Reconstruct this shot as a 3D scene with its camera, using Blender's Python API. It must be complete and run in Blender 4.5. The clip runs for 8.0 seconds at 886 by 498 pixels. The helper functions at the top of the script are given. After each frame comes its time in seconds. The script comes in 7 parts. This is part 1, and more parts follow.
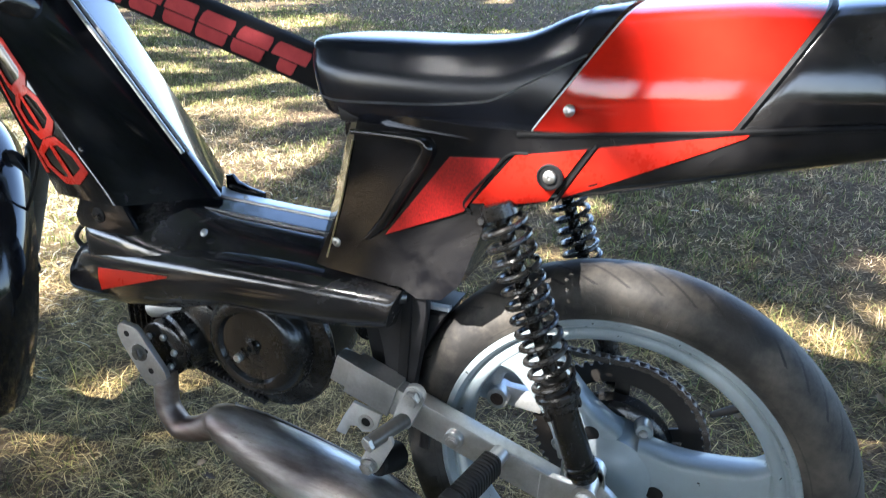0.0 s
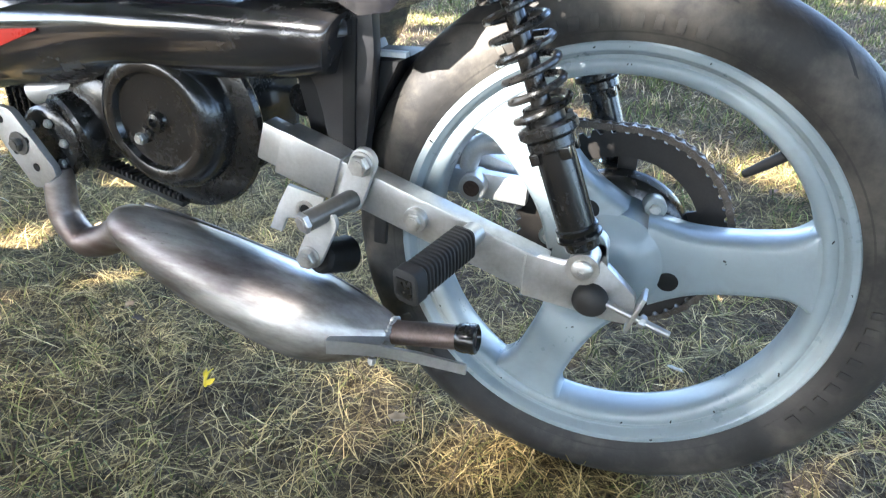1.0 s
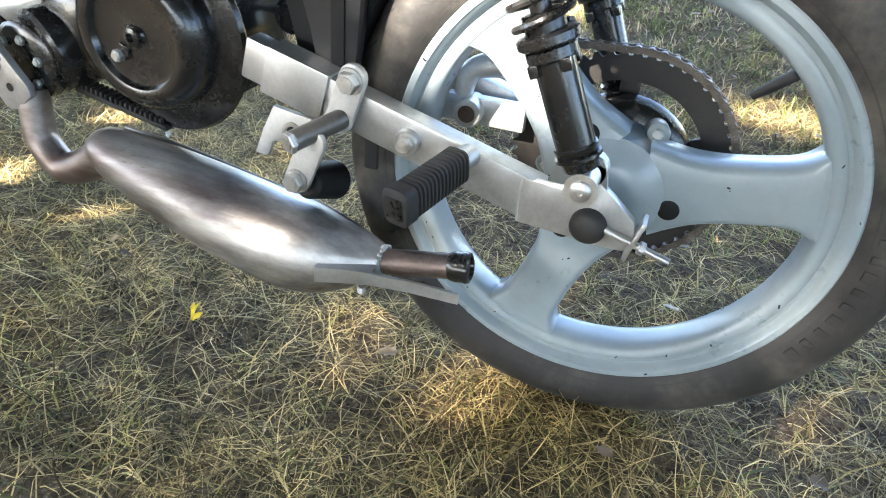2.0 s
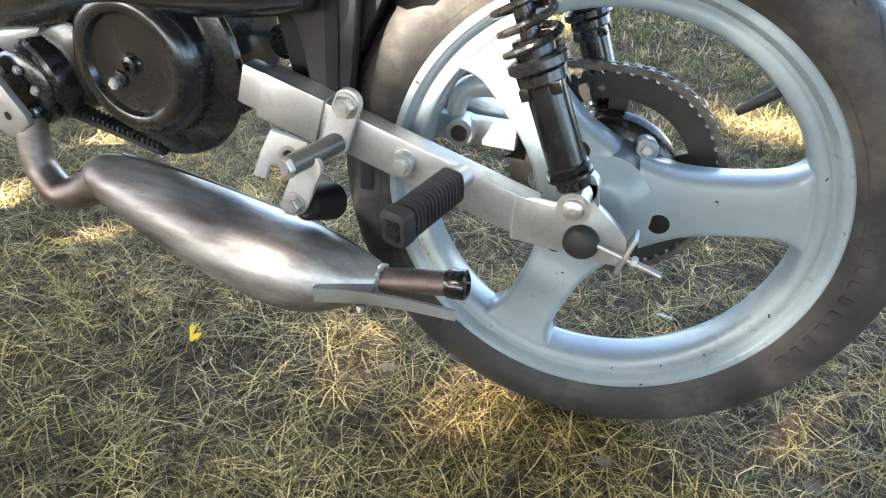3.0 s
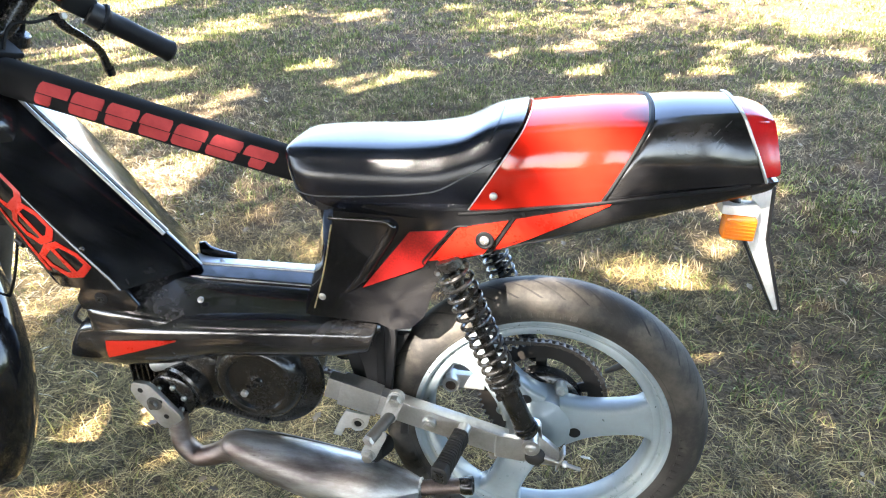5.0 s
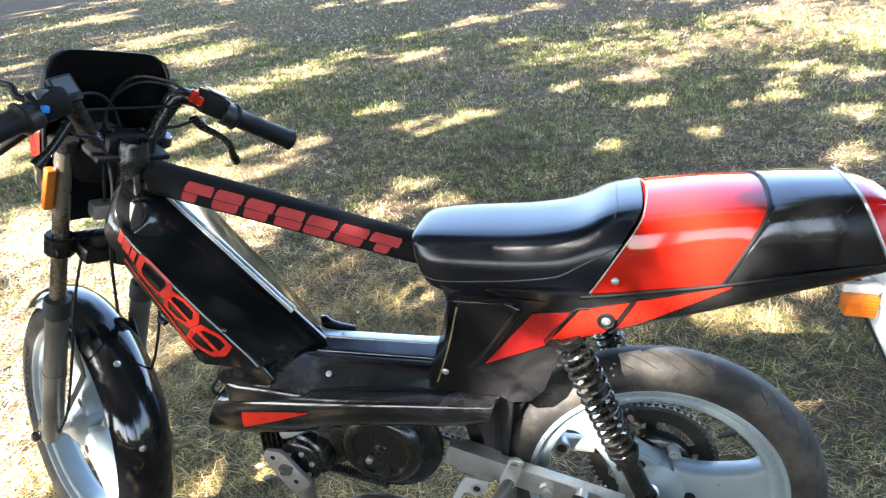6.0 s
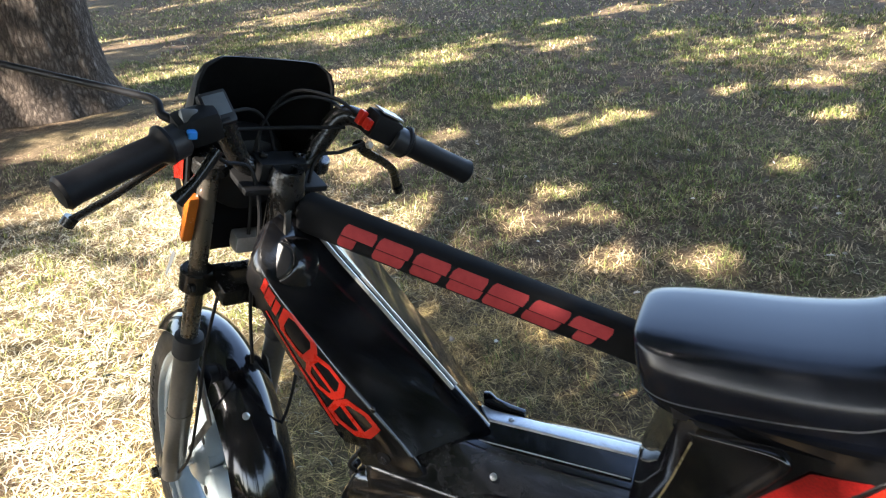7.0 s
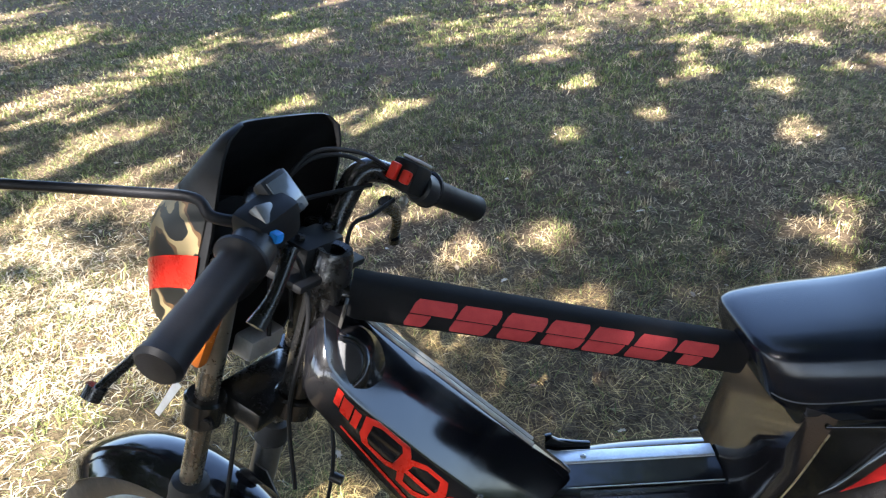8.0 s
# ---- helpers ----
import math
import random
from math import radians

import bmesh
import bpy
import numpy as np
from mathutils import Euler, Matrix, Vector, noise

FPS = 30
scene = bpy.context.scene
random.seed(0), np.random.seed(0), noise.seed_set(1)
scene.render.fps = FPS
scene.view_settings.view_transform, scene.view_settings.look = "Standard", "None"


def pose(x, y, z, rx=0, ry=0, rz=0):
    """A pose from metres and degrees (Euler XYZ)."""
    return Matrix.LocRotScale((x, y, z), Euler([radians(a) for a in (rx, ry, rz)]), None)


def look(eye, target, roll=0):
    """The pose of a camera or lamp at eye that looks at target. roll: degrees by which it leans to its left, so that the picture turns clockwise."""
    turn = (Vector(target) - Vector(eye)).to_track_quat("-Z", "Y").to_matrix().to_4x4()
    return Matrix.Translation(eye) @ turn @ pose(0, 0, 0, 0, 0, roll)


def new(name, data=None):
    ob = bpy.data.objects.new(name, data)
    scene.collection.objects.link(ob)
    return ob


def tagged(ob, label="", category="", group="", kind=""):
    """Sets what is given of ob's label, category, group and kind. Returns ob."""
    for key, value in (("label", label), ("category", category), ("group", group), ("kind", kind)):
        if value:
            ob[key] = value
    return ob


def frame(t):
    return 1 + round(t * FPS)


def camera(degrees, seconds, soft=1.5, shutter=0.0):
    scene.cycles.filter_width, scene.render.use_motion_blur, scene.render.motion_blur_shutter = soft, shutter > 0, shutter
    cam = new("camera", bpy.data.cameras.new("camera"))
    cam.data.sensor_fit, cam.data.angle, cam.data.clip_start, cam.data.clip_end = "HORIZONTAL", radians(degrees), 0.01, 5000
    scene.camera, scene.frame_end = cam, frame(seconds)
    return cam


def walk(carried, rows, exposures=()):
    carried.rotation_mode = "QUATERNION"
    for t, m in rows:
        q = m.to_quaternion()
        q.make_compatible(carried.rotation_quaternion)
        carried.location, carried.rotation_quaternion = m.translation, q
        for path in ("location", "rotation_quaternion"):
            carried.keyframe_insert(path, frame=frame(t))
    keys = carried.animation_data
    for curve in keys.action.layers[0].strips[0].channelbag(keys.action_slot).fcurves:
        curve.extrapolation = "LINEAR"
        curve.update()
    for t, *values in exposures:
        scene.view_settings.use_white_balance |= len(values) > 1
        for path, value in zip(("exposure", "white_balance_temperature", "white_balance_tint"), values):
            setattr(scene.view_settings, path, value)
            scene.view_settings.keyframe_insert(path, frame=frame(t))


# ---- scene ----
cam = camera(68.3, 8.0, soft=1.1, shutter=0.16)
PATH = [
    (0, (0.038, -0.677, 0.829), (-0.635, 1.049, 0.076), 3.4),
    (0.2, (0.0256, -0.6498, 0.7528), (-0.6284, 1.0694, -0.0264), 4.18),
    (0.5, (0.041, -0.594, 0.657), (-0.563, 1.128, -0.161), 4.5),
    (0.8, (0.0392, -0.5832, 0.6074), (-0.556, 1.1048, -0.2832), 3.14),
    (1, (0.038, -0.58, 0.589), (-0.541, 1.077, -0.37), 3.1),
    (1.5, (0.04, -0.575, 0.551), (-0.482, 1.039, -0.509), 4.5),
    (1.7, (0.0407, -0.5713, 0.5503), (-0.4912, 1.0287, -0.5251), 4.23),
    (3, (0.038, -0.579, 0.566), (-0.483, 1.041, -0.484), 3.1),
    (3.5, (0.029, -0.587, 0.589), (-0.449, 1.059, -0.442), 3.0),
    (4, (0.028, -0.655, 0.721), (-0.458, 1.014, -0.268), 1.8),
    (4.2, (0.0178, -0.6946, 0.7874), (-0.405, 1.0252, -0.1476), 2.04),
    (4.5, (0.006, -0.76, 0.907), (-0.388, 0.978, -0.002), 0.6),
    (4.7, (0.0, -0.818, 0.969), (-0.304, 0.946, 0.077), 0.6),
    (5.8, (-0.078, -0.924, 1.141), (-0.474, 0.852, 0.311), -4.0),
    (6, (-0.102, -0.916, 1.146), (-0.566, 0.856, 0.343), -4.2),
    (6.5, (-0.179, -0.838, 1.142), (-0.834, 0.845, 0.283), -3.2),
    (7, (-0.304, -0.688, 1.17), (-1.084, 0.956, 0.341), -3.1),
    (7.2, (-0.3708, -0.661, 1.1772), (-1.1452, 0.9846, 0.344), -2.36),
    (7.5, (-0.488, -0.649, 1.181), (-0.957, 1.114, 0.361), -4.6),
    (7.7, (-0.6002, -0.6448, 1.196), (-0.8436, 1.132, 0.3156), -6.24),
    (8, (-0.73, -0.643, 1.228), (-0.757, 1.141, 0.325), -4.0),
]
EXPOSURES = [(0.0, 3.18, 5850, 13), (0.5, 3.55, 5900, 14), (1.0, 4.02, 5950, 13), (1.5, 4.06, 6150, 13), (3.0, 4.1, 6550, 13), (3.5, 4.12, 6550, 13), (4.0, 4.3, 6600, 14), (4.5, 4.34, 6400, 13), (4.7, 4.2, 6450, 14), (5.8, 3.68, 6250, 13), (6.5, 3.3, 6050, 12), (7.0, 2.95, 6450, 14), (7.5, 2.8, 6550, 16), (8.0, 3.0, 5850, 15)]
walk(cam, [(t, look(eye, target, roll)) for t, eye, target, roll in PATH], EXPOSURES)

# ---- world and sun ----
SUN = Vector((-0.36, -0.70, 0.62)).normalized()  # towards the sun
world = bpy.data.worlds.new("world")
scene.world = world
world.use_nodes = True
wn = world.node_tree
sky = wn.nodes.new("ShaderNodeTexSky")
sky.sky_type = "NISHITA"
sky.sun_disc = False
sky.sun_elevation = math.asin(SUN.z)
sky.sun_rotation = math.atan2(SUN.x, SUN.y)
sky.dust_density = 1.5
wn.nodes["Background"].inputs["Strength"].default_value = 0.118
wn.links.new(sky.outputs[0], wn.nodes["Background"].inputs["Color"])
lamp = bpy.data.lights.new("sun", "SUN")
lamp.energy, lamp.angle, lamp.color = 5.0, radians(0.53), (1.0, 0.93, 0.80)
sun = new("sun", lamp)
sun.matrix_world = look(SUN * 40, (0, 0, 0))

# ---- materials ----
def material(name):
    m = bpy.data.materials.new(name)
    m.use_nodes = True
    return m, m.node_tree, m.node_tree.nodes["Principled BSDF"]


def node(nt, kind, **values):
    n = nt.nodes.new(kind)
    for key, value in values.items():
        n.inputs[key].default_value = value
    return n


def ramp(nt, source, stops):
    r = nt.nodes.new("ShaderNodeValToRGB")
    while len(r.color_ramp.elements) < len(stops):
        r.color_ramp.elements.new(0.5)
    for e, (at, colour) in zip(r.color_ramp.elements, stops):
        e.position = at
        e.color = (*colour, 1) if len(colour) == 3 else colour
    nt.links.new(source, r.inputs[0])
    return r


def surface(name, dark, light, rough=0.4, rough_span=0.1, metal=0.0, scale=20.0, fine=300.0, bump=0.1, bump_size=0.002, coat=0.0,
            dirt=None, dirt_amount=0.0, dirt_scale=9.0, stretch=(1, 1, 1), spec=0.5):
    """A surface with colour at two scales, uneven gloss, fine relief and an optional layer of dirt."""
    m, nt, p = material(name)
    tc = nt.nodes.new("ShaderNodeTexCoord")
    mp = nt.nodes.new("ShaderNodeMapping")
    mp.inputs["Scale"].default_value = stretch
    nt.links.new(tc.outputs["Object"], mp.inputs[0])
    big = node(nt, "ShaderNodeTexNoise", Scale=scale, Detail=5.0, Roughness=0.6)
    small = node(nt, "ShaderNodeTexNoise", Scale=fine, Detail=3.0, Roughness=0.6)
    for n in (big, small):
        nt.links.new(mp.outputs[0], n.inputs["Vector"])
    mix = nt.nodes.new("ShaderNodeMath")
    mix.operation = "MULTIPLY_ADD"
    mix.inputs[1].default_value = 0.35
    nt.links.new(small.outputs["Fac"], mix.inputs[0])
    half = nt.nodes.new("ShaderNodeMath")
    half.operation = "MULTIPLY"
    half.inputs[1].default_value = 0.65
    nt.links.new(big.outputs["Fac"], half.inputs[0])
    nt.links.new(half.outputs[0], mix.inputs[2])
    col = ramp(nt, mix.outputs[0], [(0.32, dark), (0.68, light)])
    colour = col.outputs["Color"]
    rr = nt.nodes.new("ShaderNodeMapRange")
    rr.inputs["From Min"].default_value, rr.inputs["From Max"].default_value = 0.3, 0.7
    rr.inputs["To Min"].default_value, rr.inputs["To Max"].default_value = max(0.02, rough - rough_span), min(1, rough + rough_span)
    nt.links.new(mix.outputs[0], rr.inputs["Value"])
    roughness = rr.outputs[0]
    if dirt:
        dn = node(nt, "ShaderNodeTexNoise", Scale=dirt_scale, Detail=8.0, Roughness=0.7, Distortion=0.6)
        nt.links.new(tc.outputs["Object"], dn.inputs["Vector"])
        dm = ramp(nt, dn.outputs["Fac"], [(0.48, (0, 0, 0)), (0.72, (dirt_amount,) * 3)])
        mc = nt.nodes.new("ShaderNodeMix")
        mc.data_type = "RGBA"
        mc.inputs[7].default_value = (*dirt, 1)
        nt.links.new(dm.outputs["Color"], mc.inputs[0])
        nt.links.new(colour, mc.inputs[6])
        colour = mc.outputs[2]
        add = nt.nodes.new("ShaderNodeMath")
        add.operation = "MULTIPLY_ADD"
        add.inputs[1].default_value = 0.5
        nt.links.new(dm.outputs["Color"], add.inputs[0])
        nt.links.new(roughness, add.inputs[2])
        roughness = add.outputs[0]
    nt.links.new(colour, p.inputs["Base Color"])
    nt.links.new(roughness, p.inputs["Roughness"])
    p.inputs["Metallic"].default_value = metal
    p.inputs["Coat Weight"].default_value = coat
    p.inputs["Coat Roughness"].default_value = 0.06
    p.inputs["Specular IOR Level"].default_value = spec
    if bump:
        b = nt.nodes.new("ShaderNodeBump")
        b.inputs["Strength"].default_value, b.inputs["Distance"].default_value = bump, bump_size
        nt.links.new(mix.outputs[0], b.inputs["Height"])
        nt.links.new(b.outputs[0], p.inputs["Normal"])
    return m


def blade(name, stops, rough=0.7, through_light=0.25):
    """Grass and leaves: a colour for each piece, light passing through."""
    m, nt, p = material(name)
    g = nt.nodes.new("ShaderNodeNewGeometry")
    c = ramp(nt, g.outputs["Random Per Island"], stops)
    tc = nt.nodes.new("ShaderNodeTexCoord")
    n = node(nt, "ShaderNodeTexNoise", Scale=1.6, Detail=3.0)
    nt.links.new(tc.outputs["Object"], n.inputs["Vector"])
    h = nt.nodes.new("ShaderNodeHueSaturation")
    vr = nt.nodes.new("ShaderNodeMapRange")
    vr.inputs["From Min"].default_value, vr.inputs["From Max"].default_value = 0.3, 0.7
    vr.inputs["To Min"].default_value, vr.inputs["To Max"].default_value = 0.65, 1.3
    n2 = node(nt, "ShaderNodeTexNoise", Scale=13.0, Detail=4.0, Roughness=0.65)
    nt.links.new(tc.outputs["Object"], n2.inputs["Vector"])
    v2 = nt.nodes.new("ShaderNodeMapRange")
    v2.inputs["From Min"].default_value, v2.inputs["From Max"].default_value = 0.32, 0.68
    v2.inputs["To Min"].default_value, v2.inputs["To Max"].default_value = 0.4, 1.65
    nt.links.new(n2.outputs["Fac"], v2.inputs["Value"])
    both = nt.nodes.new("ShaderNodeMath")
    both.operation = "MULTIPLY"
    nt.links.new(v2.outputs[0], both.inputs[0])
    nt.links.new(vr.outputs[0], both.inputs[1])
    nt.links.new(n.outputs["Fac"], vr.inputs["Value"])
    nt.links.new(both.outputs[0], h.inputs["Value"])
    nt.links.new(c.outputs["Color"], h.inputs["Color"])
    nt.links.new(h.outputs[0], p.inputs["Base Color"])
    p.inputs["Roughness"].default_value = rough
    t = nt.nodes.new("ShaderNodeBsdfTranslucent")
    nt.links.new(h.outputs[0], t.inputs["Color"])
    mx = nt.nodes.new("ShaderNodeMixShader")
    mx.inputs[0].default_value = through_light
    nt.links.new(p.outputs[0], mx.inputs[1])
    nt.links.new(t.outputs[0], mx.inputs[2])
    nt.links.new(mx.outputs[0], nt.nodes["Material Output"].inputs["Surface"])
    return m


BLACK = surface("black_gloss_paint", (0.004, 0.004, 0.005), (0.007, 0.007, 0.0085), rough=0.085, rough_span=0.05, scale=14, fine=160, bump=0.006, coat=0.3,
                dirt=(0.085, 0.08, 0.075), dirt_amount=0.25, dirt_scale=7)
BLACK_DUSTY = surface("dusty_black_paint", (0.006, 0.006, 0.007), (0.011, 0.011, 0.013), rough=0.15, rough_span=0.06, scale=14, fine=160, bump=0.008, coat=0.6,
                      dirt=(0.12, 0.11, 0.10), dirt_amount=0.42, dirt_scale=6)
BLACK_PLASTIC = surface("black_plastic", (0.009, 0.009, 0.010), (0.017, 0.017, 0.0185), rough=0.40, scale=30, fine=500, bump=0.08, dirt=(0.06, 0.05, 0.04), dirt_amount=0.15, spec=0.4)
BLACK_METAL = surface("black_enamelled_steel", (0.006, 0.006, 0.006), (0.013, 0.0125, 0.012), rough=0.24, scale=12, fine=240, bump=0.02, dirt=(0.035, 0.031, 0.026), dirt_amount=0.10, dirt_scale=5, coat=0.2)
DARK_PLASTIC = surface("dark_matt_plastic", (0.003, 0.003, 0.0035), (0.006, 0.006, 0.0065), rough=0.6, scale=30, fine=500, bump=0.05, spec=0.3)
RUBBER = surface("black_rubber", (0.006, 0.006, 0.0065), (0.016, 0.0155, 0.015), rough=0.62, scale=40, fine=420, bump=0.15, dirt=(0.08, 0.066, 0.052), dirt_amount=0.2)
GRIP = surface("grip_rubber", (0.006, 0.006, 0.007), (0.013, 0.013, 0.015), rough=0.5, scale=60, fine=700, bump=0.25, bump_size=0.001, spec=0.16)
# base tinted slightly blue for the sky that the saddle reflects
VINYL = surface("black_seat_vinyl", (0.0045, 0.0055, 0.0095), (0.008, 0.010, 0.016), rough=0.22, rough_span=0.04, scale=18, fine=900, bump=0.2, bump_size=0.0006, spec=0.42)
PAD = surface("black_foam_sleeve", (0.005, 0.005, 0.0055), (0.010, 0.010, 0.011), rough=0.9, scale=40, fine=900, bump=0.5, bump_size=0.001, spec=0.2)
WHEEL_GREY = surface("blue_grey_wheel_paint", (0.228, 0.268, 0.282), (0.258, 0.300, 0.314), rough=0.30, rough_span=0.05, scale=9, fine=90, bump=0.012, coat=0.15, dirt=(0.16, 0.15, 0.135), dirt_amount=0.28, dirt_scale=17)
ALU = surface("brushed_aluminium", (0.42, 0.425, 0.42), (0.60, 0.605, 0.60), rough=0.36, metal=0.85, scale=22, fine=260, bump=0.08, dirt=(0.24, 0.21, 0.18), dirt_amount=0.45, dirt_scale=13)
PALE_ALU = surface("pale_cast_aluminium", (0.46, 0.46, 0.45), (0.66, 0.66, 0.64), rough=0.42, metal=0.6, scale=30, fine=300, bump=0.15, dirt=(0.3, 0.25, 0.18), dirt_amount=0.5)
ZINC = surface("zinc_plated_steel", (0.42, 0.41, 0.39), (0.62, 0.61, 0.58), rough=0.4, metal=0.9, scale=60, fine=500, bump=0.08, dirt=(0.15, 0.12, 0.09), dirt_amount=0.3, dirt_scale=40)
RUSTY = surface("heat_browned_steel", (0.09, 0.065, 0.055), (0.22, 0.17, 0.15), rough=0.45, metal=0.75, scale=22, fine=300, bump=0.15, dirt=(0.08, 0.045, 0.03), dirt_amount=0.6)
SPRING = surface("worn_black_spring_steel", (0.008, 0.008, 0.008), (0.022, 0.021, 0.020), rough=0.26, metal=0.1, scale=60, fine=400, bump=0.05, dirt=(0.16, 0.14, 0.115), dirt_amount=0.35, dirt_scale=22, coat=0.2)
CHAIN = surface("oily_chain_steel", (0.012, 0.0105, 0.0095), (0.03, 0.026, 0.022), rough=0.5, metal=0.3, scale=60, fine=400, bump=0.2)
LINK = surface("brown_chain_links", (0.07, 0.056, 0.044), (0.16, 0.135, 0.11), rough=0.45, metal=0.6, scale=90, fine=500, bump=0.2, dirt=(0.03, 0.024, 0.018), dirt_amount=0.6, dirt_scale=40)
FORK_GREY = surface("grey_fork_enamel", (0.10, 0.095, 0.085), (0.16, 0.15, 0.135), rough=0.35, metal=0.5, scale=12, fine=200, bump=0.05)
FORK_CHROME = surface("fork_tube_steel", (0.20, 0.175, 0.14), (0.29, 0.265, 0.22), rough=0.28, metal=0.85, scale=12, fine=200, bump=0.03)
RED = surface("red_gloss_paint", (0.38, 0.011, 0.005), (0.44, 0.014, 0.006), rough=0.06, rough_span=0.03, scale=8, fine=120, bump=0.006, coat=0.1, spec=0.4)
RED_DECAL = surface("red_decal_film", (0.52, 0.017, 0.007), (0.62, 0.024, 0.010), rough=0.3, scale=30, fine=300, bump=0.02)
DARK_RED = surface("dark_red_speckled_film", (0.12, 0.005, 0.005), (0.38, 0.013, 0.010), rough=0.35, scale=420, fine=900, bump=0.05)
PAD_RED = surface("faded_red_print", (0.33, 0.035, 0.04), (0.45, 0.06, 0.06), rough=0.8, scale=60, fine=700, bump=0.3, bump_size=0.001, spec=0.2)
ORANGE = surface("orange_lens", (0.85, 0.20, 0.01), (0.95, 0.28, 0.02), rough=0.15, scale=40, fine=400, bump=0.3, coat=0.4)
# darker copy of ORANGE, with the shade on the front indicator in its colour
AMBER = surface("shaded_amber_lens", (0.34, 0.085, 0.01), (0.46, 0.125, 0.015), rough=0.2, scale=40, fine=400, bump=0.2, coat=0.3)
LENS_RED = surface("red_lens", (0.50, 0.01, 0.012), (0.62, 0.02, 0.02), rough=0.12, scale=40, fine=400, bump=0.3, coat=0.5)
TRIM = surface("silver_edge_trim", (0.42, 0.41, 0.38), (0.6, 0.58, 0.54), rough=0.35, metal=0.6, scale=30, fine=300, bump=0.05)
GOLD = surface("gold_reflection_colour", (0.32, 0.25, 0.13), (0.45, 0.37, 0.2), rough=0.3, metal=0.4, scale=30, fine=300, bump=0.03)
SCRATCH = surface("pale_scuff", (0.06, 0.06, 0.06), (0.13, 0.13, 0.125), rough=0.6, scale=90, fine=400, bump=0.1)
WHITE = surface("white_plastic", (0.6, 0.6, 0.58), (0.78, 0.78, 0.76), rough=0.4, scale=20, fine=300, bump=0.05, dirt=(0.3, 0.27, 0.22), dirt_amount=0.4)
BLUE = surface("blue_plastic", (0.02, 0.18, 0.55), (0.03, 0.25, 0.7), rough=0.35, scale=30, fine=300, bump=0.05)
DIAL = surface("grey_instrument_glass", (0.10, 0.115, 0.13), (0.15, 0.17, 0.19), rough=0.1, scale=5, fine=50, bump=0.0, coat=0.8)


def camo_material():
    m, nt, p = material("camouflage_film")
    tc = nt.nodes.new("ShaderNodeTexCoord")
    n = node(nt, "ShaderNodeTexNoise", Scale=17.0, Detail=2.5, Roughness=0.5, Distortion=0.4)
    nt.links.new(tc.outputs["Object"], n.inputs["Vector"])
    c = ramp(nt, n.outputs["Fac"], [(0.0, (0.008, 0.008, 0.007)), (0.46, (0.26, 0.20, 0.10)), (0.53, (0.09, 0.05, 0.022)), (0.57, (0.008, 0.008, 0.007))])
    c.color_ramp.interpolation = "CONSTANT"
    nt.links.new(c.outputs["Color"], p.inputs["Base Color"])
    p.inputs["Roughness"].default_value = 0.35
    return m


CAMO = camo_material()
YELLOW = surface("yellow_leaf_skin", (0.70, 0.48, 0.01), (0.85, 0.62, 0.03), rough=0.5, scale=40, fine=300, bump=0.2)


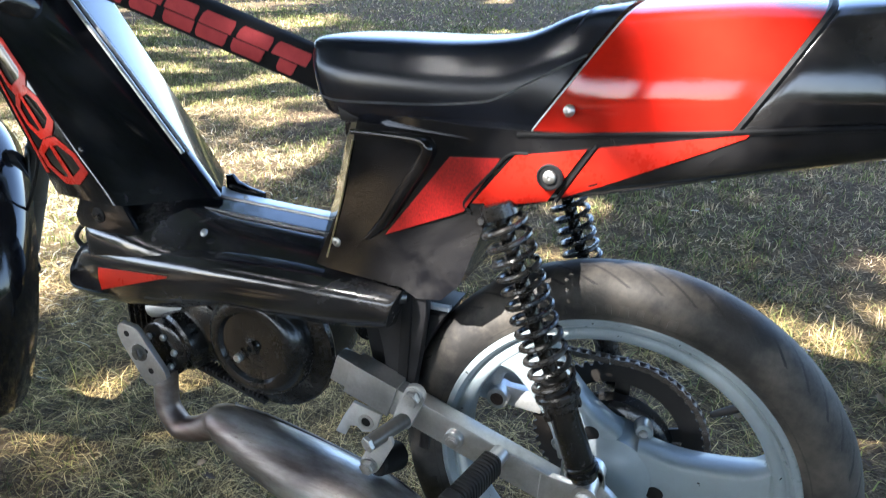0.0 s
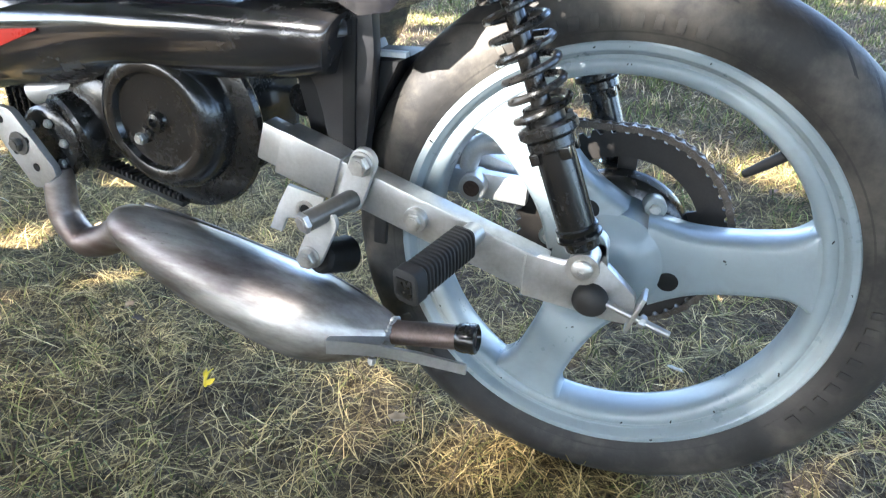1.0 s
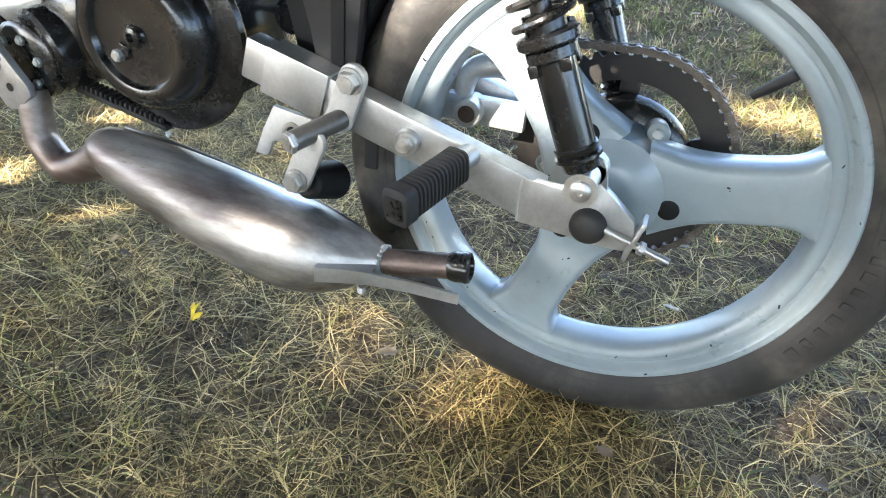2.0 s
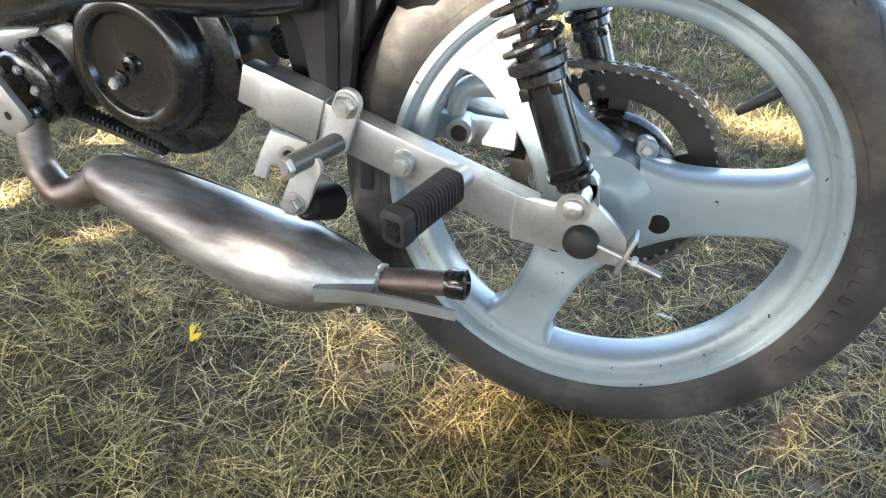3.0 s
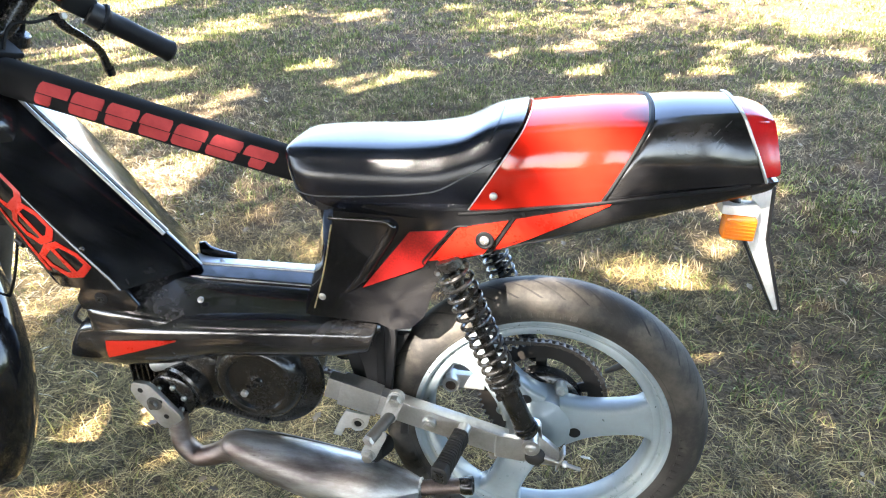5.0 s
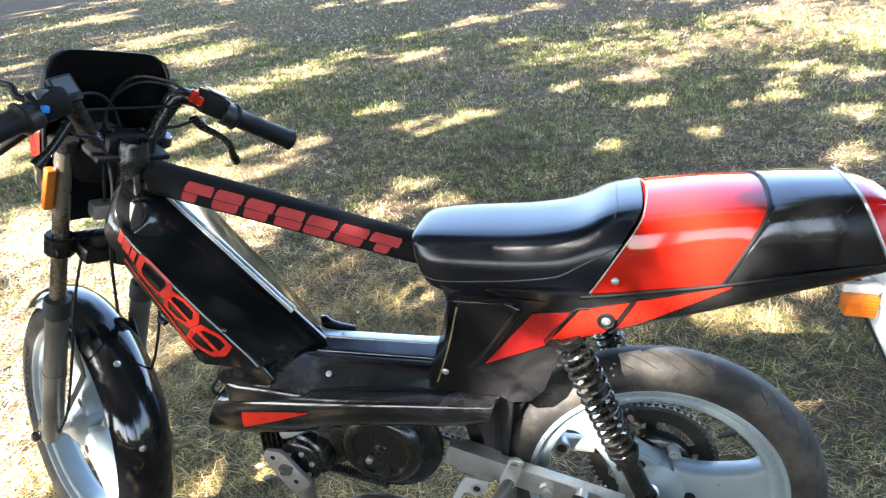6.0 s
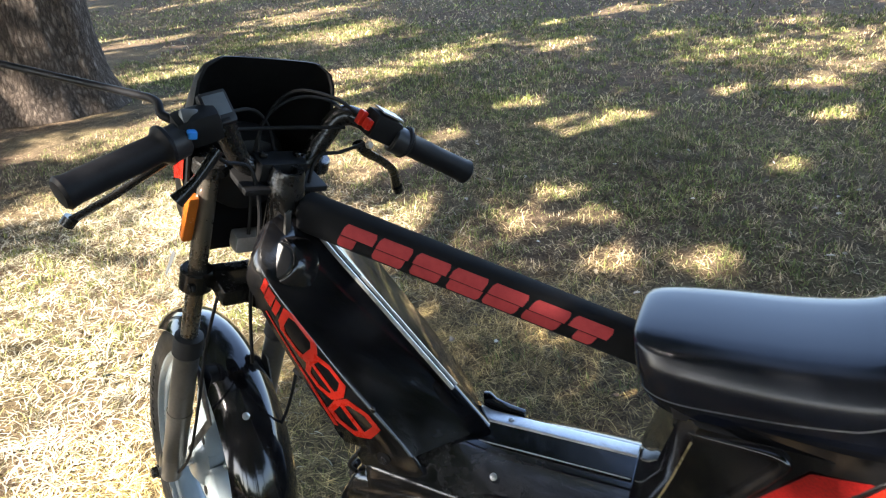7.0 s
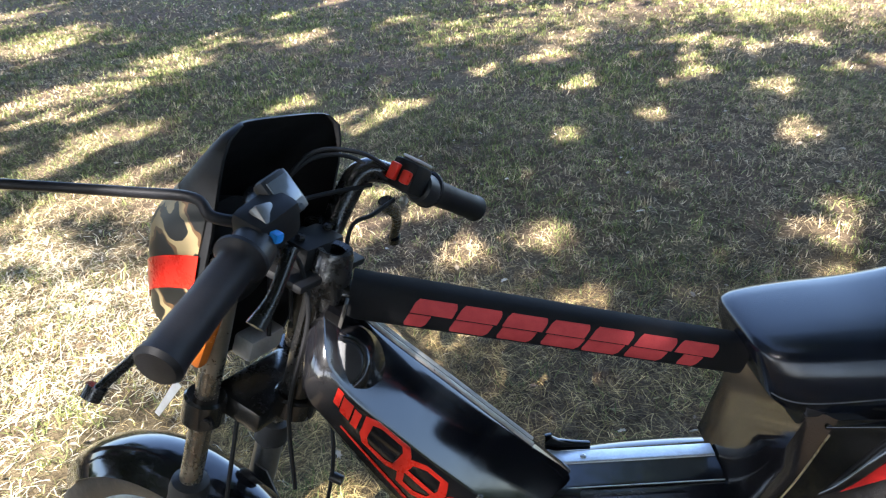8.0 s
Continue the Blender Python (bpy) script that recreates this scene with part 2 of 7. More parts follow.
def exhaust_material():
    """Bare steel: mottled heat colours, dark pits and rolled streaks."""
    m, nt, p = material("mottled_bare_steel")
    tc = nt.nodes.new("ShaderNodeTexCoord")
    mp = nt.nodes.new("ShaderNodeMapping")
    mp.inputs["Rotation"].default_value = (0, radians(-18), 0)
    mp.inputs["Scale"].default_value = (0.3, 1.2, 1.2)
    nt.links.new(tc.outputs["Object"], mp.inputs[0])
    blot = node(nt, "ShaderNodeTexNoise", Scale=17.0, Detail=8.0, Roughness=0.62, Distortion=0.15)
    pits = node(nt, "ShaderNodeTexNoise", Scale=420.0, Detail=3.0, Roughness=0.6)
    area = node(nt, "ShaderNodeTexNoise", Scale=13.0, Detail=4.0)
    for n in (blot, pits, area):
        nt.links.new(mp.outputs[0], n.inputs["Vector"])
    col = ramp(nt, blot.outputs["Fac"], [(0.30, (0.095, 0.076, 0.072)), (0.43, (0.21, 0.185, 0.175)), (0.53, (0.36, 0.345, 0.325)), (0.66, (0.60, 0.59, 0.57))])
    spots = ramp(nt, pits.outputs["Fac"], [(0.33, (1, 1, 1)), (0.38, (0, 0, 0))])
    where = ramp(nt, area.outputs["Fac"], [(0.44, (0.0, 0.0, 0.0)), (0.60, (0.8, 0.8, 0.8))])
    both = nt.nodes.new("ShaderNodeMath")
    both.operation = "MULTIPLY"
    nt.links.new(spots.outputs["Color"], both.inputs[0])
    nt.links.new(where.outputs["Color"], both.inputs[1])
    mx = nt.nodes.new("ShaderNodeMix")
    mx.data_type = "RGBA"
    mx.inputs[7].default_value = (0.07, 0.055, 0.045, 1)
    nt.links.new(both.outputs[0], mx.inputs[0])
    nt.links.new(col.outputs["Color"], mx.inputs[6])
    sep = nt.nodes.new("ShaderNodeSeparateXYZ")
    nt.links.new(tc.outputs["Object"], sep.inputs[0])
    far = nt.nodes.new("ShaderNodeMath")
    far.operation = "MULTIPLY_ADD"
    far.inputs[1].default_value = 0.12
    nt.links.new(area.outputs["Fac"], far.inputs[0])
    nt.links.new(sep.outputs["X"], far.inputs[2])
    shift = nt.nodes.new("ShaderNodeMapRange")
    shift.inputs["From Min"].default_value, shift.inputs["From Max"].default_value = -0.60, -0.42
    nt.links.new(far.outputs[0], shift.inputs["Value"])
    heat = ramp(nt, shift.outputs[0], [(0.0, (0.1, 0.1, 0.1)), (0.35, (0.75, 0.75, 0.75)), (0.6, (0.65, 0.65, 0.65)), (1.0, (0.0, 0.0, 0.0))])
    tint = nt.nodes.new("ShaderNodeMix")
    tint.data_type = "RGBA"
    tint.inputs[7].default_value = (0.16, 0.105, 0.085, 1)
    nt.links.new(heat.outputs["Color"], tint.inputs[0])
    nt.links.new(mx.outputs[2], tint.inputs[6])
    nt.links.new(tint.outputs[2], p.inputs["Base Color"])
    p.inputs["Metallic"].default_value = 0.9
    rr = nt.nodes.new("ShaderNodeMapRange")
    rr.inputs["To Min"].default_value, rr.inputs["To Max"].default_value = 0.52, 0.36
    nt.links.new(blot.outputs["Fac"], rr.inputs["Value"])
    nt.links.new(rr.outputs[0], p.inputs["Roughness"])
    b = nt.nodes.new("ShaderNodeBump")
    b.inputs["Strength"].default_value, b.inputs["Distance"].default_value = 0.12, 0.002
    nt.links.new(pits.outputs["Fac"], b.inputs["Height"])
    nt.links.new(b.outputs[0], p.inputs["Normal"])
    return m


EXHAUST = exhaust_material()

# ---- mesh helpers ----
def finish(bm, name, mat, angle=38):
    bmesh.ops.recalc_face_normals(bm, faces=bm.faces[:])
    me = bpy.data.meshes.new(name)
    bm.to_mesh(me)
    bm.free()
    me.materials.append(mat)
    me.polygons.foreach_set("use_smooth", [True] * len(me.polygons))
    me.set_sharp_from_angle(angle=radians(angle))
    return me


def part(name, bm, mat, parent, label="", angle=38):
    ob = new(name, finish(bm, name, mat, angle))
    ob.parent = parent
    if label:
        tagged(ob, label)
    return ob


def thing(name, at, label, category, group="", kind=""):
    ob = new(name)
    ob.empty_display_size = 0.1
    ob.location = at
    return tagged(ob, label, category, group, kind)


def turn_to(direction):
    return Vector(direction).to_track_quat("Z", "Y").to_matrix().to_4x4()


def box(bm, centre, size, bevel=0.0, m=None):
    made = bmesh.ops.create_cube(bm, size=1.0, matrix=Matrix.Diagonal((*size, 1)))["verts"]
    if bevel:
        edges = list({e for v in made for e in v.link_edges})
        out = bmesh.ops.bevel(bm, geom=edges, offset=bevel, segments=2, affect="EDGES", profile=0.6)
        made = list({v for f in out["faces"] for v in f.verts} | {v for v in made if v.is_valid})
    bmesh.ops.transform(bm, verts=made, matrix=Matrix.Translation(centre) @ (m or Matrix()))
    return bm


def smooth_path(points, steps=6):
    """A Catmull-Rom path through tuples of any length."""
    p = [np.array(q, float) for q in points]
    p = [2 * p[0] - p[1]] + p + [2 * p[-1] - p[-2]]
    out = []
    for i in range(1, len(p) - 2):
        for s in range(steps):
            t = s / steps
            out.append(0.5 * (2 * p[i] + (p[i + 1] - p[i - 1]) * t + (2 * p[i - 1] - 5 * p[i] + 4 * p[i + 1] - p[i + 2]) * t * t
                              + (3 * p[i] - p[i - 1] - 3 * p[i + 1] + p[i + 2]) * t ** 3))
    out.append(p[-2])
    return out


def loft(bm, rings, caps=True, closed=True):
    rows = [[bm.verts.new(c) for c in ring] for ring in rings]
    n = len(rows[0])
    for a, b in zip(rows, rows[1:]):
        for i in range(n if closed else n - 1):
            bm.faces.new((a[i], a[(i + 1) % n], b[(i + 1) % n], b[i]))
    if caps and closed:
        bm.faces.new(rows[0][::-1])
        bm.faces.new(rows[-1])
    return bm


def tube(bm, points, radius, seg=12, steps=6, caps=True, flat=1.0):
    """A round bar along a smooth path; radius: one, or one for each point."""
    rs = radius if isinstance(radius, (list, tuple)) else [radius] * len(points)
    path = smooth_path([(*p, r) for p, r in zip(points, rs)], steps) if steps > 1 else [np.array((*p, r)) for p, r in zip(points, rs)]
    up, rings = None, []
    for i, p in enumerate(path):
        a, b = path[max(0, i - 1)], path[min(len(path) - 1, i + 1)]
        d = Vector((b - a)[:3]).normalized()
        if up is None:
            up = d.orthogonal().normalized()
        up = (up - d * up.dot(d)).normalized()
        side = d.cross(up)
        c = Vector(p[:3])
        rings.append([c + (up * math.cos(w) + side * math.sin(w) * flat) * p[3] for w in (2 * math.pi * k / seg for k in range(seg))])
    return loft(bm, rings, caps)


def cyl(bm, a, b, r, r2=None, seg=20, bevel=0.0):
    r2 = r if r2 is None else r2
    a, b = Vector(a), Vector(b)
    d = (b - a).normalized()
    m = turn_to(d)
    rows = [(a, r), (b, r2)]
    if bevel:
        rows = [(a, r - bevel), (a + d * bevel, r), (b - d * bevel, r2), (b, r2 - bevel)]
    return loft(bm, [[c + (m @ Vector((math.cos(w) * q, math.sin(w) * q, 0))) for w in (2 * math.pi * k / seg for k in range(seg))] for c, q in rows])


def lathe(bm, profile, m, seg=64, closed=False):
    """A profile of (radius, height) turned round the z axis of m."""
    uv = bm.loops.layers.uv.verify()
    pts = profile + ([profile[0]] if closed else [])
    rows = []
    for r, h in profile:
        rows.append([bm.verts.new(m @ Vector((math.cos(w) * r, math.sin(w) * r, h))) for w in (2 * math.pi * k / seg for k in range(seg))])
    pairs = list(zip(range(len(rows)), range(1, len(rows)))) + ([(len(rows) - 1, 0)] if closed else [])
    for n, (a, b) in enumerate(pairs):
        for i in range(seg):
            f = bm.faces.new((rows[a][i], rows[a][(i + 1) % seg], rows[b][(i + 1) % seg], rows[b][i]))
            for lp, (u, v) in zip(f.loops, ((i, n), (i + 1, n), (i + 1, n + 1), (i, n + 1))):
                lp[uv].uv = (u / seg, v / len(pairs))
    if not closed:
        for row, (r, h) in ((rows[0], profile[0]), (rows[-1], profile[-1])):
            if r > 1e-5:
                bm.faces.new(row)
    return bm


def prism(bm, outline, y0, y1, bevel=0.0, segments=2):
    """A plate with an outline of (x, z) between two y."""
    a = [bm.verts.new((x, y0, z)) for x, z in outline]
    b = [bm.verts.new((x, y1, z)) for x, z in outline]
    n = len(a)
    fa, fb = bm.faces.new(a), bm.faces.new(b[::-1])
    sides = [bm.faces.new((a[i], b[i], b[(i + 1) % n], a[(i + 1) % n])) for i in range(n)]
    if bevel:
        bmesh.ops.recalc_face_normals(bm, faces=[fa, fb, *sides])
        bmesh.ops.bevel(bm, geom=list({*fa.edges, *fb.edges}), offset=bevel, segments=segments, affect="EDGES", profile=0.6)
    return bm


def hex_bolt(bm, at, axis, r=0.008, h=0.006, washer=0.0):
    at, axis = Vector(at), Vector(axis).normalized()
    if washer:
        cyl(bm, at, at + axis * 0.002, washer, seg=24, bevel=0.0005)
        at = at + axis * 0.002
    cyl(bm, at, at + axis * h, r, seg=6, bevel=0.001)
    cyl(bm, at + axis * h * 0.9, at + axis * (h + 0.0012), r * 0.62, seg=16)
    return bm


def cross_screw(bm, at, axis, r=0.007):
    at, axis = Vector(at), Vector(axis).normalized()
    m = Matrix.Translation(at) @ turn_to(axis)
    lathe(bm, [(r, 0), (r * 0.92, r * 0.3), (r * 0.6, r * 0.5), (r * 0.25, r * 0.52), (r * 0.22, r * 0.3)], m, seg=20)
    return bm


def place(bm, m):
    bmesh.ops.transform(bm, verts=bm.verts[:], matrix=m)
    return bm


BM = bmesh.new

# ---- ground ----
def hill(x, y):
    """The lawn's height: level under the moped, rising gently behind it to a low bank."""
    x, y = np.asarray(x, float), np.asarray(y, float)
    rise = 0.22 * (1 - np.exp(-np.maximum(0, y - 0.7) / 2.4))
    far = np.maximum(0, y - 5.5)
    rise = rise + 4.0 * np.tanh(0.1 * far ** 2 / (far + 3) / 4.0)
    lumps = 0.008 * np.sin(3.1 * x + 1.3 * y) * np.sin(2.3 * y - 0.7 * x + 1.0) + 0.02 * np.sin(0.7 * x + 0.4) * np.sin(0.9 * y)
    flat = np.clip(np.hypot(np.maximum(0, np.abs(x + 0.5) - 0.9), np.maximum(0, np.abs(y) - 0.3)) / 1.2, 0.15, 1)
    return -0.012 + rise + lumps * flat


def soil_material():
    m, nt, p = material("dry_lawn_soil")
    tc = nt.nodes.new("ShaderNodeTexCoord")
    big = node(nt, "ShaderNodeTexNoise", Scale=0.9, Detail=6.0, Roughness=0.6)
    mid = node(nt, "ShaderNodeTexNoise", Scale=13.0, Detail=6.0, Roughness=0.7)
    fine = node(nt, "ShaderNodeTexNoise", Scale=95.0, Detail=4.0, Roughness=0.7, Distortion=1.2)
    for n in (big, mid, fine):
        nt.links.new(tc.outputs["Object"], n.inputs["Vector"])
    a = ramp(nt, fine.outputs["Fac"], [(0.30, (0.028, 0.018, 0.011)), (0.5, (0.105, 0.072, 0.045)), (0.72, (0.29, 0.215, 0.14))])
    b = ramp(nt, fine.outputs["Fac"], [(0.30, (0.030, 0.024, 0.013)), (0.5, (0.11, 0.085, 0.046)), (0.72, (0.27, 0.21, 0.125))])
    mask = ramp(nt, big.outputs["Fac"], [(0.42, (0, 0, 0)), (0.60, (1, 1, 1))])
    mx = nt.nodes.new("ShaderNodeMix")
    mx.data_type = "RGBA"
    nt.links.new(mask.outputs["Color"], mx.inputs[0])
    nt.links.new(a.outputs["Color"], mx.inputs[6])
    nt.links.new(b.outputs["Color"], mx.inputs[7])
    hv = nt.nodes.new("ShaderNodeHueSaturation")
    vr = nt.nodes.new("ShaderNodeMapRange")
    vr.inputs["From Min"].default_value, vr.inputs["From Max"].default_value = 0.3, 0.7
    vr.inputs["To Min"].default_value, vr.inputs["To Max"].default_value = 0.5, 1.5
    nt.links.new(mid.outputs["Fac"], vr.inputs["Value"])
    nt.links.new(vr.outputs[0], hv.inputs["Value"])
    nt.links.new(mx.outputs[2], hv.inputs["Color"])
    nt.links.new(hv.outputs[0], p.inputs["Base Color"])
    p.inputs["Roughness"].default_value = 0.95
    p.inputs["Specular IOR Level"].default_value = 0.1
    bump = nt.nodes.new("ShaderNodeBump")
    bump.inputs["Strength"].default_value, bump.inputs["Distance"].default_value = 0.7, 0.02
    nt.links.new(fine.outputs["Fac"], bump.inputs["Height"])
    nt.links.new(bump.outputs[0], p.inputs["Normal"])
    return m


def build_ground():
    def axis(lo, hi, far):
        near = np.arange(lo, hi + 0.01, 0.12)
        out = [hi + 0.12 * 1.25 ** k for k in range(1, 45) if hi + 0.12 * 1.25 ** k < far]
        inn = [lo - 0.12 * 1.25 ** k for k in range(1, 45) if lo - 0.12 * 1.25 ** k > -far]
        return np.array(sorted([-far, *inn, *near, *out, far]))
    xs, ys = axis(-4.5, 2.5, 700), axis(-1.2, 6.0, 700)
    X, Y = np.meshgrid(xs, ys)
    V = np.stack([X, Y, hill(X, Y)], -1).reshape(-1, 3)
    nx, ny = len(xs), len(ys)
    i = (np.arange(ny - 1)[:, None] * nx + np.arange(nx - 1)).ravel()
    F = np.stack([i, i + 1, i + nx + 1, i + nx], -1)
    me = bpy.data.meshes.new("ground")
    me.from_pydata(V.tolist(), [], F.tolist())
    me.polygons.foreach_set("use_smooth", [True] * len(me.polygons))
    me.materials.append(soil_material())
    tagged(new("ground", me), "sun-bleached lawn with bare brown soil between dry grass", "ground", kind="structure")


build_ground()


# ---- grass ----
rng = np.random.default_rng(7)


def tri_mesh(name, verts, faces, mat):
    """A mesh from arrays of vertices and triangles."""
    me = bpy.data.meshes.new(name)
    me.vertices.add(len(verts))
    me.vertices.foreach_set("co", np.asarray(verts, np.float32).ravel())
    me.loops.add(faces.size)
    me.loops.foreach_set("vertex_index", faces.astype(np.int32).ravel())
    me.polygons.add(len(faces))
    me.polygons.foreach_set("loop_start", np.arange(len(faces), dtype=np.int32) * faces.shape[1])
    me.update(calc_edges=True)
    me.materials.append(mat)
    return me


def green_patch(x, y):
    """Where the lawn is greener, from 0 to 1."""
    v = 1.25 * np.sin(2.1 * x + 0.6 * np.sin(1.7 * y)) * np.sin(1.8 * y + 0.8 * np.sin(2.3 * x + 1)) + 0.5 * np.sin(5.3 * x + 2.0) * np.sin(4.7 * y + 0.5)
    return np.clip(0.5 + 0.45 * v, 0, 1)


def grass(name, label, mat, area, per_m2, length, width, lean, greens):
    """Blades of three joints over an area (x0, x1, y0, y1). greens: keep where the lawn is green (1), dry (-1) or all (0)."""
    x0, x1, y0, y1 = area
    n = int((x1 - x0) * (y1 - y0) * per_m2)
    soft = 0.05 * min(x1 - x0, y1 - y0) + 0.1  # no hard edge round an area
    x, y = rng.uniform(x0, x1, n) + rng.normal(0, soft, n), rng.uniform(y0, y1, n) + rng.normal(0, soft, n)
    g = green_patch(x, y)
    chance = {1: 0.15 + 0.85 * g, -1: 1.0 - 0.6 * g, 0: np.ones(n)}[greens]
    clump = 0.55 + 0.45 * np.sin(23 * x + 5 * np.sin(9 * y)) * np.sin(21 * y + 4 * np.sin(11 * x))
    bare = np.clip(0.35 + 0.9 * np.sin(5.1 * x + 2 * np.sin(3.3 * y)) * np.sin(4.3 * y + 1.7 * np.sin(2.9 * x)), 0, 1)
    bare = bare * np.clip((x + 2.8) / 0.8, 0.15, 1)
    bare = np.maximum(bare, np.exp(-((x + 0.35) / 0.65) ** 2 - ((y - 0.85) / 0.5) ** 2))  # trodden soil behind the moped
    keep = rng.random(n) < chance * clump * (1 - np.where(y > 0.4, 0.72, 0.3) * bare)
    x, y = x[keep], y[keep]
    n = len(x)
    z = hill(x, y) - 0.003
    L = rng.uniform(*length, n) * rng.uniform(0.6, 1.0, n)
    w = rng.uniform(*width, n)
    th, tilt = rng.uniform(0, 2 * np.pi, n), np.radians(rng.uniform(*lean, n))
    d = np.stack([np.cos(th), np.sin(th), np.zeros(n)], -1)
    s = np.stack([-np.sin(th), np.cos(th), np.zeros(n)], -1) * (w / 2)[:, None]
    up = np.array([0, 0, 1.0])
    base = np.stack([x, y, z], -1)
    bend = np.radians(rng.uniform(0, 45, n))
    side = np.stack([-np.sin(th), np.cos(th), np.zeros(n)], -1)
    curl = (rng.normal(0, 0.42, n) * L)[:, None]
    step = lambda a: d * np.sin(a)[:, None] + up * np.cos(a)[:, None]
    m1 = base + step(tilt) * (L * 0.38)[:, None] + side * curl * 0.15
    m2 = m1 + step(np.minimum(tilt + bend * 0.6, np.radians(97))) * (L * 0.34)[:, None] + side * curl * 0.45
    tip = m2 + step(np.minimum(tilt + bend, np.radians(99))) * (L * 0.28)[:, None] + side * curl * 0.8
    for q in (m1, m2, tip):
        q[:, 2] = np.maximum(q[:, 2], hill(q[:, 0], q[:, 1]) + 0.002)
    if width[0] < 0.004:
        V = np.stack([base - s, base + s, m1 + s * 0.95, m1 - s * 0.95, m2 + s * 0.75, m2 - s * 0.75, tip], 1).reshape(-1, 3)
        k = np.arange(n)[:, None] * 7
        F = np.concatenate([k + [0, 1, 2], k + [0, 2, 3], k + [3, 2, 4], k + [3, 4, 5], k + [5, 4, 6]], 0)
    else:  # far off, two joints do
        V = np.stack([base - s, base + s, m2 + s * 0.8, m2 - s * 0.8, tip], 1).reshape(-1, 3)
        k = np.arange(n)[:, None] * 5
        F = np.concatenate([k + [0, 1, 2], k + [0, 2, 3], k + [3, 2, 4]], 0)
    ob = new(name, tri_mesh(name, V, F, mat))
    return tagged(ob, label, "grass", kind="stuff")


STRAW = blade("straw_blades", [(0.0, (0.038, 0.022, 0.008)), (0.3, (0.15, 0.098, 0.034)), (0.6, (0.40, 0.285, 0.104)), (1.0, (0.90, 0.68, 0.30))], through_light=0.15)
GREEN = blade("green_blades", [(0.0, (0.040, 0.045, 0.010)), (0.4, (0.135, 0.135, 0.030)), (0.75, (0.32, 0.29, 0.078)), (1.0, (0.52, 0.45, 0.14))], through_light=0.2)
# paler than STRAW: the side lawn's sun glare is put into this colour
SIDE_STRAW = blade("sun_brightened_straw", [(0.0, (0.30, 0.25, 0.16)), (0.5, (0.55, 0.49, 0.34)), (1.0, (0.78, 0.72, 0.56))], through_light=0.15)
LAWN_STRAW = blade("lawn_straw", [(0.0, (0.185, 0.126, 0.068)), (0.5, (0.40, 0.30, 0.165)), (1.0, (0.70, 0.55, 0.33))], through_light=0.2)
LAWN_GREEN = blade("lawn_green", [(0.0, (0.060, 0.080, 0.022)), (0.5, (0.168, 0.190, 0.048)), (1.0, (0.36, 0.375, 0.12))], through_light=0.25)
NEAR, SIDE, MIDDLE, BACK, FAR = (-1.6, 0.9, -0.45, 1.3), (-3.4, -1.6, -0.5, 1.8), (-4.2, 2.4, 1.3, 3.6), (-6.5, 4.0, 3.6, 6.5), (-12, 9, 6.5, 15)
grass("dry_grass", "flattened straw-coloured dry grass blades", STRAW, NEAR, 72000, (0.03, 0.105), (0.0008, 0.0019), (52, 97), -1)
grass("green_grass", "short green grass blades among the straw", GREEN, NEAR, 10000, (0.025, 0.075), (0.0010, 0.0023), (25, 90), 1)
grass("dry_grass", "dry grass blades made paler for the strong sun on them", SIDE_STRAW, SIDE, 20000, (0.03, 0.085), (0.002, 0.004), (50, 94), -1)
grass("green_grass", "short green grass blades in the sun", GREEN, SIDE, 4500, (0.02, 0.06), (0.002, 0.0035), (5, 70), 1)
grass("dry_grass", "pale dry grass blades of the lawn", LAWN_STRAW, MIDDLE, 11000, (0.02, 0.06), (0.002, 0.0042), (35, 90), -1)
grass("green_grass", "green grass blades of the lawn", LAWN_GREEN, MIDDLE, 9000, (0.02, 0.05), (0.002, 0.0042), (5, 65), 1)
grass("dry_grass", "dry grass blades on the open side of the lawn", LAWN_STRAW, (-4.5, 3.0, -3.2, -0.45), 1500, (0.025, 0.07), (0.002, 0.004), (35, 90), -1)
grass("green_grass", "green grass blades on the open side of the lawn", LAWN_GREEN, (-4.5, 3.0, -3.2, -0.45), 1300, (0.02, 0.06), (0.002, 0.004), (5, 65), 1)
grass("green_grass", "green grass blades beside the moped", LAWN_GREEN, (0.9, 3.0, -0.45, 1.3), 6500, (0.02, 0.06), (0.002, 0.004), (5, 65), 1)
grass("dry_grass", "dry grass blades beside the moped", LAWN_STRAW, (0.9, 3.0, -0.45, 1.3), 6500, (0.025, 0.08), (0.002, 0.004), (35, 90), -1)
grass("dry_grass", "dry grass tufts of the farther lawn", LAWN_STRAW, BACK, 2400, (0.025, 0.07), (0.004, 0.008), (30, 80), -1)
grass("green_grass", "green grass tufts of the farther lawn", LAWN_GREEN, BACK, 2400, (0.02, 0.06), (0.004, 0.008), (5, 60), 1)
grass("green_grass", "green tufts of the far lawn", LAWN_GREEN, FAR, 520, (0.03, 0.08), (0.008, 0.018), (5, 60), 1)
grass("dry_grass", "dry tufts of the far lawn", LAWN_STRAW, FAR, 420, (0.03, 0.08), (0.008, 0.018), (20, 80), -1)


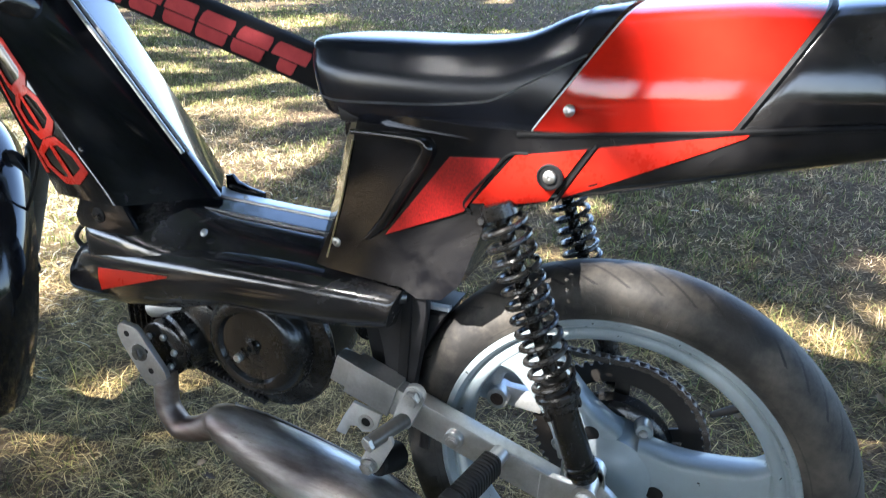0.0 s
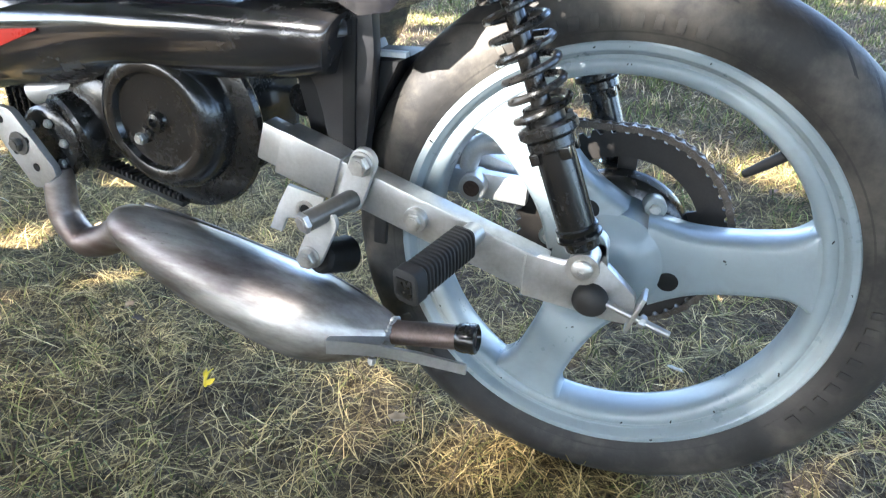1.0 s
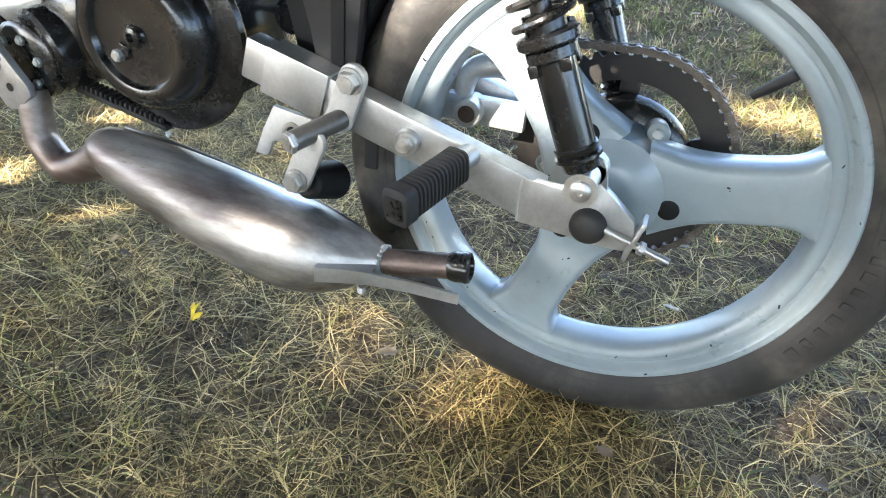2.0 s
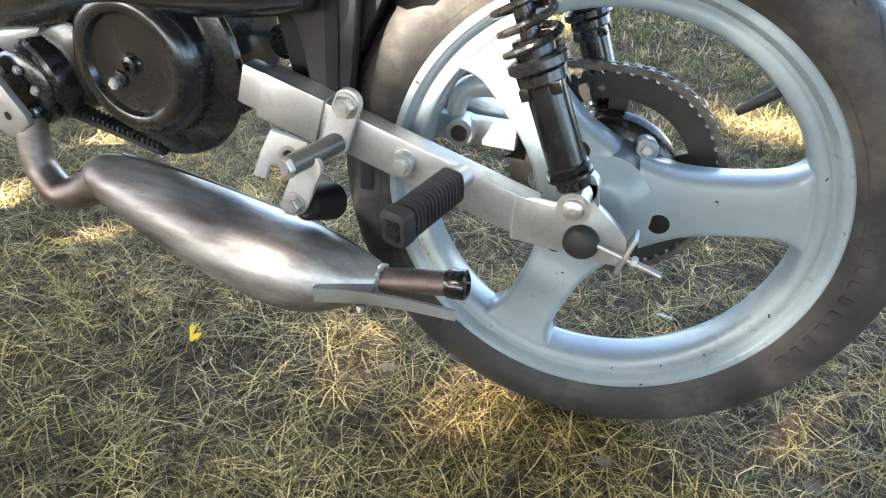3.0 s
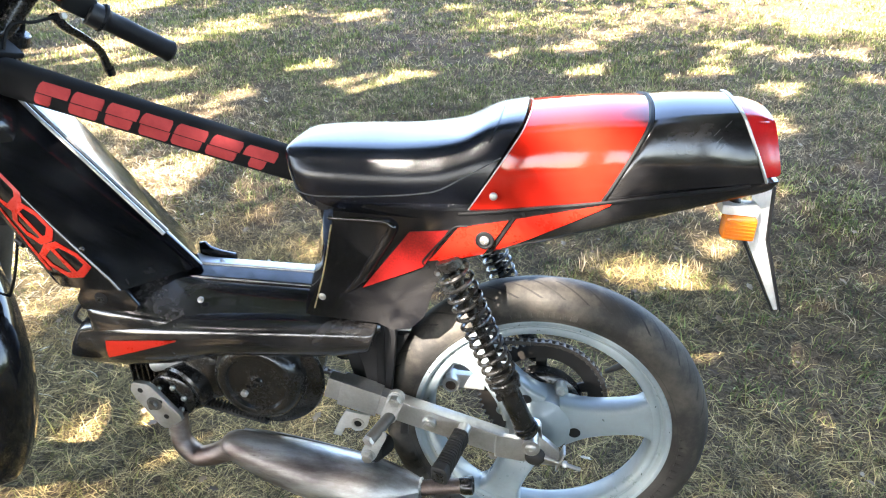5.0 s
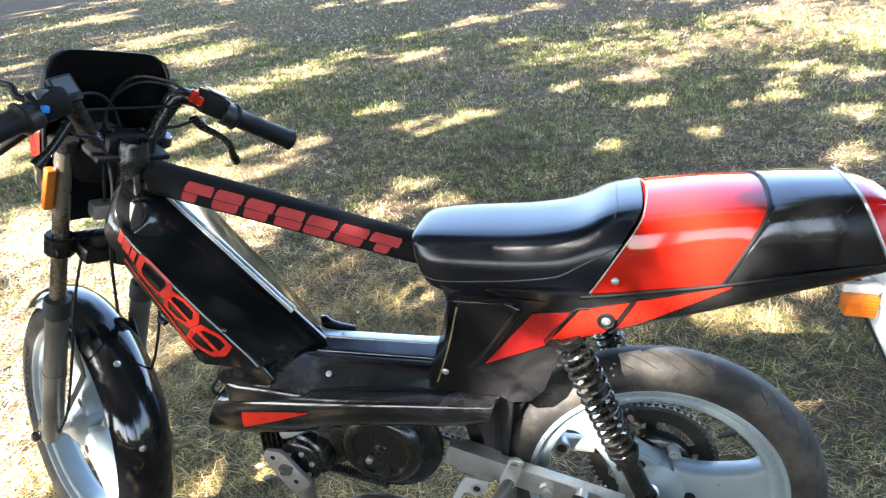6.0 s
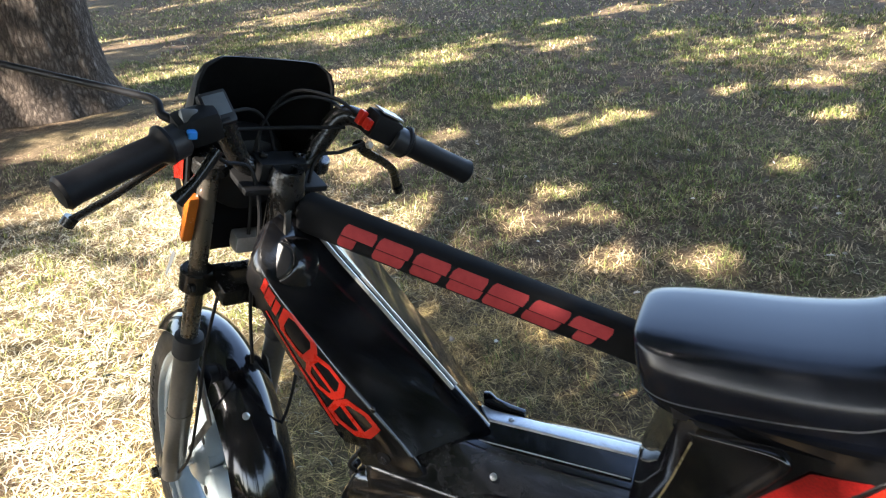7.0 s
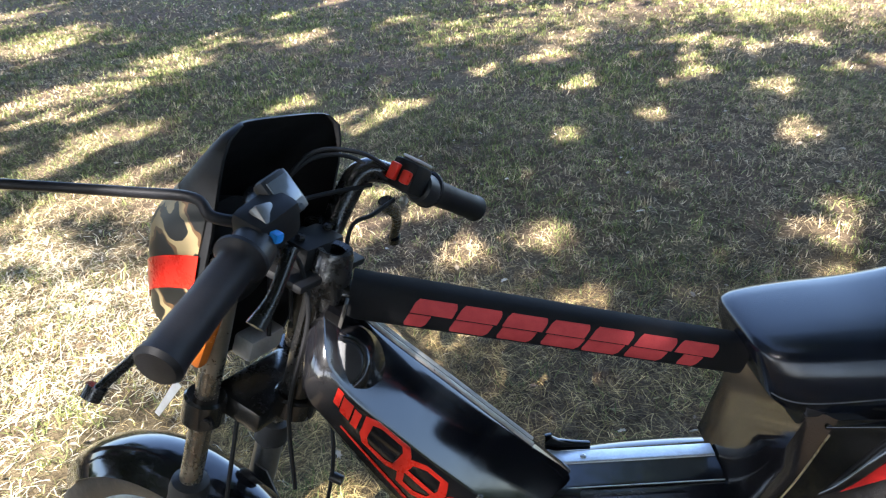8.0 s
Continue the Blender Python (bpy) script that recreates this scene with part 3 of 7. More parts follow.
def tufts(name, label, mat, area, count, length, width):
    """Upright bunches of blades, standing out of the mown lawn."""
    x0, x1, y0, y1 = area
    bx, by = rng.uniform(x0, x1, count), rng.uniform(y0, y1, count)
    keep = rng.random(count) < 0.25 + 0.75 * green_patch(bx, by)
    bx, by = bx[keep], by[keep]
    n, each = len(bx), 14
    big = np.repeat(rng.uniform(0.5, 1.0, n), each)
    x, y = np.repeat(bx, each) + rng.normal(0, 0.016, n * each) * (1 + big), np.repeat(by, each) + rng.normal(0, 0.016, n * each) * (1 + big)
    n *= each
    base = np.stack([x, y, hill(x, y) - 0.003], -1)
    th, tilt = rng.uniform(0, 2 * np.pi, n), np.radians(rng.uniform(5, 60, n))
    L, w = rng.uniform(*length, n) * big, rng.uniform(*width, n)
    s = np.stack([-np.sin(th), np.cos(th), np.zeros(n)], -1) * (w / 2)[:, None]
    d = np.stack([np.cos(th) * np.sin(tilt), np.sin(th) * np.sin(tilt), np.cos(tilt)], -1)
    mid = base + d * (L * 0.6)[:, None]
    tip = mid + (d * [1.6, 1.6, 0.35]) * (L * 0.4)[:, None]
    V = np.stack([base - s, base + s, mid + s * 0.8, mid - s * 0.8, tip], 1).reshape(-1, 3)
    k = np.arange(n)[:, None] * 5
    F = np.concatenate([k + [0, 1, 2], k + [0, 2, 3], k + [3, 2, 4]], 0)
    tagged(new(name, tri_mesh(name, V, F, mat)), label, "grass", kind="stuff")


tufts("grass_tufts", "short green tufts standing in the lawn", LAWN_GREEN, (-4.5, 2.6, 0.5, 3.8), 2600, (0.03, 0.075), (0.002, 0.0045))
tufts("grass_tufts", "pale dry tufts standing in the lawn", LAWN_STRAW, (-4.5, 2.6, 0.9, 3.8), 1800, (0.03, 0.07), (0.002, 0.0045))
tufts("grass_tufts", "green tufts of the farther lawn", LAWN_GREEN, (-7.0, 4.5, 3.8, 8.0), 3600, (0.04, 0.09), (0.004, 0.008))
tufts("grass_tufts", "dry tufts of the farther lawn", LAWN_STRAW, (-7.0, 4.5, 3.8, 8.0), 2200, (0.04, 0.08), (0.004, 0.008))


# ---- fallen leaves ----
def fallen_leaves():
    mat = blade("dead_leaf_skin", [(0.0, (0.10, 0.065, 0.04)), (0.5, (0.26, 0.19, 0.12)), (0.85, (0.46, 0.39, 0.29)), (1.0, (0.66, 0.60, 0.50))], through_light=0.15)
    V, F = [], []
    for k in range(380):
        x, y = rng.uniform(-2.6, 1.2), rng.uniform(-0.4, 3.0)
        m = pose(x, y, float(hill(x, y)) + rng.uniform(0.018, 0.034), rng.uniform(-30, 30), rng.uniform(-30, 30), rng.uniform(0, 360))
        L = rng.uniform(0.009, 0.021)
        lobes = 7
        ring = []
        for j in range(2 * lobes):
            w = math.pi * 2 * j / (2 * lobes)
            r = L * (0.95 if j % 2 else 0.62) * rng.uniform(0.85, 1.1)
            ring.append((math.cos(w) * r, math.sin(w) * r * 0.6, 0.25 * L * abs(math.sin(w)) + rng.uniform(-0.08, 0.08) * L))
        at = len(V)
        V += [tuple(m @ Vector((0, 0, 0)))] + [tuple(m @ Vector(c)) for c in ring]
        F += [(at, at + 1 + j, at + 1 + (j + 1) % (2 * lobes)) for j in range(2 * lobes)]
    ob = new("fallen_leaves", tri_mesh("fallen_leaves", np.array(V), np.array(F), mat))
    tagged(ob, "curled brown dead leaves scattered over the lawn", "leaves", kind="stuff")


fallen_leaves()


# ---- trees ----
# Openings in the crowns: middle and half-widths of the sunlit places that they leave on the lawn.
GAPS = [(-2.3, 0.75, 0.998, 1.118), (-1.62, -0.05, 0.438, 0.518), (-2.75, 1.5, 0.518, 0.368), (-2.4, 2.55, 0.209, 0.477), (-1.55, 1.82, 0.278, 0.178), (-1.1, 1.98, 0.126, 0.095), (-0.8, 2.1, 0.09, 0.088), (-0.95, 3.74, 0.141, 0.351),
        (-1.3, 3.55, 0.079, 0.216), (0.25, 5.1, 0.166, 0.405), (0.6, 5.8, 0.166, 0.405), (-3.15, 5.1, 0.29, 0.675), (-2.05, 6.6, 0.197, 0.472), (-3.2, 7.4, 0.259, 0.608), (-1.74, 9.15, 0.29, 0.675), (-5.2, 7.6, 0.352, 0.81),
        (0.44, 1.12, 0.078, 0.06), (2.4, 5.1, 0.135, 0.338), (2.7, 6.7, 0.29, 0.675), (1.9, 4.9, 0.116, 0.297), (0.74, 1.67, 0.108, 0.102), (-0.33, 1.79, 0.078, 0.102), (-0.66, 1.69, 0.078, 0.088), (0.33, 4.06, 0.092, 0.243),
        (-3.7, 4.45, 0.228, 0.54), (-2.8, 3.43, 0.246, 0.558), (-4.5, 5.4, 0.259, 0.608), (-1.03, 2.32, 0.058, 0.15), (-0.28, 1.31, 0.06, 0.053), (-0.45, 0.93, 0.078, 0.068), (-3.4, 13, 0.476, 1.08), (2.2, 8.8, 0.352, 0.81),
        (-5, 7.1, 0.29, 0.675), (-9.8, 11.4, 0.6, 1.35), (-2.07, 2.47, 0.153, 0.356), (-0.95, 0.16, 0.088, 0.118), (-1, 0.44, 0.098, 0.068), (-0.118, -0.03, 0.012, 0.008), (0.02, 3, 0.058, 0.15), (-1.9, 3.1, 0.122, 0.288),
        (1.2, 2.8, 0.08, 0.207), (1.5, 3.7, 0.104, 0.27), (0.31, 1.15, 0.042, 0.074), (-1.01, 0.12, 0.048, 0.068), (-0.84, 0.15, 0.033, 0.048),
        (0.51, 0.95, 0.045, 0.085), (0.9, 1.85, 0.048, 0.102), (0.62, 1.35, 0.03, 0.06), (-0.75, 1.15, 0.036, 0.06), (0.155, 0.42, 0.012, 0.02), (-4.2, 2.75, 0.42, 0.55), (-5.3, 4.6, 0.45, 0.5),
        (-3.6, 3.3, 0.22, 0.35), (-6.7, 8.7, 0.45, 0.9), (-4.6, 3.9, 0.18, 0.4), (-2.9, 3, 0.12, 0.2), (0.275, 0.645, 0.03, 0.03), (0.435, 0.725, 0.024, 0.024), (0.5, 0.91, 0.028, 0.028), (0.64, 0.885, 0.005, 0.005),
        (0.155, 0.55, 0.040, 0.040), (0.075, 0.465, 0.045, 0.035), (0.478, 0.872, 0.02, 0.02), (0.49, 0.795, 0.03, 0.022), (0.33, 0.66, 0.022, 0.018), (0.10, 0.465, 0.05, 0.045), (-1.45, -0.9, 0.35, 0.30), (-0.85, -0.68, 0.13, 0.10), (-1.1, -1.05, 0.20, 0.20), (-2.0, -1.4, 0.40, 0.40), (-3.5, 1.55, 0.55, 0.45), (-4.5, 2.2, 0.42, 0.22), (-2.5, 1.95, 0.3, 0.2)]
for k in range(240):
    gx, gy = rng.uniform(-16, 12), 2.3 + 30 * rng.random() ** 1.7
    for j in range(rng.integers(2, 7)):
        grow = 1 + gy / 14
        a = rng.uniform(-0.02, 0.09) * grow
        opening = (gx + rng.normal(0, 0.28) * grow, gy + rng.normal(0, 0.5) * grow, a, a + rng.uniform(0.02, 0.20) * grow)
        if (gy < 5.5 or k % 3) and not (gx > 0.2 and gy < 10 and k % 5 > 1):
            GAPS.append(opening)
for k in range(70):
    gx, gy = rng.uniform(-7, 6), rng.uniform(-7, -1.0)
    for j in range(rng.integers(2, 6)):
        a = rng.uniform(0.0, 0.12)
        GAPS.append((gx + rng.normal(0, 0.3), gy + rng.normal(0, 0.3), a, a + rng.uniform(0.02, 0.2)))


def bark_material():
    m, nt, p = material("furrowed_bark")
    tc = nt.nodes.new("ShaderNodeTexCoord")
    mp = nt.nodes.new("ShaderNodeMapping")
    mp.inputs["Scale"].default_value = (30, 30, 9.0)
    nt.links.new(tc.outputs["Object"], mp.inputs[0])
    v = node(nt, "ShaderNodeTexVoronoi", Scale=1.0, Randomness=1.0)
    v.feature = "DISTANCE_TO_EDGE"
    n = node(nt, "ShaderNodeTexNoise", Scale=1.3, Detail=8.0, Roughness=0.72)
    nt.links.new(mp.outputs[0], n.inputs["Vector"])
    warp = nt.nodes.new("ShaderNodeVectorMath")
    warp.operation = "MULTIPLY_ADD"
    warp.inputs[1].default_value = (1.9, 1.9, 1.9)
    nt.links.new(n.outputs["Color"], warp.inputs[0])
    nt.links.new(mp.outputs[0], warp.inputs[2])
    nt.links.new(warp.outputs[0], v.inputs["Vector"])
    rough = nt.nodes.new("ShaderNodeMath")
    rough.operation = "MULTIPLY_ADD"
    rough.inputs[1].default_value = 0.55
    nt.links.new(n.outputs["Fac"], rough.inputs[0])
    nt.links.new(v.outputs["Distance"], rough.inputs[2])
    c = ramp(nt, rough.outputs[0], [(0.20, (0.022, 0.015, 0.010)), (0.34, (0.095, 0.066, 0.047)), (0.50, (0.17, 0.128, 0.095)), (0.72, (0.27, 0.215, 0.17))])
    nt.links.new(c.outputs["Color"], p.inputs["Base Color"])
    p.inputs["Roughness"].default_value = 0.95
    b = nt.nodes.new("ShaderNodeBump")
    b.inputs["Strength"].default_value, b.inputs["Distance"].default_value = 1.0, 0.05
    h = ramp(nt, rough.outputs[0], [(0.20, (0, 0, 0)), (0.65, (1, 1, 1))])
    nt.links.new(h.outputs["Color"], b.inputs["Height"])
    nt.links.new(b.outputs[0], p.inputs["Normal"])
    return m


BARK = bark_material()
LEAF = blade("tree_leaves", [(0.0, (0.035, 0.06, 0.014)), (0.5, (0.06, 0.10, 0.022)), (1.0, (0.11, 0.15, 0.04))], rough=0.5, through_light=0.3)


def tree(x, y, radius, height, spread, leaves, seed, leaf=0.135, twist=0.0):
    """A broad tree: a furrowed trunk, limbs and a crown of single leaves in clumps with openings between them."""
    r = np.random.default_rng(seed)
    z = float(hill(x, y))
    t = thing("tree", (x, y, z), "broad-crowned tree with deeply furrowed grey-brown bark", "tree", "trees of the lawn")
    bm = BM()
    rings = []
    for k in range(15):
        h = height * 0.5 * (k / 14) ** 1.6 - 0.1
        flare = 1 + 0.32 * math.exp(-max(0, h) / 0.22)
        rr = radius * flare * (1 - 0.3 * k / 14)
        rings.append([(math.cos(w) * rr * (1 + 0.05 * math.sin(5 * w + k * 0.2) + 0.03 * math.sin(11 * w + 1)),
                       math.sin(w) * rr * (1 + 0.05 * math.sin(4 * w + 1) + 0.03 * math.sin(13 * w)), h) for w in (2 * math.pi * j / 56 for j in range(56))])
    part("trunk", loft(bm, rings), BARK, t)
    for k in range(9):
        a, up = 2 * math.pi * k / 9 + twist + r.uniform(-0.2, 0.2), r.uniform(0.38, 0.5) * height
        far = spread * r.uniform(0.55, 0.9)
        end = (math.cos(a) * far, math.sin(a) * far, height * r.uniform(0.62, 0.92))
        mid = (math.cos(a) * far * 0.45, math.sin(a) * far * 0.45, up + (end[2] - up) * 0.6)
        part("limb", tube(BM(), [(0, 0, up * 0.85), mid, end], [radius * 0.42, radius * 0.25, 0.04], seg=9, steps=5), BARK, t)
    n = leaves
    clumps = 420 if leaf > 0.06 else 700
    cw, cr = r.uniform(0, 2 * np.pi, clumps), spread * np.sqrt(r.random(clumps))
    cz = height * (0.48 + 0.50 * r.random(clumps) * np.sqrt(np.maximum(0, 1 - (cr / spread / 1.05) ** 2)))
    centre = np.stack([np.cos(cw) * cr, np.sin(cw) * cr, cz], -1)
    c = centre[r.integers(0, clumps, n)] + r.normal(0, 1, (n, 3)) * [0.6, 0.6, 0.4]
    # leave the openings free
    w = c + [x, y, z]
    px, py = w[:, 0] - SUN.x / SUN.z * w[:, 2], w[:, 1] - SUN.y / SUN.z * w[:, 2]
    free = np.ones(n, bool)
    luck = r.uniform(-0.45, 0.5, n)
    for gx, gy, ax, ay in GAPS:
        rim = leaf * (1.1 if leaf > 0.06 and -0.6 < gy < 1.2 else 0.6)
        reach = 1.5 * (max(ax, ay) + rim)
        near = np.flatnonzero((np.abs(px - gx) < reach) & (np.abs(py - gy) < reach))
        if not len(near):
            continue
        ex, ey = px[near] - gx, py[near] - gy
        dx, dy = (ex * 0.889 - ey * 0.457) / (ax + rim), (ex * 0.457 + ey * 0.889) / (ay + rim)
        w2 = np.arctan2(dy, dx)
        edge = 1 + 0.25 * np.sin(3 * w2 + gx * 7) + 0.12 * np.sin(7 * w2 + gy * 5)
        ragged = luck[near] if max(ax, ay) > 0.06 else 0.0
        free[near] &= np.hypot(dx, dy) > edge + ragged
    c = c[free]
    n = len(c)
    a = r.normal(0, 1, (n, 3))
    a /= np.linalg.norm(a, axis=1)[:, None]
    b = np.cross(a, r.normal(0, 1, (n, 3)))
    b /= np.linalg.norm(b, axis=1)[:, None]
    L = r.uniform(0.75 * leaf, 1.25 * leaf, n)[:, None]
    nrm = np.cross(a, b)
    V = np.stack([c - a * L, c + b * L * 0.42 + nrm * L * 0.12, c + a * L, c - b * L * 0.42 + nrm * L * 0.12], 1).reshape(-1, 3)
    k = np.arange(n)[:, None] * 4
    F = np.concatenate([k + [0, 1, 2], k + [0, 2, 3]], 0)
    ob = new("crown", tri_mesh("crown", V, F, LEAF))
    ob.parent = t
    tagged(ob, "green leaves in loose clumps with openings", kind="stuff")
    return t


tree(-5.6, 3.0, 0.47, 15.0, 4.6, 40000, 3)
tree(-3.3, -6.5, 0.36, 8.2, 6.3, 430000, 5, 0.046, 0.2)
tree(5.2, -7.2, 0.38, 16.0, 6.5, 55000, 9)
tree(9.5, 2.0, 0.4, 16.0, 8.0, 62000, 12)
tree(-15.0, -4.5, 0.4, 16.0, 8.5, 36000, 14, 0.178)
tree(-19.0, 6.5, 0.45, 16.0, 9.0, 36000, 17, 0.178)
tree(-25.5, 0.5, 0.45, 16.0, 9.0, 36000, 21, 0.178)
tree(-31.0, 9.5, 0.45, 16.0, 9.0, 32000, 23, 0.178)
# unseen tree, added for a darker overhead reflection in the tank cover
tree(7.6, 2.2, 0.4, 15.0, 5.5, 45000, 41)
# trees added behind the viewer, out of view, to darken what the glossy paint reflects
for k, (tx, ty) in enumerate(((-13.0, -21.0), (-2.0, -25.0), (9.0, -20.0), (17.0, -9.0), (-6.5, -17.8), (1.5, -17.8), (8.0, -13.0))):
    tree(tx, ty, 0.4, 14.0, 5.6, 24000, 31 + k, 0.16)


def added_hedge():
    """An added hedge behind the viewer, one joined leaf mass, hiding the bright horizon."""
    r = np.random.default_rng(51)
    n = 20000
    a = np.radians(r.uniform(165, 375, n))
    far = 42 + 3.5 * np.sin(5 * a) + r.normal(0, 1.6, n)
    z = (3.6 + 0.8 * np.sin(9 * a) + 0.8 * np.sin(17 * a) + 0.6 * np.sin(31 * a + 1)) * r.random(n) ** 0.85
    c = np.stack([np.cos(a) * far, np.sin(a) * far, z], -1)
    d = r.normal(0, 1, (n, 3))
    d /= np.linalg.norm(d, axis=1)[:, None]
    e = np.cross(d, r.normal(0, 1, (n, 3)))
    e /= np.linalg.norm(e, axis=1)[:, None]
    L = r.uniform(0.35, 0.65, n)[:, None]
    V = np.stack([c - d * L, c + e * L * 0.5, c + d * L, c - e * L * 0.5], 1).reshape(-1, 3)
    k = np.arange(n)[:, None] * 4
    tagged(new("added_hedge", tri_mesh("added_hedge", V, np.concatenate([k + [0, 1, 2], k + [0, 2, 3]], 0), LEAF)), "added dark green hedge out of view, blocking the bright horizon", "hedge", kind="stuff")


added_hedge()

# ---- moped ----
MID = 0.03  # its middle plane
WHEEL_MID = 0.037  # middle plane of the rear wheel
AXLE = Vector((0.0040, WHEEL_MID, 0.2685))
moped = thing("moped", (0, 0, 0), "black and red moped with grey three-spoke wheels parked on dry grass", "moped")
ACROSS = Matrix.Rotation(radians(90), 4, "X")  # z axis to -y, towards the left side


def rim_profile():
    """Radius and height across one half, mirrored: the lipped channel of a cast rim."""
    half = [(0.2195, 0.0300), (0.2170, 0.0322), (0.2115, 0.0322), (0.2092, 0.0302), (0.2080, 0.0246), (0.2060, 0.0222), (0.2025, 0.0222), (0.2003, 0.0240), (0.1960, 0.0244), (0.1912, 0.0230), (0.1885, 0.0195), (0.1870, 0.0120)]
    return half + [(r, -h) for r, h in reversed(half)] + [(0.2110, -0.024), (0.2050, -0.015), (0.2050, 0.015), (0.2110, 0.024)]


def spoke(angle, m):
    """One flat cast spoke, flaring into hub and rim, with rounded edges."""
    line = smooth_path([(0.040, 0.047), (0.062, 0.038), (0.085, 0.0315), (0.115, 0.0285), (0.145, 0.0285), (0.165, 0.0305), (0.177, 0.0360), (0.1850, 0.044), (0.1905, 0.057)], 4)
    turn = Matrix.Rotation(radians(angle), 4, "Z")
    rings = []
    for h, inset in ((-0.0215, 0.007), (-0.0195, 0.003), (-0.0155, 0.0), (0.0155, 0.0), (0.0195, 0.003), (0.0215, 0.007)):
        pts = [(x, w - inset) for x, w in line] + [(x, inset - w) for x, w in reversed(line)]
        rings.append([m @ turn @ Vector((x, y, h)) for x, y in pts])
    return loft(BM(), rings)


def tyre_mesh(m):
    half = [(0.2130, 0.0265), (0.2200, 0.0315), (0.2290, 0.0365), (0.2410, 0.0395), (0.2530, 0.0385), (0.2630, 0.0335), (0.2705, 0.0265), (0.2760, 0.0175), (0.2790, 0.0085), (0.2797, 0.0)]
    prof = half + [(r, -h) for r, h in reversed(half[:-1])]
    return lathe(BM(), prof + [(0.2130, -0.02), (0.2130, 0.02)], m, seg=120, closed=True)


def tyre_material(name):
    m, nt, p = material(name)
    tc = nt.nodes.new("ShaderNodeTexCoord")
    sep = nt.nodes.new("ShaderNodeSeparateXYZ")
    nt.links.new(tc.outputs["UV"], sep.inputs[0])

    def math_node(op, a, b=None, c=None):
        n = nt.nodes.new("ShaderNodeMath")
        n.operation = op
        for i, v in enumerate((a, b, c)):
            if v is None:
                continue
            if isinstance(v, (int, float)):
                n.inputs[i].default_value = v
            else:
                nt.links.new(v, n.inputs[i])
        return n.outputs[0]
    u, v = sep.outputs[0], sep.outputs[1]
    off = math_node("ABSOLUTE", math_node("SUBTRACT", v, 0.43))
    zig = math_node("FRACT", math_node("ADD", math_node("MULTIPLY", u, 46.0), math_node("MULTIPLY", off, 9.0)))
    groove = math_node("LESS_THAN", math_node("ABSOLUTE", math_node("SUBTRACT", zig, 0.5)), 0.07)
    on = math_node("MULTIPLY", math_node("LESS_THAN", off, 0.19), math_node("GREATER_THAN", off, 0.03))
    groove = math_node("MULTIPLY", groove, on)
    line = math_node("LESS_THAN", math_node("ABSOLUTE", math_node("SUBTRACT", off, 0.345)), 0.004)
    cut = math_node("MAXIMUM", groove, math_node("MULTIPLY", line, 0.5))
    n1 = node(nt, "ShaderNodeTexNoise", Scale=7.0, Detail=7.0, Roughness=0.65)
    n2 = node(nt, "ShaderNodeTexNoise", Scale=260.0, Detail=3.0)
    for n in (n1, n2):
        nt.links.new(tc.outputs["Object"], n.inputs["Vector"])
    base = ramp(nt, n1.outputs["Fac"], [(0.32, (0.013, 0.0125, 0.0122)), (0.46, (0.028, 0.026, 0.024)), (0.57, (0.072, 0.064, 0.054)), (0.70, (0.13, 0.112, 0.09))])
    dark = nt.nodes.new("ShaderNodeMix")
    dark.data_type = "RGBA"
    dark.inputs[7].default_value = (0.024, 0.022, 0.020, 1)
    nt.links.new(cut, dark.inputs[0])
    nt.links.new(base.outputs["Color"], dark.inputs[6])
    nt.links.new(dark.outputs[2], p.inputs["Base Color"])
    p.inputs["Roughness"].default_value = 0.58
    p.inputs["Specular IOR Level"].default_value = 0.32
    h = math_node("SUBTRACT", math_node("MULTIPLY", n2.outputs["Fac"], 0.12), cut)
    b = nt.nodes.new("ShaderNodeBump")
    b.inputs["Strength"].default_value, b.inputs["Distance"].default_value = 0.8, 0.004
    nt.links.new(h, b.inputs["Height"])
    nt.links.new(b.outputs[0], p.inputs["Normal"])
    return m


TYRE = tyre_material("worn_tyre_rubber")


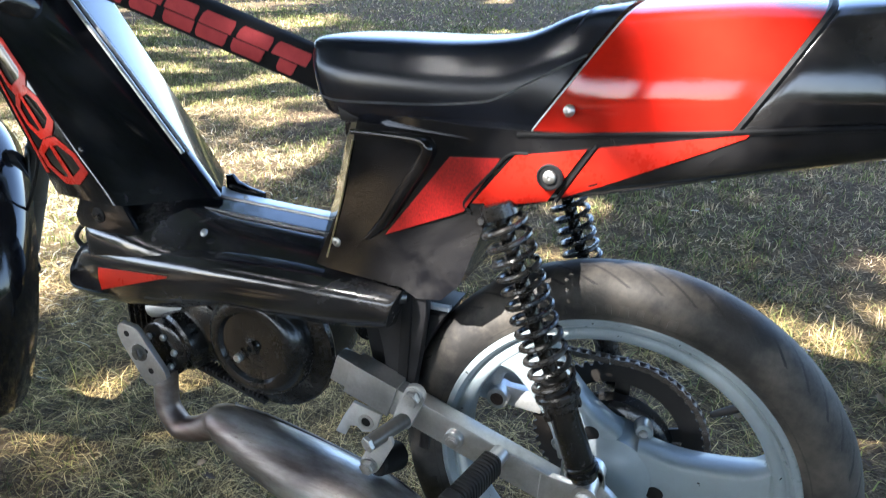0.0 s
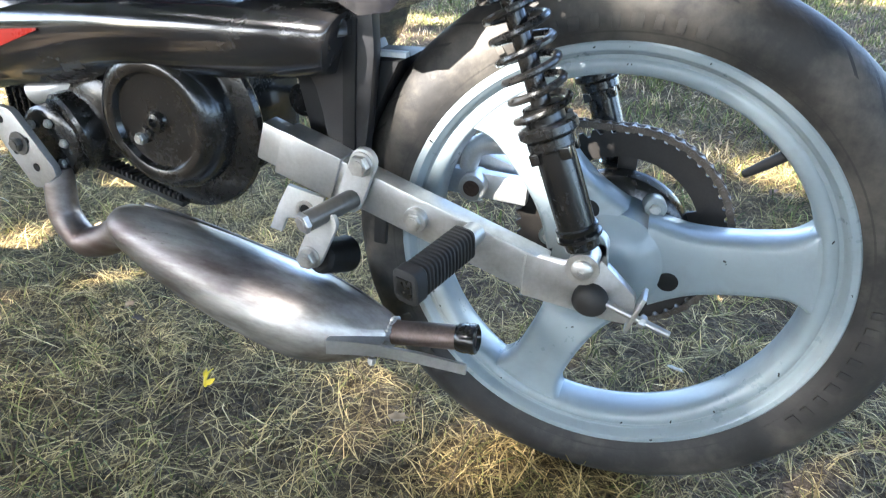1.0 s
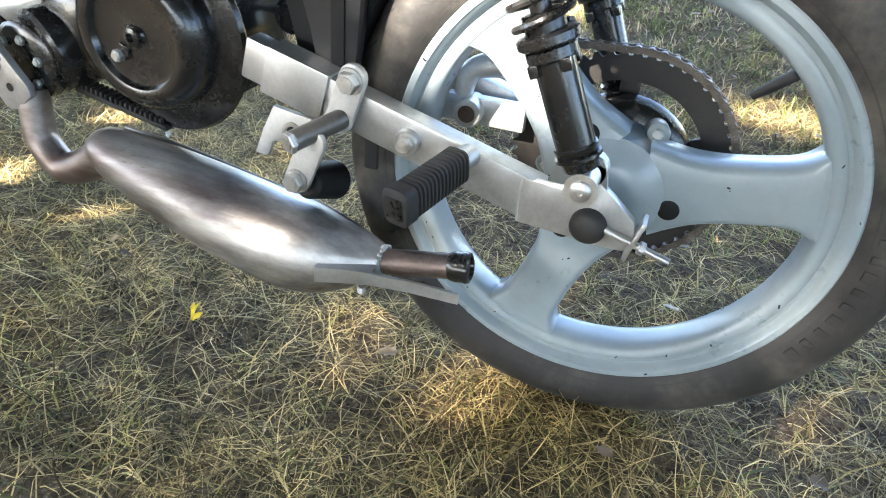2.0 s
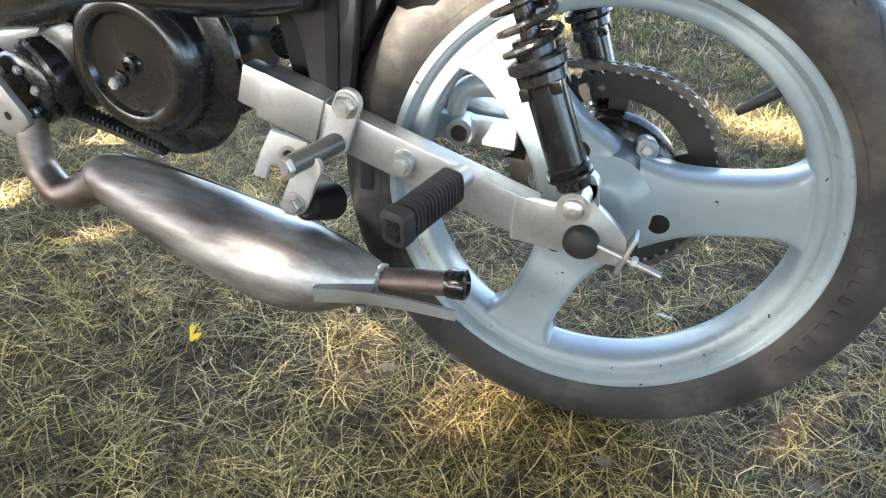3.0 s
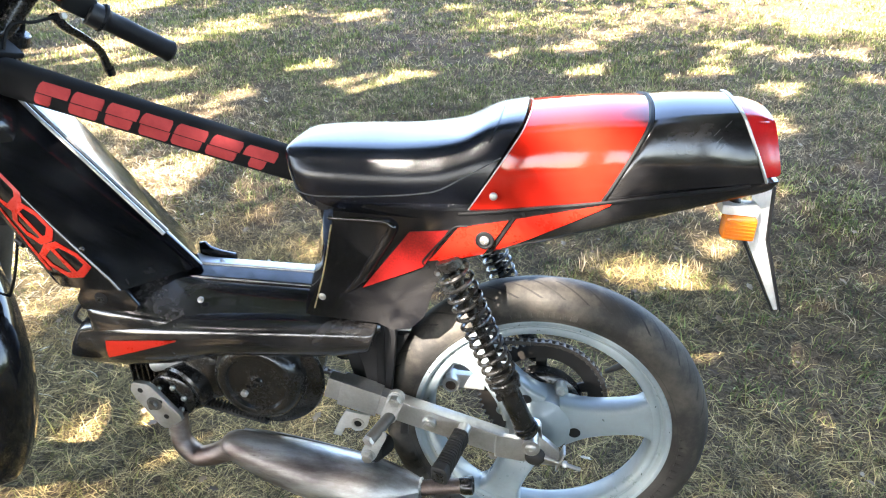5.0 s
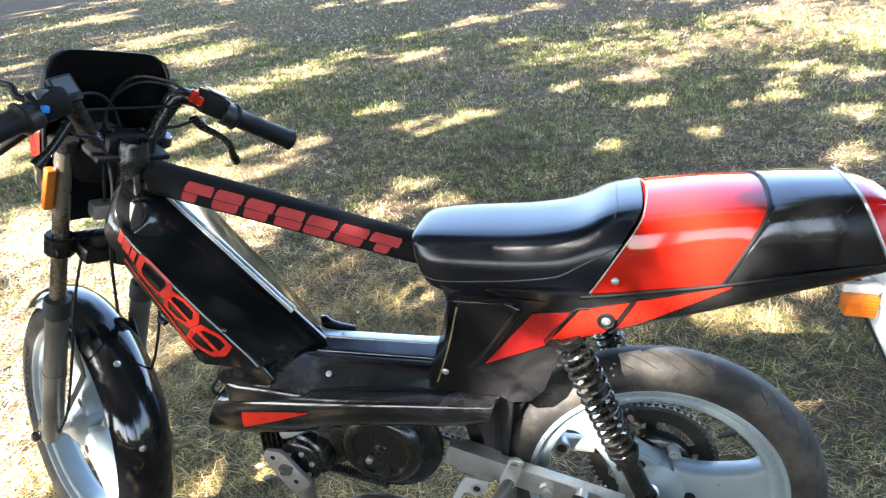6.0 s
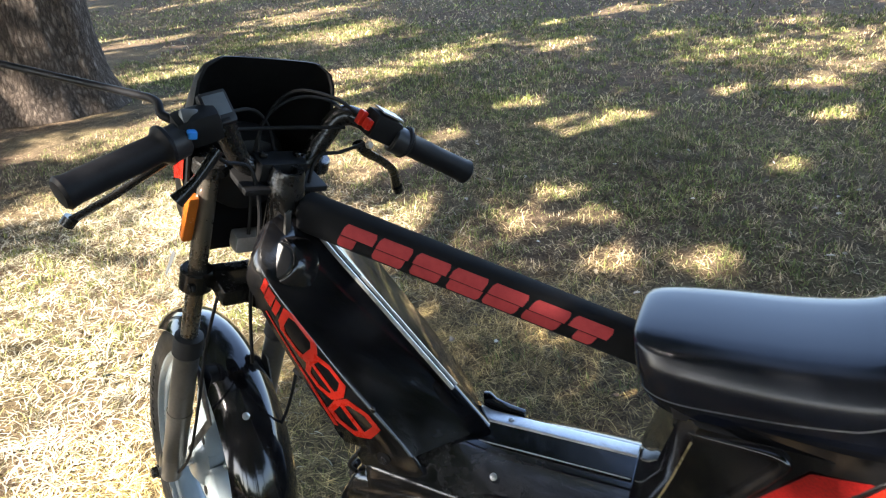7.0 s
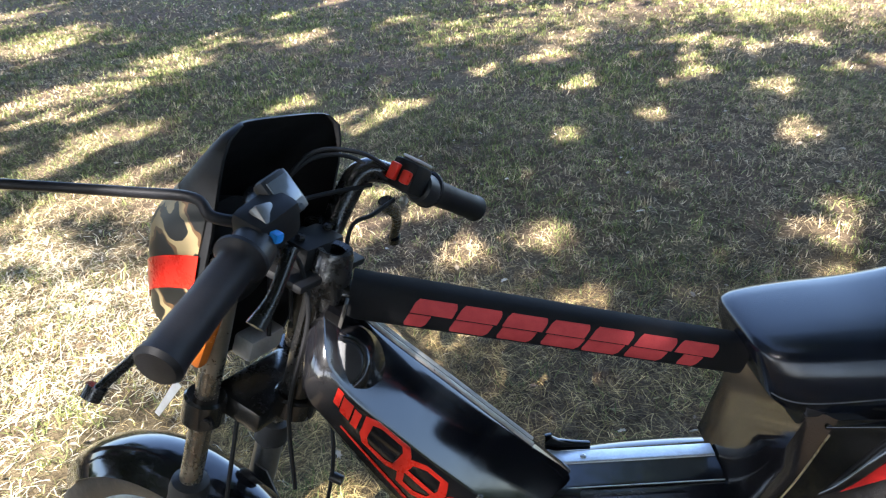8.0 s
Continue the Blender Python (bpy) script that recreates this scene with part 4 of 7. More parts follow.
def wheel(name, m, turn, label):
    """A cast three-spoke wheel; m: its centre, z axis to its left side."""
    w = part(name, lathe(BM(), rim_profile(), m, seg=128, closed=True), WHEEL_GREY, moped, label)
    for k in range(3):
        part("spoke", spoke(turn + 120 * k, m), WHEEL_GREY, w)
    hub = [(0.022, 0.036), (0.034, 0.034), (0.046, 0.026), (0.056, 0.0205), (0.058, -0.03), (0.05, -0.045), (0.02, -0.045)]
    part("hub", lathe(BM(), hub, m, seg=48), WHEEL_GREY, w)
    for k in range(3):
        a = radians(turn + 120 * k + 48)
        c = Vector((math.cos(a), math.sin(a), 0))
        foot, tip = c * 0.045, c * 0.066
        ring = lambda p, r, h: [m @ (p + Vector((math.cos(q) * r, math.sin(q) * r, h))) for q in (2 * math.pi * j / 20 for j in range(20))]
        part("lug", loft(BM(), [ring(tip * 0.9, 0.0125, -0.034), ring(tip, 0.0112, -0.010), ring(tip, 0.0100, -0.008)]), WHEEL_GREY, w)
    tyre = part("tyre", tyre_mesh(m), TYRE, w, "worn black rubber tyre")
    for start, count in ((-40, 9), (70, 11), (190, 8)):
        for k in range(count):
            a = radians(turn + start + 4.2 * k)
            bm = box(BM(), (math.cos(a) * 0.2365, math.sin(a) * 0.2365, 0.0384), (0.012, 0.007 if k % 3 else 0.010, 0.0024), 0.0006, Matrix.Rotation(a, 4, "Z"))
            part("raised_mark", place(bm, m), TYRE, tyre)
    for k in range(3):
        a = radians(turn + 120 * k + 48)
        c = Vector((math.cos(a) * 0.066, math.sin(a) * 0.066, -0.008))
        part("bolt", hex_bolt(BM(), m @ c, m.to_3x3() @ Vector((0, 0, 1)), 0.0058, 0.004), ALU, w, "dull hub bolt")
        a = radians(turn + 120 * k - 15)
        c = Vector((math.cos(a) * 0.061, math.sin(a) * 0.061, 0.0213))
        # flat disc on the spoke; the recess's shade is its dark colour
        bm = lathe(BM(), [(0.0104, 0.0004), (0.0095, 0.0008), (0.0, 0.0006)], m @ Matrix.Translation(c), seg=24)
        part("spoke_hole_disc", bm, DARK_PLASTIC, w, "dark disc painted as the spoke's shaded recess")
    chips = np.random.default_rng(int(turn) + 5)
    bm = BM()
    for k in range(26):
        q, rr, hh = (chips.uniform(0, 2 * math.pi), *((0.198, 0.0243) if k % 3 else (0.2142, 0.0323)))
        if k < 6:
            q, rr, hh = radians(turn + 120 * (k % 3) + chips.uniform(-6, 6)), chips.uniform(0.085, 0.16), 0.0216
        size = chips.uniform(0.0006, 0.0017)
        box(bm, (math.cos(q) * rr, math.sin(q) * rr, hh), (size * chips.uniform(1, 3), size, 0.0005), 0, Matrix.Rotation(chips.uniform(0, 3), 4, "Z"))
    tagged(part("paint_chips", place(bm, m), DARK_PLASTIC, w, "dark chips in the grey paint"), kind="stuff")
    a = radians(turn + 35)
    e = Vector((math.cos(a), math.sin(a), 0))
    bm = tube(BM(), [m @ (e * 0.187), m @ (e * 0.165 + Vector((0, 0, -0.006))), m @ (e * 0.148 + Vector((0, 0, -0.012)))], [0.0055, 0.005, 0.0038], seg=10)
    part("valve_stem", bm, RUBBER, w, "black rubber valve stem")
    return w


REAR = Matrix.Translation(AXLE) @ ACROSS
wheel("rear_wheel", REAR, 10, "blue-grey painted cast wheel")

# chain side: sprocket, chain, drum
CHAIN_Y = MID + 0.072
bm = BM()
m = Matrix.Translation((AXLE.x, CHAIN_Y, AXLE.z)) @ ACROSS
teeth, ring_o, ring_i = 52, [], []
for k in range(teeth * 4):
    a = 2 * math.pi * k / (teeth * 4)
    r = 0.112 + (0.004 if k % 4 in (0, 1) else -0.002)
    ring_o.append((math.cos(a) * r, math.sin(a) * r))
    ring_i.append((math.cos(a) * 0.085, math.sin(a) * 0.085))
for h0, h1 in ((-0.002, 0.002),):
    loft(bm, [[m @ Vector((x, y, h)) for x, y in ring] for ring, h in ((ring_i, h0), (ring_o, h0), (ring_o, h1), (ring_i, h1), (ring_i, h0))], caps=False)
sprocket = part("sprocket", bm, CHAIN, moped, "large dark steel rear sprocket")
for k in range(5):
    a = radians(72 * k + 20)
    part("sprocket_arm", box(BM(), m @ Vector((math.cos(a) * 0.069, math.sin(a) * 0.069, 0)), (0.040, 0.020, 0.0035), 0.001, m.to_3x3().to_4x4() @ Matrix.Rotation(a, 4, "Z")), CHAIN, sprocket)
part("sprocket_centre", lathe(BM(), [(0.066, 0.0025), (0.03, 0.0025), (0.03, -0.0025), (0.066, -0.0025)], m, seg=40, closed=True), CHAIN, sprocket)
part("brake_drum", lathe(BM(), [(0.03, 0.026), (0.066, 0.022), (0.074, 0.016), (0.076, -0.002), (0.03, -0.004)], Matrix.Translation((AXLE.x, CHAIN_Y - 0.014, AXLE.z)) @ ACROSS, seg=48), BLACK_METAL, moped, "black brake drum")
# chain links round the sprocket and along two runs to the engine
FRONT_SPROCKET = Vector((-0.50, CHAIN_Y, 0.335))
path = []
for k in range(33):
    a = radians(98 - 196 * k / 32)
    path.append((AXLE.x + math.cos(a) * 0.1165, AXLE.z + math.sin(a) * 0.1165))
lo, hi = (FRONT_SPROCKET.x, FRONT_SPROCKET.z - 0.03), (FRONT_SPROCKET.x, FRONT_SPROCKET.z + 0.03)
path = [hi] + path + [lo]
links, left_over = [], 0.0
for (xa, za), (xb, zb) in zip(path, path[1:]):
    d = math.hypot(xb - xa, zb - za)
    s = left_over
    while s < d:
        links.append((xa + (xb - xa) * s / d, za + (zb - za) * s / d, math.atan2(zb - za, xb - xa)))
        s += 0.0127
    left_over = s - d


def chain_plate(bm, x, y, z, a, thick):
    """One side plate of a link: two rounded ends and a waist."""
    outline = []
    for cx, start in ((0.0064, -80), (-0.0064, 100)):
        outline += [(cx + 0.0042 * math.cos(radians(start + 32 * k)), 0.0042 * math.sin(radians(start + 32 * k))) for k in range(6)]
        outline.append((0.0, 0.0030 if cx > 0 else -0.0030))
    ca, sa = math.cos(a), math.sin(a)
    rings = [[(x + u * ca - v * sa, y + dy, z + u * sa + v * ca) for u, v in outline] for dy in (0, thick)]
    loft(bm, rings)


bm = BM()
for k, (x, z, a) in enumerate(links):
    out = 0.0052 if k % 2 else 0.0036
    chain_plate(bm, x, CHAIN_Y - out - 0.0013, z, a, 0.0013)
    chain_plate(bm, x, CHAIN_Y + out, z, a, 0.0013)
    px, pz = x + 0.0064 * math.cos(a), z + 0.0064 * math.sin(a)
    cyl(bm, (px, CHAIN_Y - 0.0074, pz), (px, CHAIN_Y + 0.0074, pz), 0.0019, seg=8)
    cyl(bm, (px, CHAIN_Y - 0.0034, pz), (px, CHAIN_Y + 0.0034, pz), 0.0036, seg=10)
part("chain", bm, LINK, moped, "oily brown roller chain")


# ---- swing arm ----
def bar(bm, a, b, y0, y1, h, bevel=0.003):
    """A flat bar seen from the side between two (x, z)."""
    (xa, za), (xb, zb) = a, b
    L, ang = math.hypot(xb - xa, zb - za), math.atan2(zb - za, xb - xa)
    box(bm, ((xa + xb) / 2, (y0 + y1) / 2, (za + zb) / 2), (L, abs(y1 - y0), h), bevel, Matrix.Rotation(-ang, 4, "Y"))
    return bm


bm = bar(BM(), (-0.350, 0.360), (-0.050, 0.2735), -0.050, -0.026, 0.041)
prism(bm, [(-0.066, 0.2965), (-0.030, 0.2945), (-0.016, 0.302), (0.004, 0.306), (0.018, 0.295), (0.038, 0.277), (0.041, 0.262), (0.034, 0.246), (0.012, 0.2455), (-0.012, 0.248), (-0.066, 0.2515)],
      -0.0505, -0.040, bevel=0.002)
cyl(bm, (-0.008, -0.036, 0.3165), (-0.008, -0.050, 0.3165), 0.0155, bevel=0.001)
prism(bm, [(-0.026, 0.298), (0.010, 0.300), (0.006, 0.322), (-0.018, 0.328)], -0.050, -0.043, bevel=0.001)
swing = part("swingarm", bm, ALU, moped, "bare aluminium box swingarm")
part("weld_sleeve", bar(BM(), (-0.327, 0.3525), (-0.262, 0.3345), -0.0535, -0.022, 0.0475, 0.002), ALU, swing)
bm = tube(BM(), [(-0.0655, -0.0500, 0.253), (-0.0660, -0.0504, 0.275), (-0.0650, -0.0500, 0.296)], 0.0012, seg=6, steps=5)
part("weld_seam", bm, PALE_ALU, swing)
bm = bar(BM(), (-0.350, 0.360), (-0.050, 0.2735), MID + 0.083, MID + 0.107, 0.041)
part("swingarm", bm, ALU, moped, "bare aluminium swingarm on the chain side")
part("axle_cap", lathe(BM(), [(0.0165, 0.0), (0.0165, 0.006), (0.013, 0.0105), (0.007, 0.0125), (0.0, 0.013)], Matrix.Translation((0.0, -0.0505, 0.2655)) @ ACROSS, seg=28), RUBBER, swing, "domed dark rubber axle cap")
bm = cyl(BM(), (0.010, -0.055, 0.268), (0.074, -0.055, 0.249), 0.0034, seg=12)
part("adjuster_bolt", bm, ZINC, swing)
part("adjuster_plate", bar(BM(), (0.036, 0.243), (0.047, 0.282), -0.060, -0.038, 0.004, 0.001), ZINC, swing)
part("adjuster_nut", hex_bolt(BM(), (0.046, -0.055, 0.2573), (0.96, 0, -0.285), 0.0062, 0.006), ZINC, swing)


def link_plate(bm, a, b, y0, y1, half, bevel=0.0012):
    """A flat link with round ends between two (x, z)."""
    (xa, za), (xb, zb) = a, b
    ang = math.atan2(zb - za, xb - xa)
    outline = [(xa + half * math.cos(ang + math.pi / 2 + math.pi * k / 8), za + half * math.sin(ang + math.pi / 2 + math.pi * k / 8)) for k in range(9)]
    outline += [(xb + half * math.cos(ang - math.pi / 2 + math.pi * k / 8), zb + half * math.sin(ang - math.pi / 2 + math.pi * k / 8)) for k in range(9)]
    return prism(bm, outline, y0, y1, bevel)


# ---- shock absorbers ----
def shock(y, top, foot, spring_mat):
    top, foot = Vector((top[0], y, top[1])), Vector((foot[0], y, foot[1]))
    d = (foot - top)
    L = d.length
    d.normalize()
    at = lambda s: top + d * (L * s)
    bm = cyl(BM(), at(0.58), at(0.92), 0.0165, seg=24, bevel=0.001)
    cyl(bm, at(0.90), at(0.965), 0.0185, 0.0150, seg=24, bevel=0.001)
    cyl(bm, at(0.925), at(0.933), 0.0198, seg=24)
    cyl(bm, at(0.0), at(0.6), 0.0085, seg=14)
    body = part("shock_absorber", bm, BLACK_METAL, moped, "black coil-over shock absorber")
    bm = cyl(BM(), at(-0.02), at(0.03), 0.019, seg=24, bevel=0.002)
    part("top_mount", bm, BLACK_METAL, body)
    bm = cyl(BM(), at(0.625), at(0.655), 0.0250, seg=28, bevel=0.002)
    cyl(bm, at(0.655), at(0.69), 0.0205, seg=28, bevel=0.002)
    for k in range(4):
        a = math.pi / 2 * k
        side = d.orthogonal().normalized()
        off = (side * math.cos(a) + d.cross(side) * math.sin(a)) * 0.0185
        box(bm, at(0.70) + off, (0.008, 0.008, 0.010), 0.001, turn_to(d))
    part("spring_seat", bm, BLACK_METAL, body)
    side, other = d.orthogonal().normalized(), d.cross(d.orthogonal().normalized())
    pts, turns, n = [], 12.5, 13 * 16
    for k in range(n + 1):
        w = 2 * math.pi * turns * k / n
        s = 0.02 + 0.605 * (k / n)
        pts.append(at(s) + (side * math.cos(w) + other * math.sin(w)) * 0.0230)
    part("spring", tube(BM(), pts, 0.0033, seg=8, steps=1), spring_mat, body, "dark steel coil spring")
    return body


left_shock = shock(-0.072, (-0.140, 0.622), (-0.008, 0.3165), SPRING)
bm = cyl(BM(), (-0.008, -0.060, 0.3165), (-0.008, -0.092, 0.3165), 0.0115, seg=24, bevel=0.001)
lathe(bm, [(0.0145, 0.0), (0.0145, 0.0018), (0.006, 0.0022)], Matrix.Translation((-0.008, -0.091, 0.3165)) @ ACROSS, seg=32)
part("washer", bm, ZINC, left_shock, "zinc washer")
part("bolt", cross_screw(BM(), (-0.008, -0.0925, 0.3165), (0, -1, 0), 0.0095), ZINC, left_shock)
shock(MID * 2 + 0.078, (-0.128, 0.622), (-0.004, 0.3165), SPRING)

# ---- engine ----
bm = BM()
lathe(bm, [(0.0, 0.045), (0.030, 0.044), (0.046, 0.038), (0.052, 0.028), (0.055, -0.08), (0.03, -0.085)], Matrix.Translation((-0.575, 0.0, 0.345)) @ ACROSS, seg=40)
box(bm, (-0.50, 0.05, 0.36), (0.20, 0.13, 0.14), 0.02)
box(bm, (-0.66, 0.04, 0.350), (0.09, 0.10, 0.10), 0.012)
engine = part("engine", bm, BLACK_METAL, moped, "small oily single-cylinder engine")
for k in range(7):
    bm = box(BM(), (-0.690 + 0.011 * k - 0.03, 0.03, 0.345), (0.0035, 0.125, 0.105), 0.0015)
    part("cooling_fin", bm, BLACK_METAL, engine)
m = Matrix.Translation((-0.630, -0.058, 0.313)) @ ACROSS
part("flywheel_cover", lathe(BM(), [(0.012, 0.006), (0.036, 0.006), (0.043, 0.002), (0.044, -0.012), (0.030, -0.02)], m, seg=40), BLACK_METAL, engine, "black ring with bolts")
for k in range(6):
    a = radians(60 * k + 10)
    part("bolt", hex_bolt(BM(), m @ Vector((math.cos(a) * 0.027, math.sin(a) * 0.027, 0.006)), (0, -1, 0), 0.0055, 0.005), ZINC, engine)
bm = prism(BM(), [(-0.683, 0.352), (-0.677, 0.358), (-0.652, 0.357), (-0.645, 0.352), (-0.6035, 0.296), (-0.602, 0.286), (-0.626, 0.267), (-0.638, 0.265), (-0.645, 0.270), (-0.680, 0.324), (-0.686, 0.340)], -0.087, -0.078, bevel=0.0015)
plate = part("flange_plate", bm, ALU, engine, "drilled aluminium plate")
# dark discs on the solid plate, painted as the shade in its holes
for x, z, r in ((-0.667, 0.343, 0.0048), (-0.629, 0.292, 0.0048), (-0.655, 0.307, 0.0040), (-0.634, 0.323, 0.0036)):
    part("bolt_hole_disc", cyl(BM(), (x, -0.0868, z), (x, -0.0874, z), r, seg=18), DARK_PLASTIC, plate)
part("bolt", hex_bolt(BM(), (-0.646, -0.087, 0.318), (0, -1, 0), 0.0085, 0.006, 0.0135), FORK_GREY, plate, "dull dark nut and washer")
part("fan_drum", cyl(BM(), (-0.615, -0.050, 0.322), (-0.590, 0.02, 0.335), 0.047, 0.050, seg=36, bevel=0.004), BLACK_METAL, engine, "glossy black fan drum")
part("engine_casting", tube(BM(), [(-0.600, -0.02, 0.385), (-0.628, -0.03, 0.372), (-0.668, -0.03, 0.362)], [0.012, 0.014, 0.018], seg=14), PALE_ALU, engine, "cast aluminium intake stub")

# drive: pulley, cover, belt
m = Matrix.Translation((-0.462, -0.026, 0.3600)) @ ACROSS
part("drive_pulley", lathe(BM(), [(0.03, 0.016), (0.088, 0.012), (0.1005, 0.008), (0.103, 0.003), (0.1005, -0.002), (0.086, -0.008), (0.03, -0.012)], m, seg=72), BLACK_METAL, moped, "black drive pulley")
m = Matrix.Translation((-0.466, -0.042, 0.3645)) @ ACROSS
cover = part("pulley_cover", lathe(BM(), [(0.0, 0.0225), (0.010, 0.0225), (0.012, 0.0205), (0.046, 0.0200), (0.0495, 0.0205), (0.0525, 0.0265), (0.058, 0.0285), (0.066, 0.0265), (0.074, 0.0185), (0.079, 0.006), (0.080, -0.012), (0.07, -0.014)], m, seg=72),
             BLACK_METAL, moped, "round black pressed-steel pulley cover")
part("bolt", hex_bolt(BM(), (-0.4880, -0.062, 0.3435), (0, -1, 0), 0.0066, 0.009, 0.0), ZINC, cover, "zinc stop bolt")
part("stop_tab", bar(BM(), (-0.4880, 0.3520), (-0.4760, 0.3470), -0.0655, -0.0615, 0.010, 0.001), BLACK_METAL, cover)
part("centre_stud", lathe(BM(), [(0.009, 0.0), (0.009, 0.004), (0.005, 0.005), (0.004, 0.001), (0.0, 0.001)], Matrix.Translation((-0.466, -0.0645, 0.3645)) @ ACROSS, seg=24), BLACK_METAL, cover)
bm = bar(BM(), (-0.612, 0.288), (-0.470, 0.258), -0.040, -0.022, 0.006, 0.001)
for k in range(22):
    s = k / 22
    box(bm, (-0.612 + 0.142 * s, -0.031, 0.2945 - 0.030 * s), (0.0032, 0.018, 0.006), 0.0006, Matrix.Rotation(radians(12), 4, "Y"))
part("drive_belt", bm, RUBBER, moped, "toothed black drive belt")

# ---- exhaust ----
pts = [(-0.620, -0.068, 0.288), (-0.620, -0.072, 0.258), (-0.616, -0.076, 0.228), (-0.592, -0.079, 0.2035), (-0.562, -0.080, 0.2095), (-0.536, -0.080, 0.2235), (-0.519, -0.080, 0.2335), (-0.507, -0.080, 0.2375)]
body = [(-0.452, -0.080, 0.2215), (-0.400, -0.080, 0.2075), (-0.345, -0.080, 0.1945), (-0.300, -0.080, 0.1855), (-0.262, -0.079, 0.1815), (-0.222, -0.077, 0.1835), (-0.186, -0.076, 0.1875)]
exhaust = part("exhaust", tube(BM(), pts + body, [0.0170, 0.0172, 0.0178, 0.0182, 0.0190, 0.0205, 0.0235, 0.0285, 0.0385, 0.0445, 0.0480, 0.0490, 0.0455, 0.0320, 0.0150], seg=40, steps=7), EXHAUST, moped, "bare welded expansion-chamber exhaust")
part("tail_pipe", tube(BM(), [(-0.188, -0.076, 0.1872), (-0.145, -0.073, 0.1945), (-0.102, -0.070, 0.2005)], [0.0128, 0.0128, 0.0128], seg=24), RUSTY, exhaust, "browned tail pipe")
m = Matrix.Translation((-0.108, -0.0702, 0.1998)) @ turn_to((0.985, 0.05, 0.14))
part("outlet_ring", lathe(BM(), [(0.0105, -0.03), (0.0105, 0.008), (0.0118, 0.010), (0.0150, 0.0085), (0.0158, 0.005), (0.0150, 0.001), (0.0154, -0.004), (0.0142, -0.010), (0.0128, -0.012)], m, seg=28, closed=True), BLACK_METAL, exhaust, "sooty black outlet ring")
part("outlet", lathe(BM(), [(0.0104, -0.010), (0.0, -0.010)], m, seg=24), DARK_PLASTIC, exhaust)
# the flat strip runs from the belly's side back under the tail pipe
STRIP = [(-0.240, -0.1220, 0.1840, 0.0080), (-0.215, -0.1140, 0.1845, 0.0075), (-0.188, -0.1060, 0.1840, 0.0068), (-0.150, -0.0960, 0.1800, 0.0065), (-0.104, -0.0850, 0.1725, 0.0060)]
bm = loft(BM(), [[(x, y - 0.0012, z - h), (x, y - 0.0012, z + h), (x, y + 0.0022, z + h), (x, y + 0.0022, z - h)] for x, y, z, h in STRIP])
strip = part("support_strip", bm, ALU, exhaust, "flat aluminium strip", angle=20)
part("folded_lip", loft(BM(), [[(x, y - 0.0016, z + h - 0.001), (x, y - 0.0016, z + h + 0.0012), (x, y + 0.016, z + h + 0.0012), (x, y + 0.016, z + h - 0.001)] for x, y, z, h in STRIP[:3]]), ALU, strip)
part("bolt", hex_bolt(BM(), (-0.196, -0.1085, 0.1745), (0, -0.3, -1), 0.0045, 0.006), ZINC, strip)
seam = [(-0.500, -0.066, 0.2640), (-0.452, -0.055, 0.2530), (-0.400, -0.049, 0.2410), (-0.345, -0.046, 0.2290), (-0.300, -0.0455, 0.2205), (-0.262, -0.048, 0.2140), (-0.222, -0.057, 0.2065), (-0.192, -0.067, 0.2000)]
part("weld_seam", tube(BM(), seam, 0.0022, seg=8, steps=5), EXHAUST, exhaust)
bm = BM()
for k in range(20):
    a = 2 * math.pi * k / 20
    c = Vector((-0.188, -0.076, 0.1873)) + Vector((0.0, math.cos(a), math.sin(a))) * 0.0148
    bmesh.ops.create_icosphere(bm, subdivisions=1, radius=0.0026 + 0.0006 * (k % 3), matrix=Matrix.Translation(c))
part("weld_bead", bm, ALU, exhaust, "lumpy weld bead")

# hanger between swing arm and exhaust
bm = link_plate(BM(), (-0.228, 0.362), (-0.243, 0.320), -0.062, -0.054, 0.0135, 0.0015)
hanger = part("exhaust_hanger", bm, PALE_ALU, moped, "aluminium exhaust hanger with spacer")
part("hanger_link", link_plate(BM(), (-0.252, 0.308), (-0.270, 0.267), -0.096, -0.089, 0.0130, 0.0015), PALE_ALU, hanger)
part("spacer", cyl(BM(), (-0.239, -0.058, 0.322), (-0.262, -0.112, 0.314), 0.0098, seg=20, bevel=0.001), FORK_GREY, hanger, "dull steel spacer")
part("bolt", hex_bolt(BM(), (-0.2615, -0.1115, 0.3142), (-0.39, -0.91, -0.13), 0.0105, 0.006), ZINC, hanger)
part("bolt", hex_bolt(BM(), (-0.229, -0.062, 0.360), (0, -1, 0), 0.0105, 0.008, 0.0125), ZINC, hanger)
part("bolt", hex_bolt(BM(), (-0.270, -0.096, 0.267), (0, -1, 0), 0.0100, 0.008, 0.0120), ZINC, hanger)
part("rubber_mount", cyl(BM(), (-0.266, -0.086, 0.262), (-0.258, -0.040, 0.246), 0.017, 0.020, seg=20, bevel=0.004), DARK_PLASTIC, hanger)
bm = prism(BM(), [(-0.318, 0.318), (-0.276, 0.312), (-0.283, 0.288), (-0.292, 0.279), (-0.304, 0.276), (-0.312, 0.282), (-0.322, 0.280), (-0.330, 0.262), (-0.344, 0.264), (-0.332, 0.292)], -0.054, -0.048, bevel=0.0012)
br = part("stand_bracket", bm, PALE_ALU, moped, "bare aluminium notched bracket")
# no opening here: a dark disc gives the hole's shade
part("bolt_hole_disc", cyl(BM(), (-0.298, -0.0542, 0.294), (-0.298, -0.0548, 0.294), 0.0065, seg=18), DARK_PLASTIC, br)
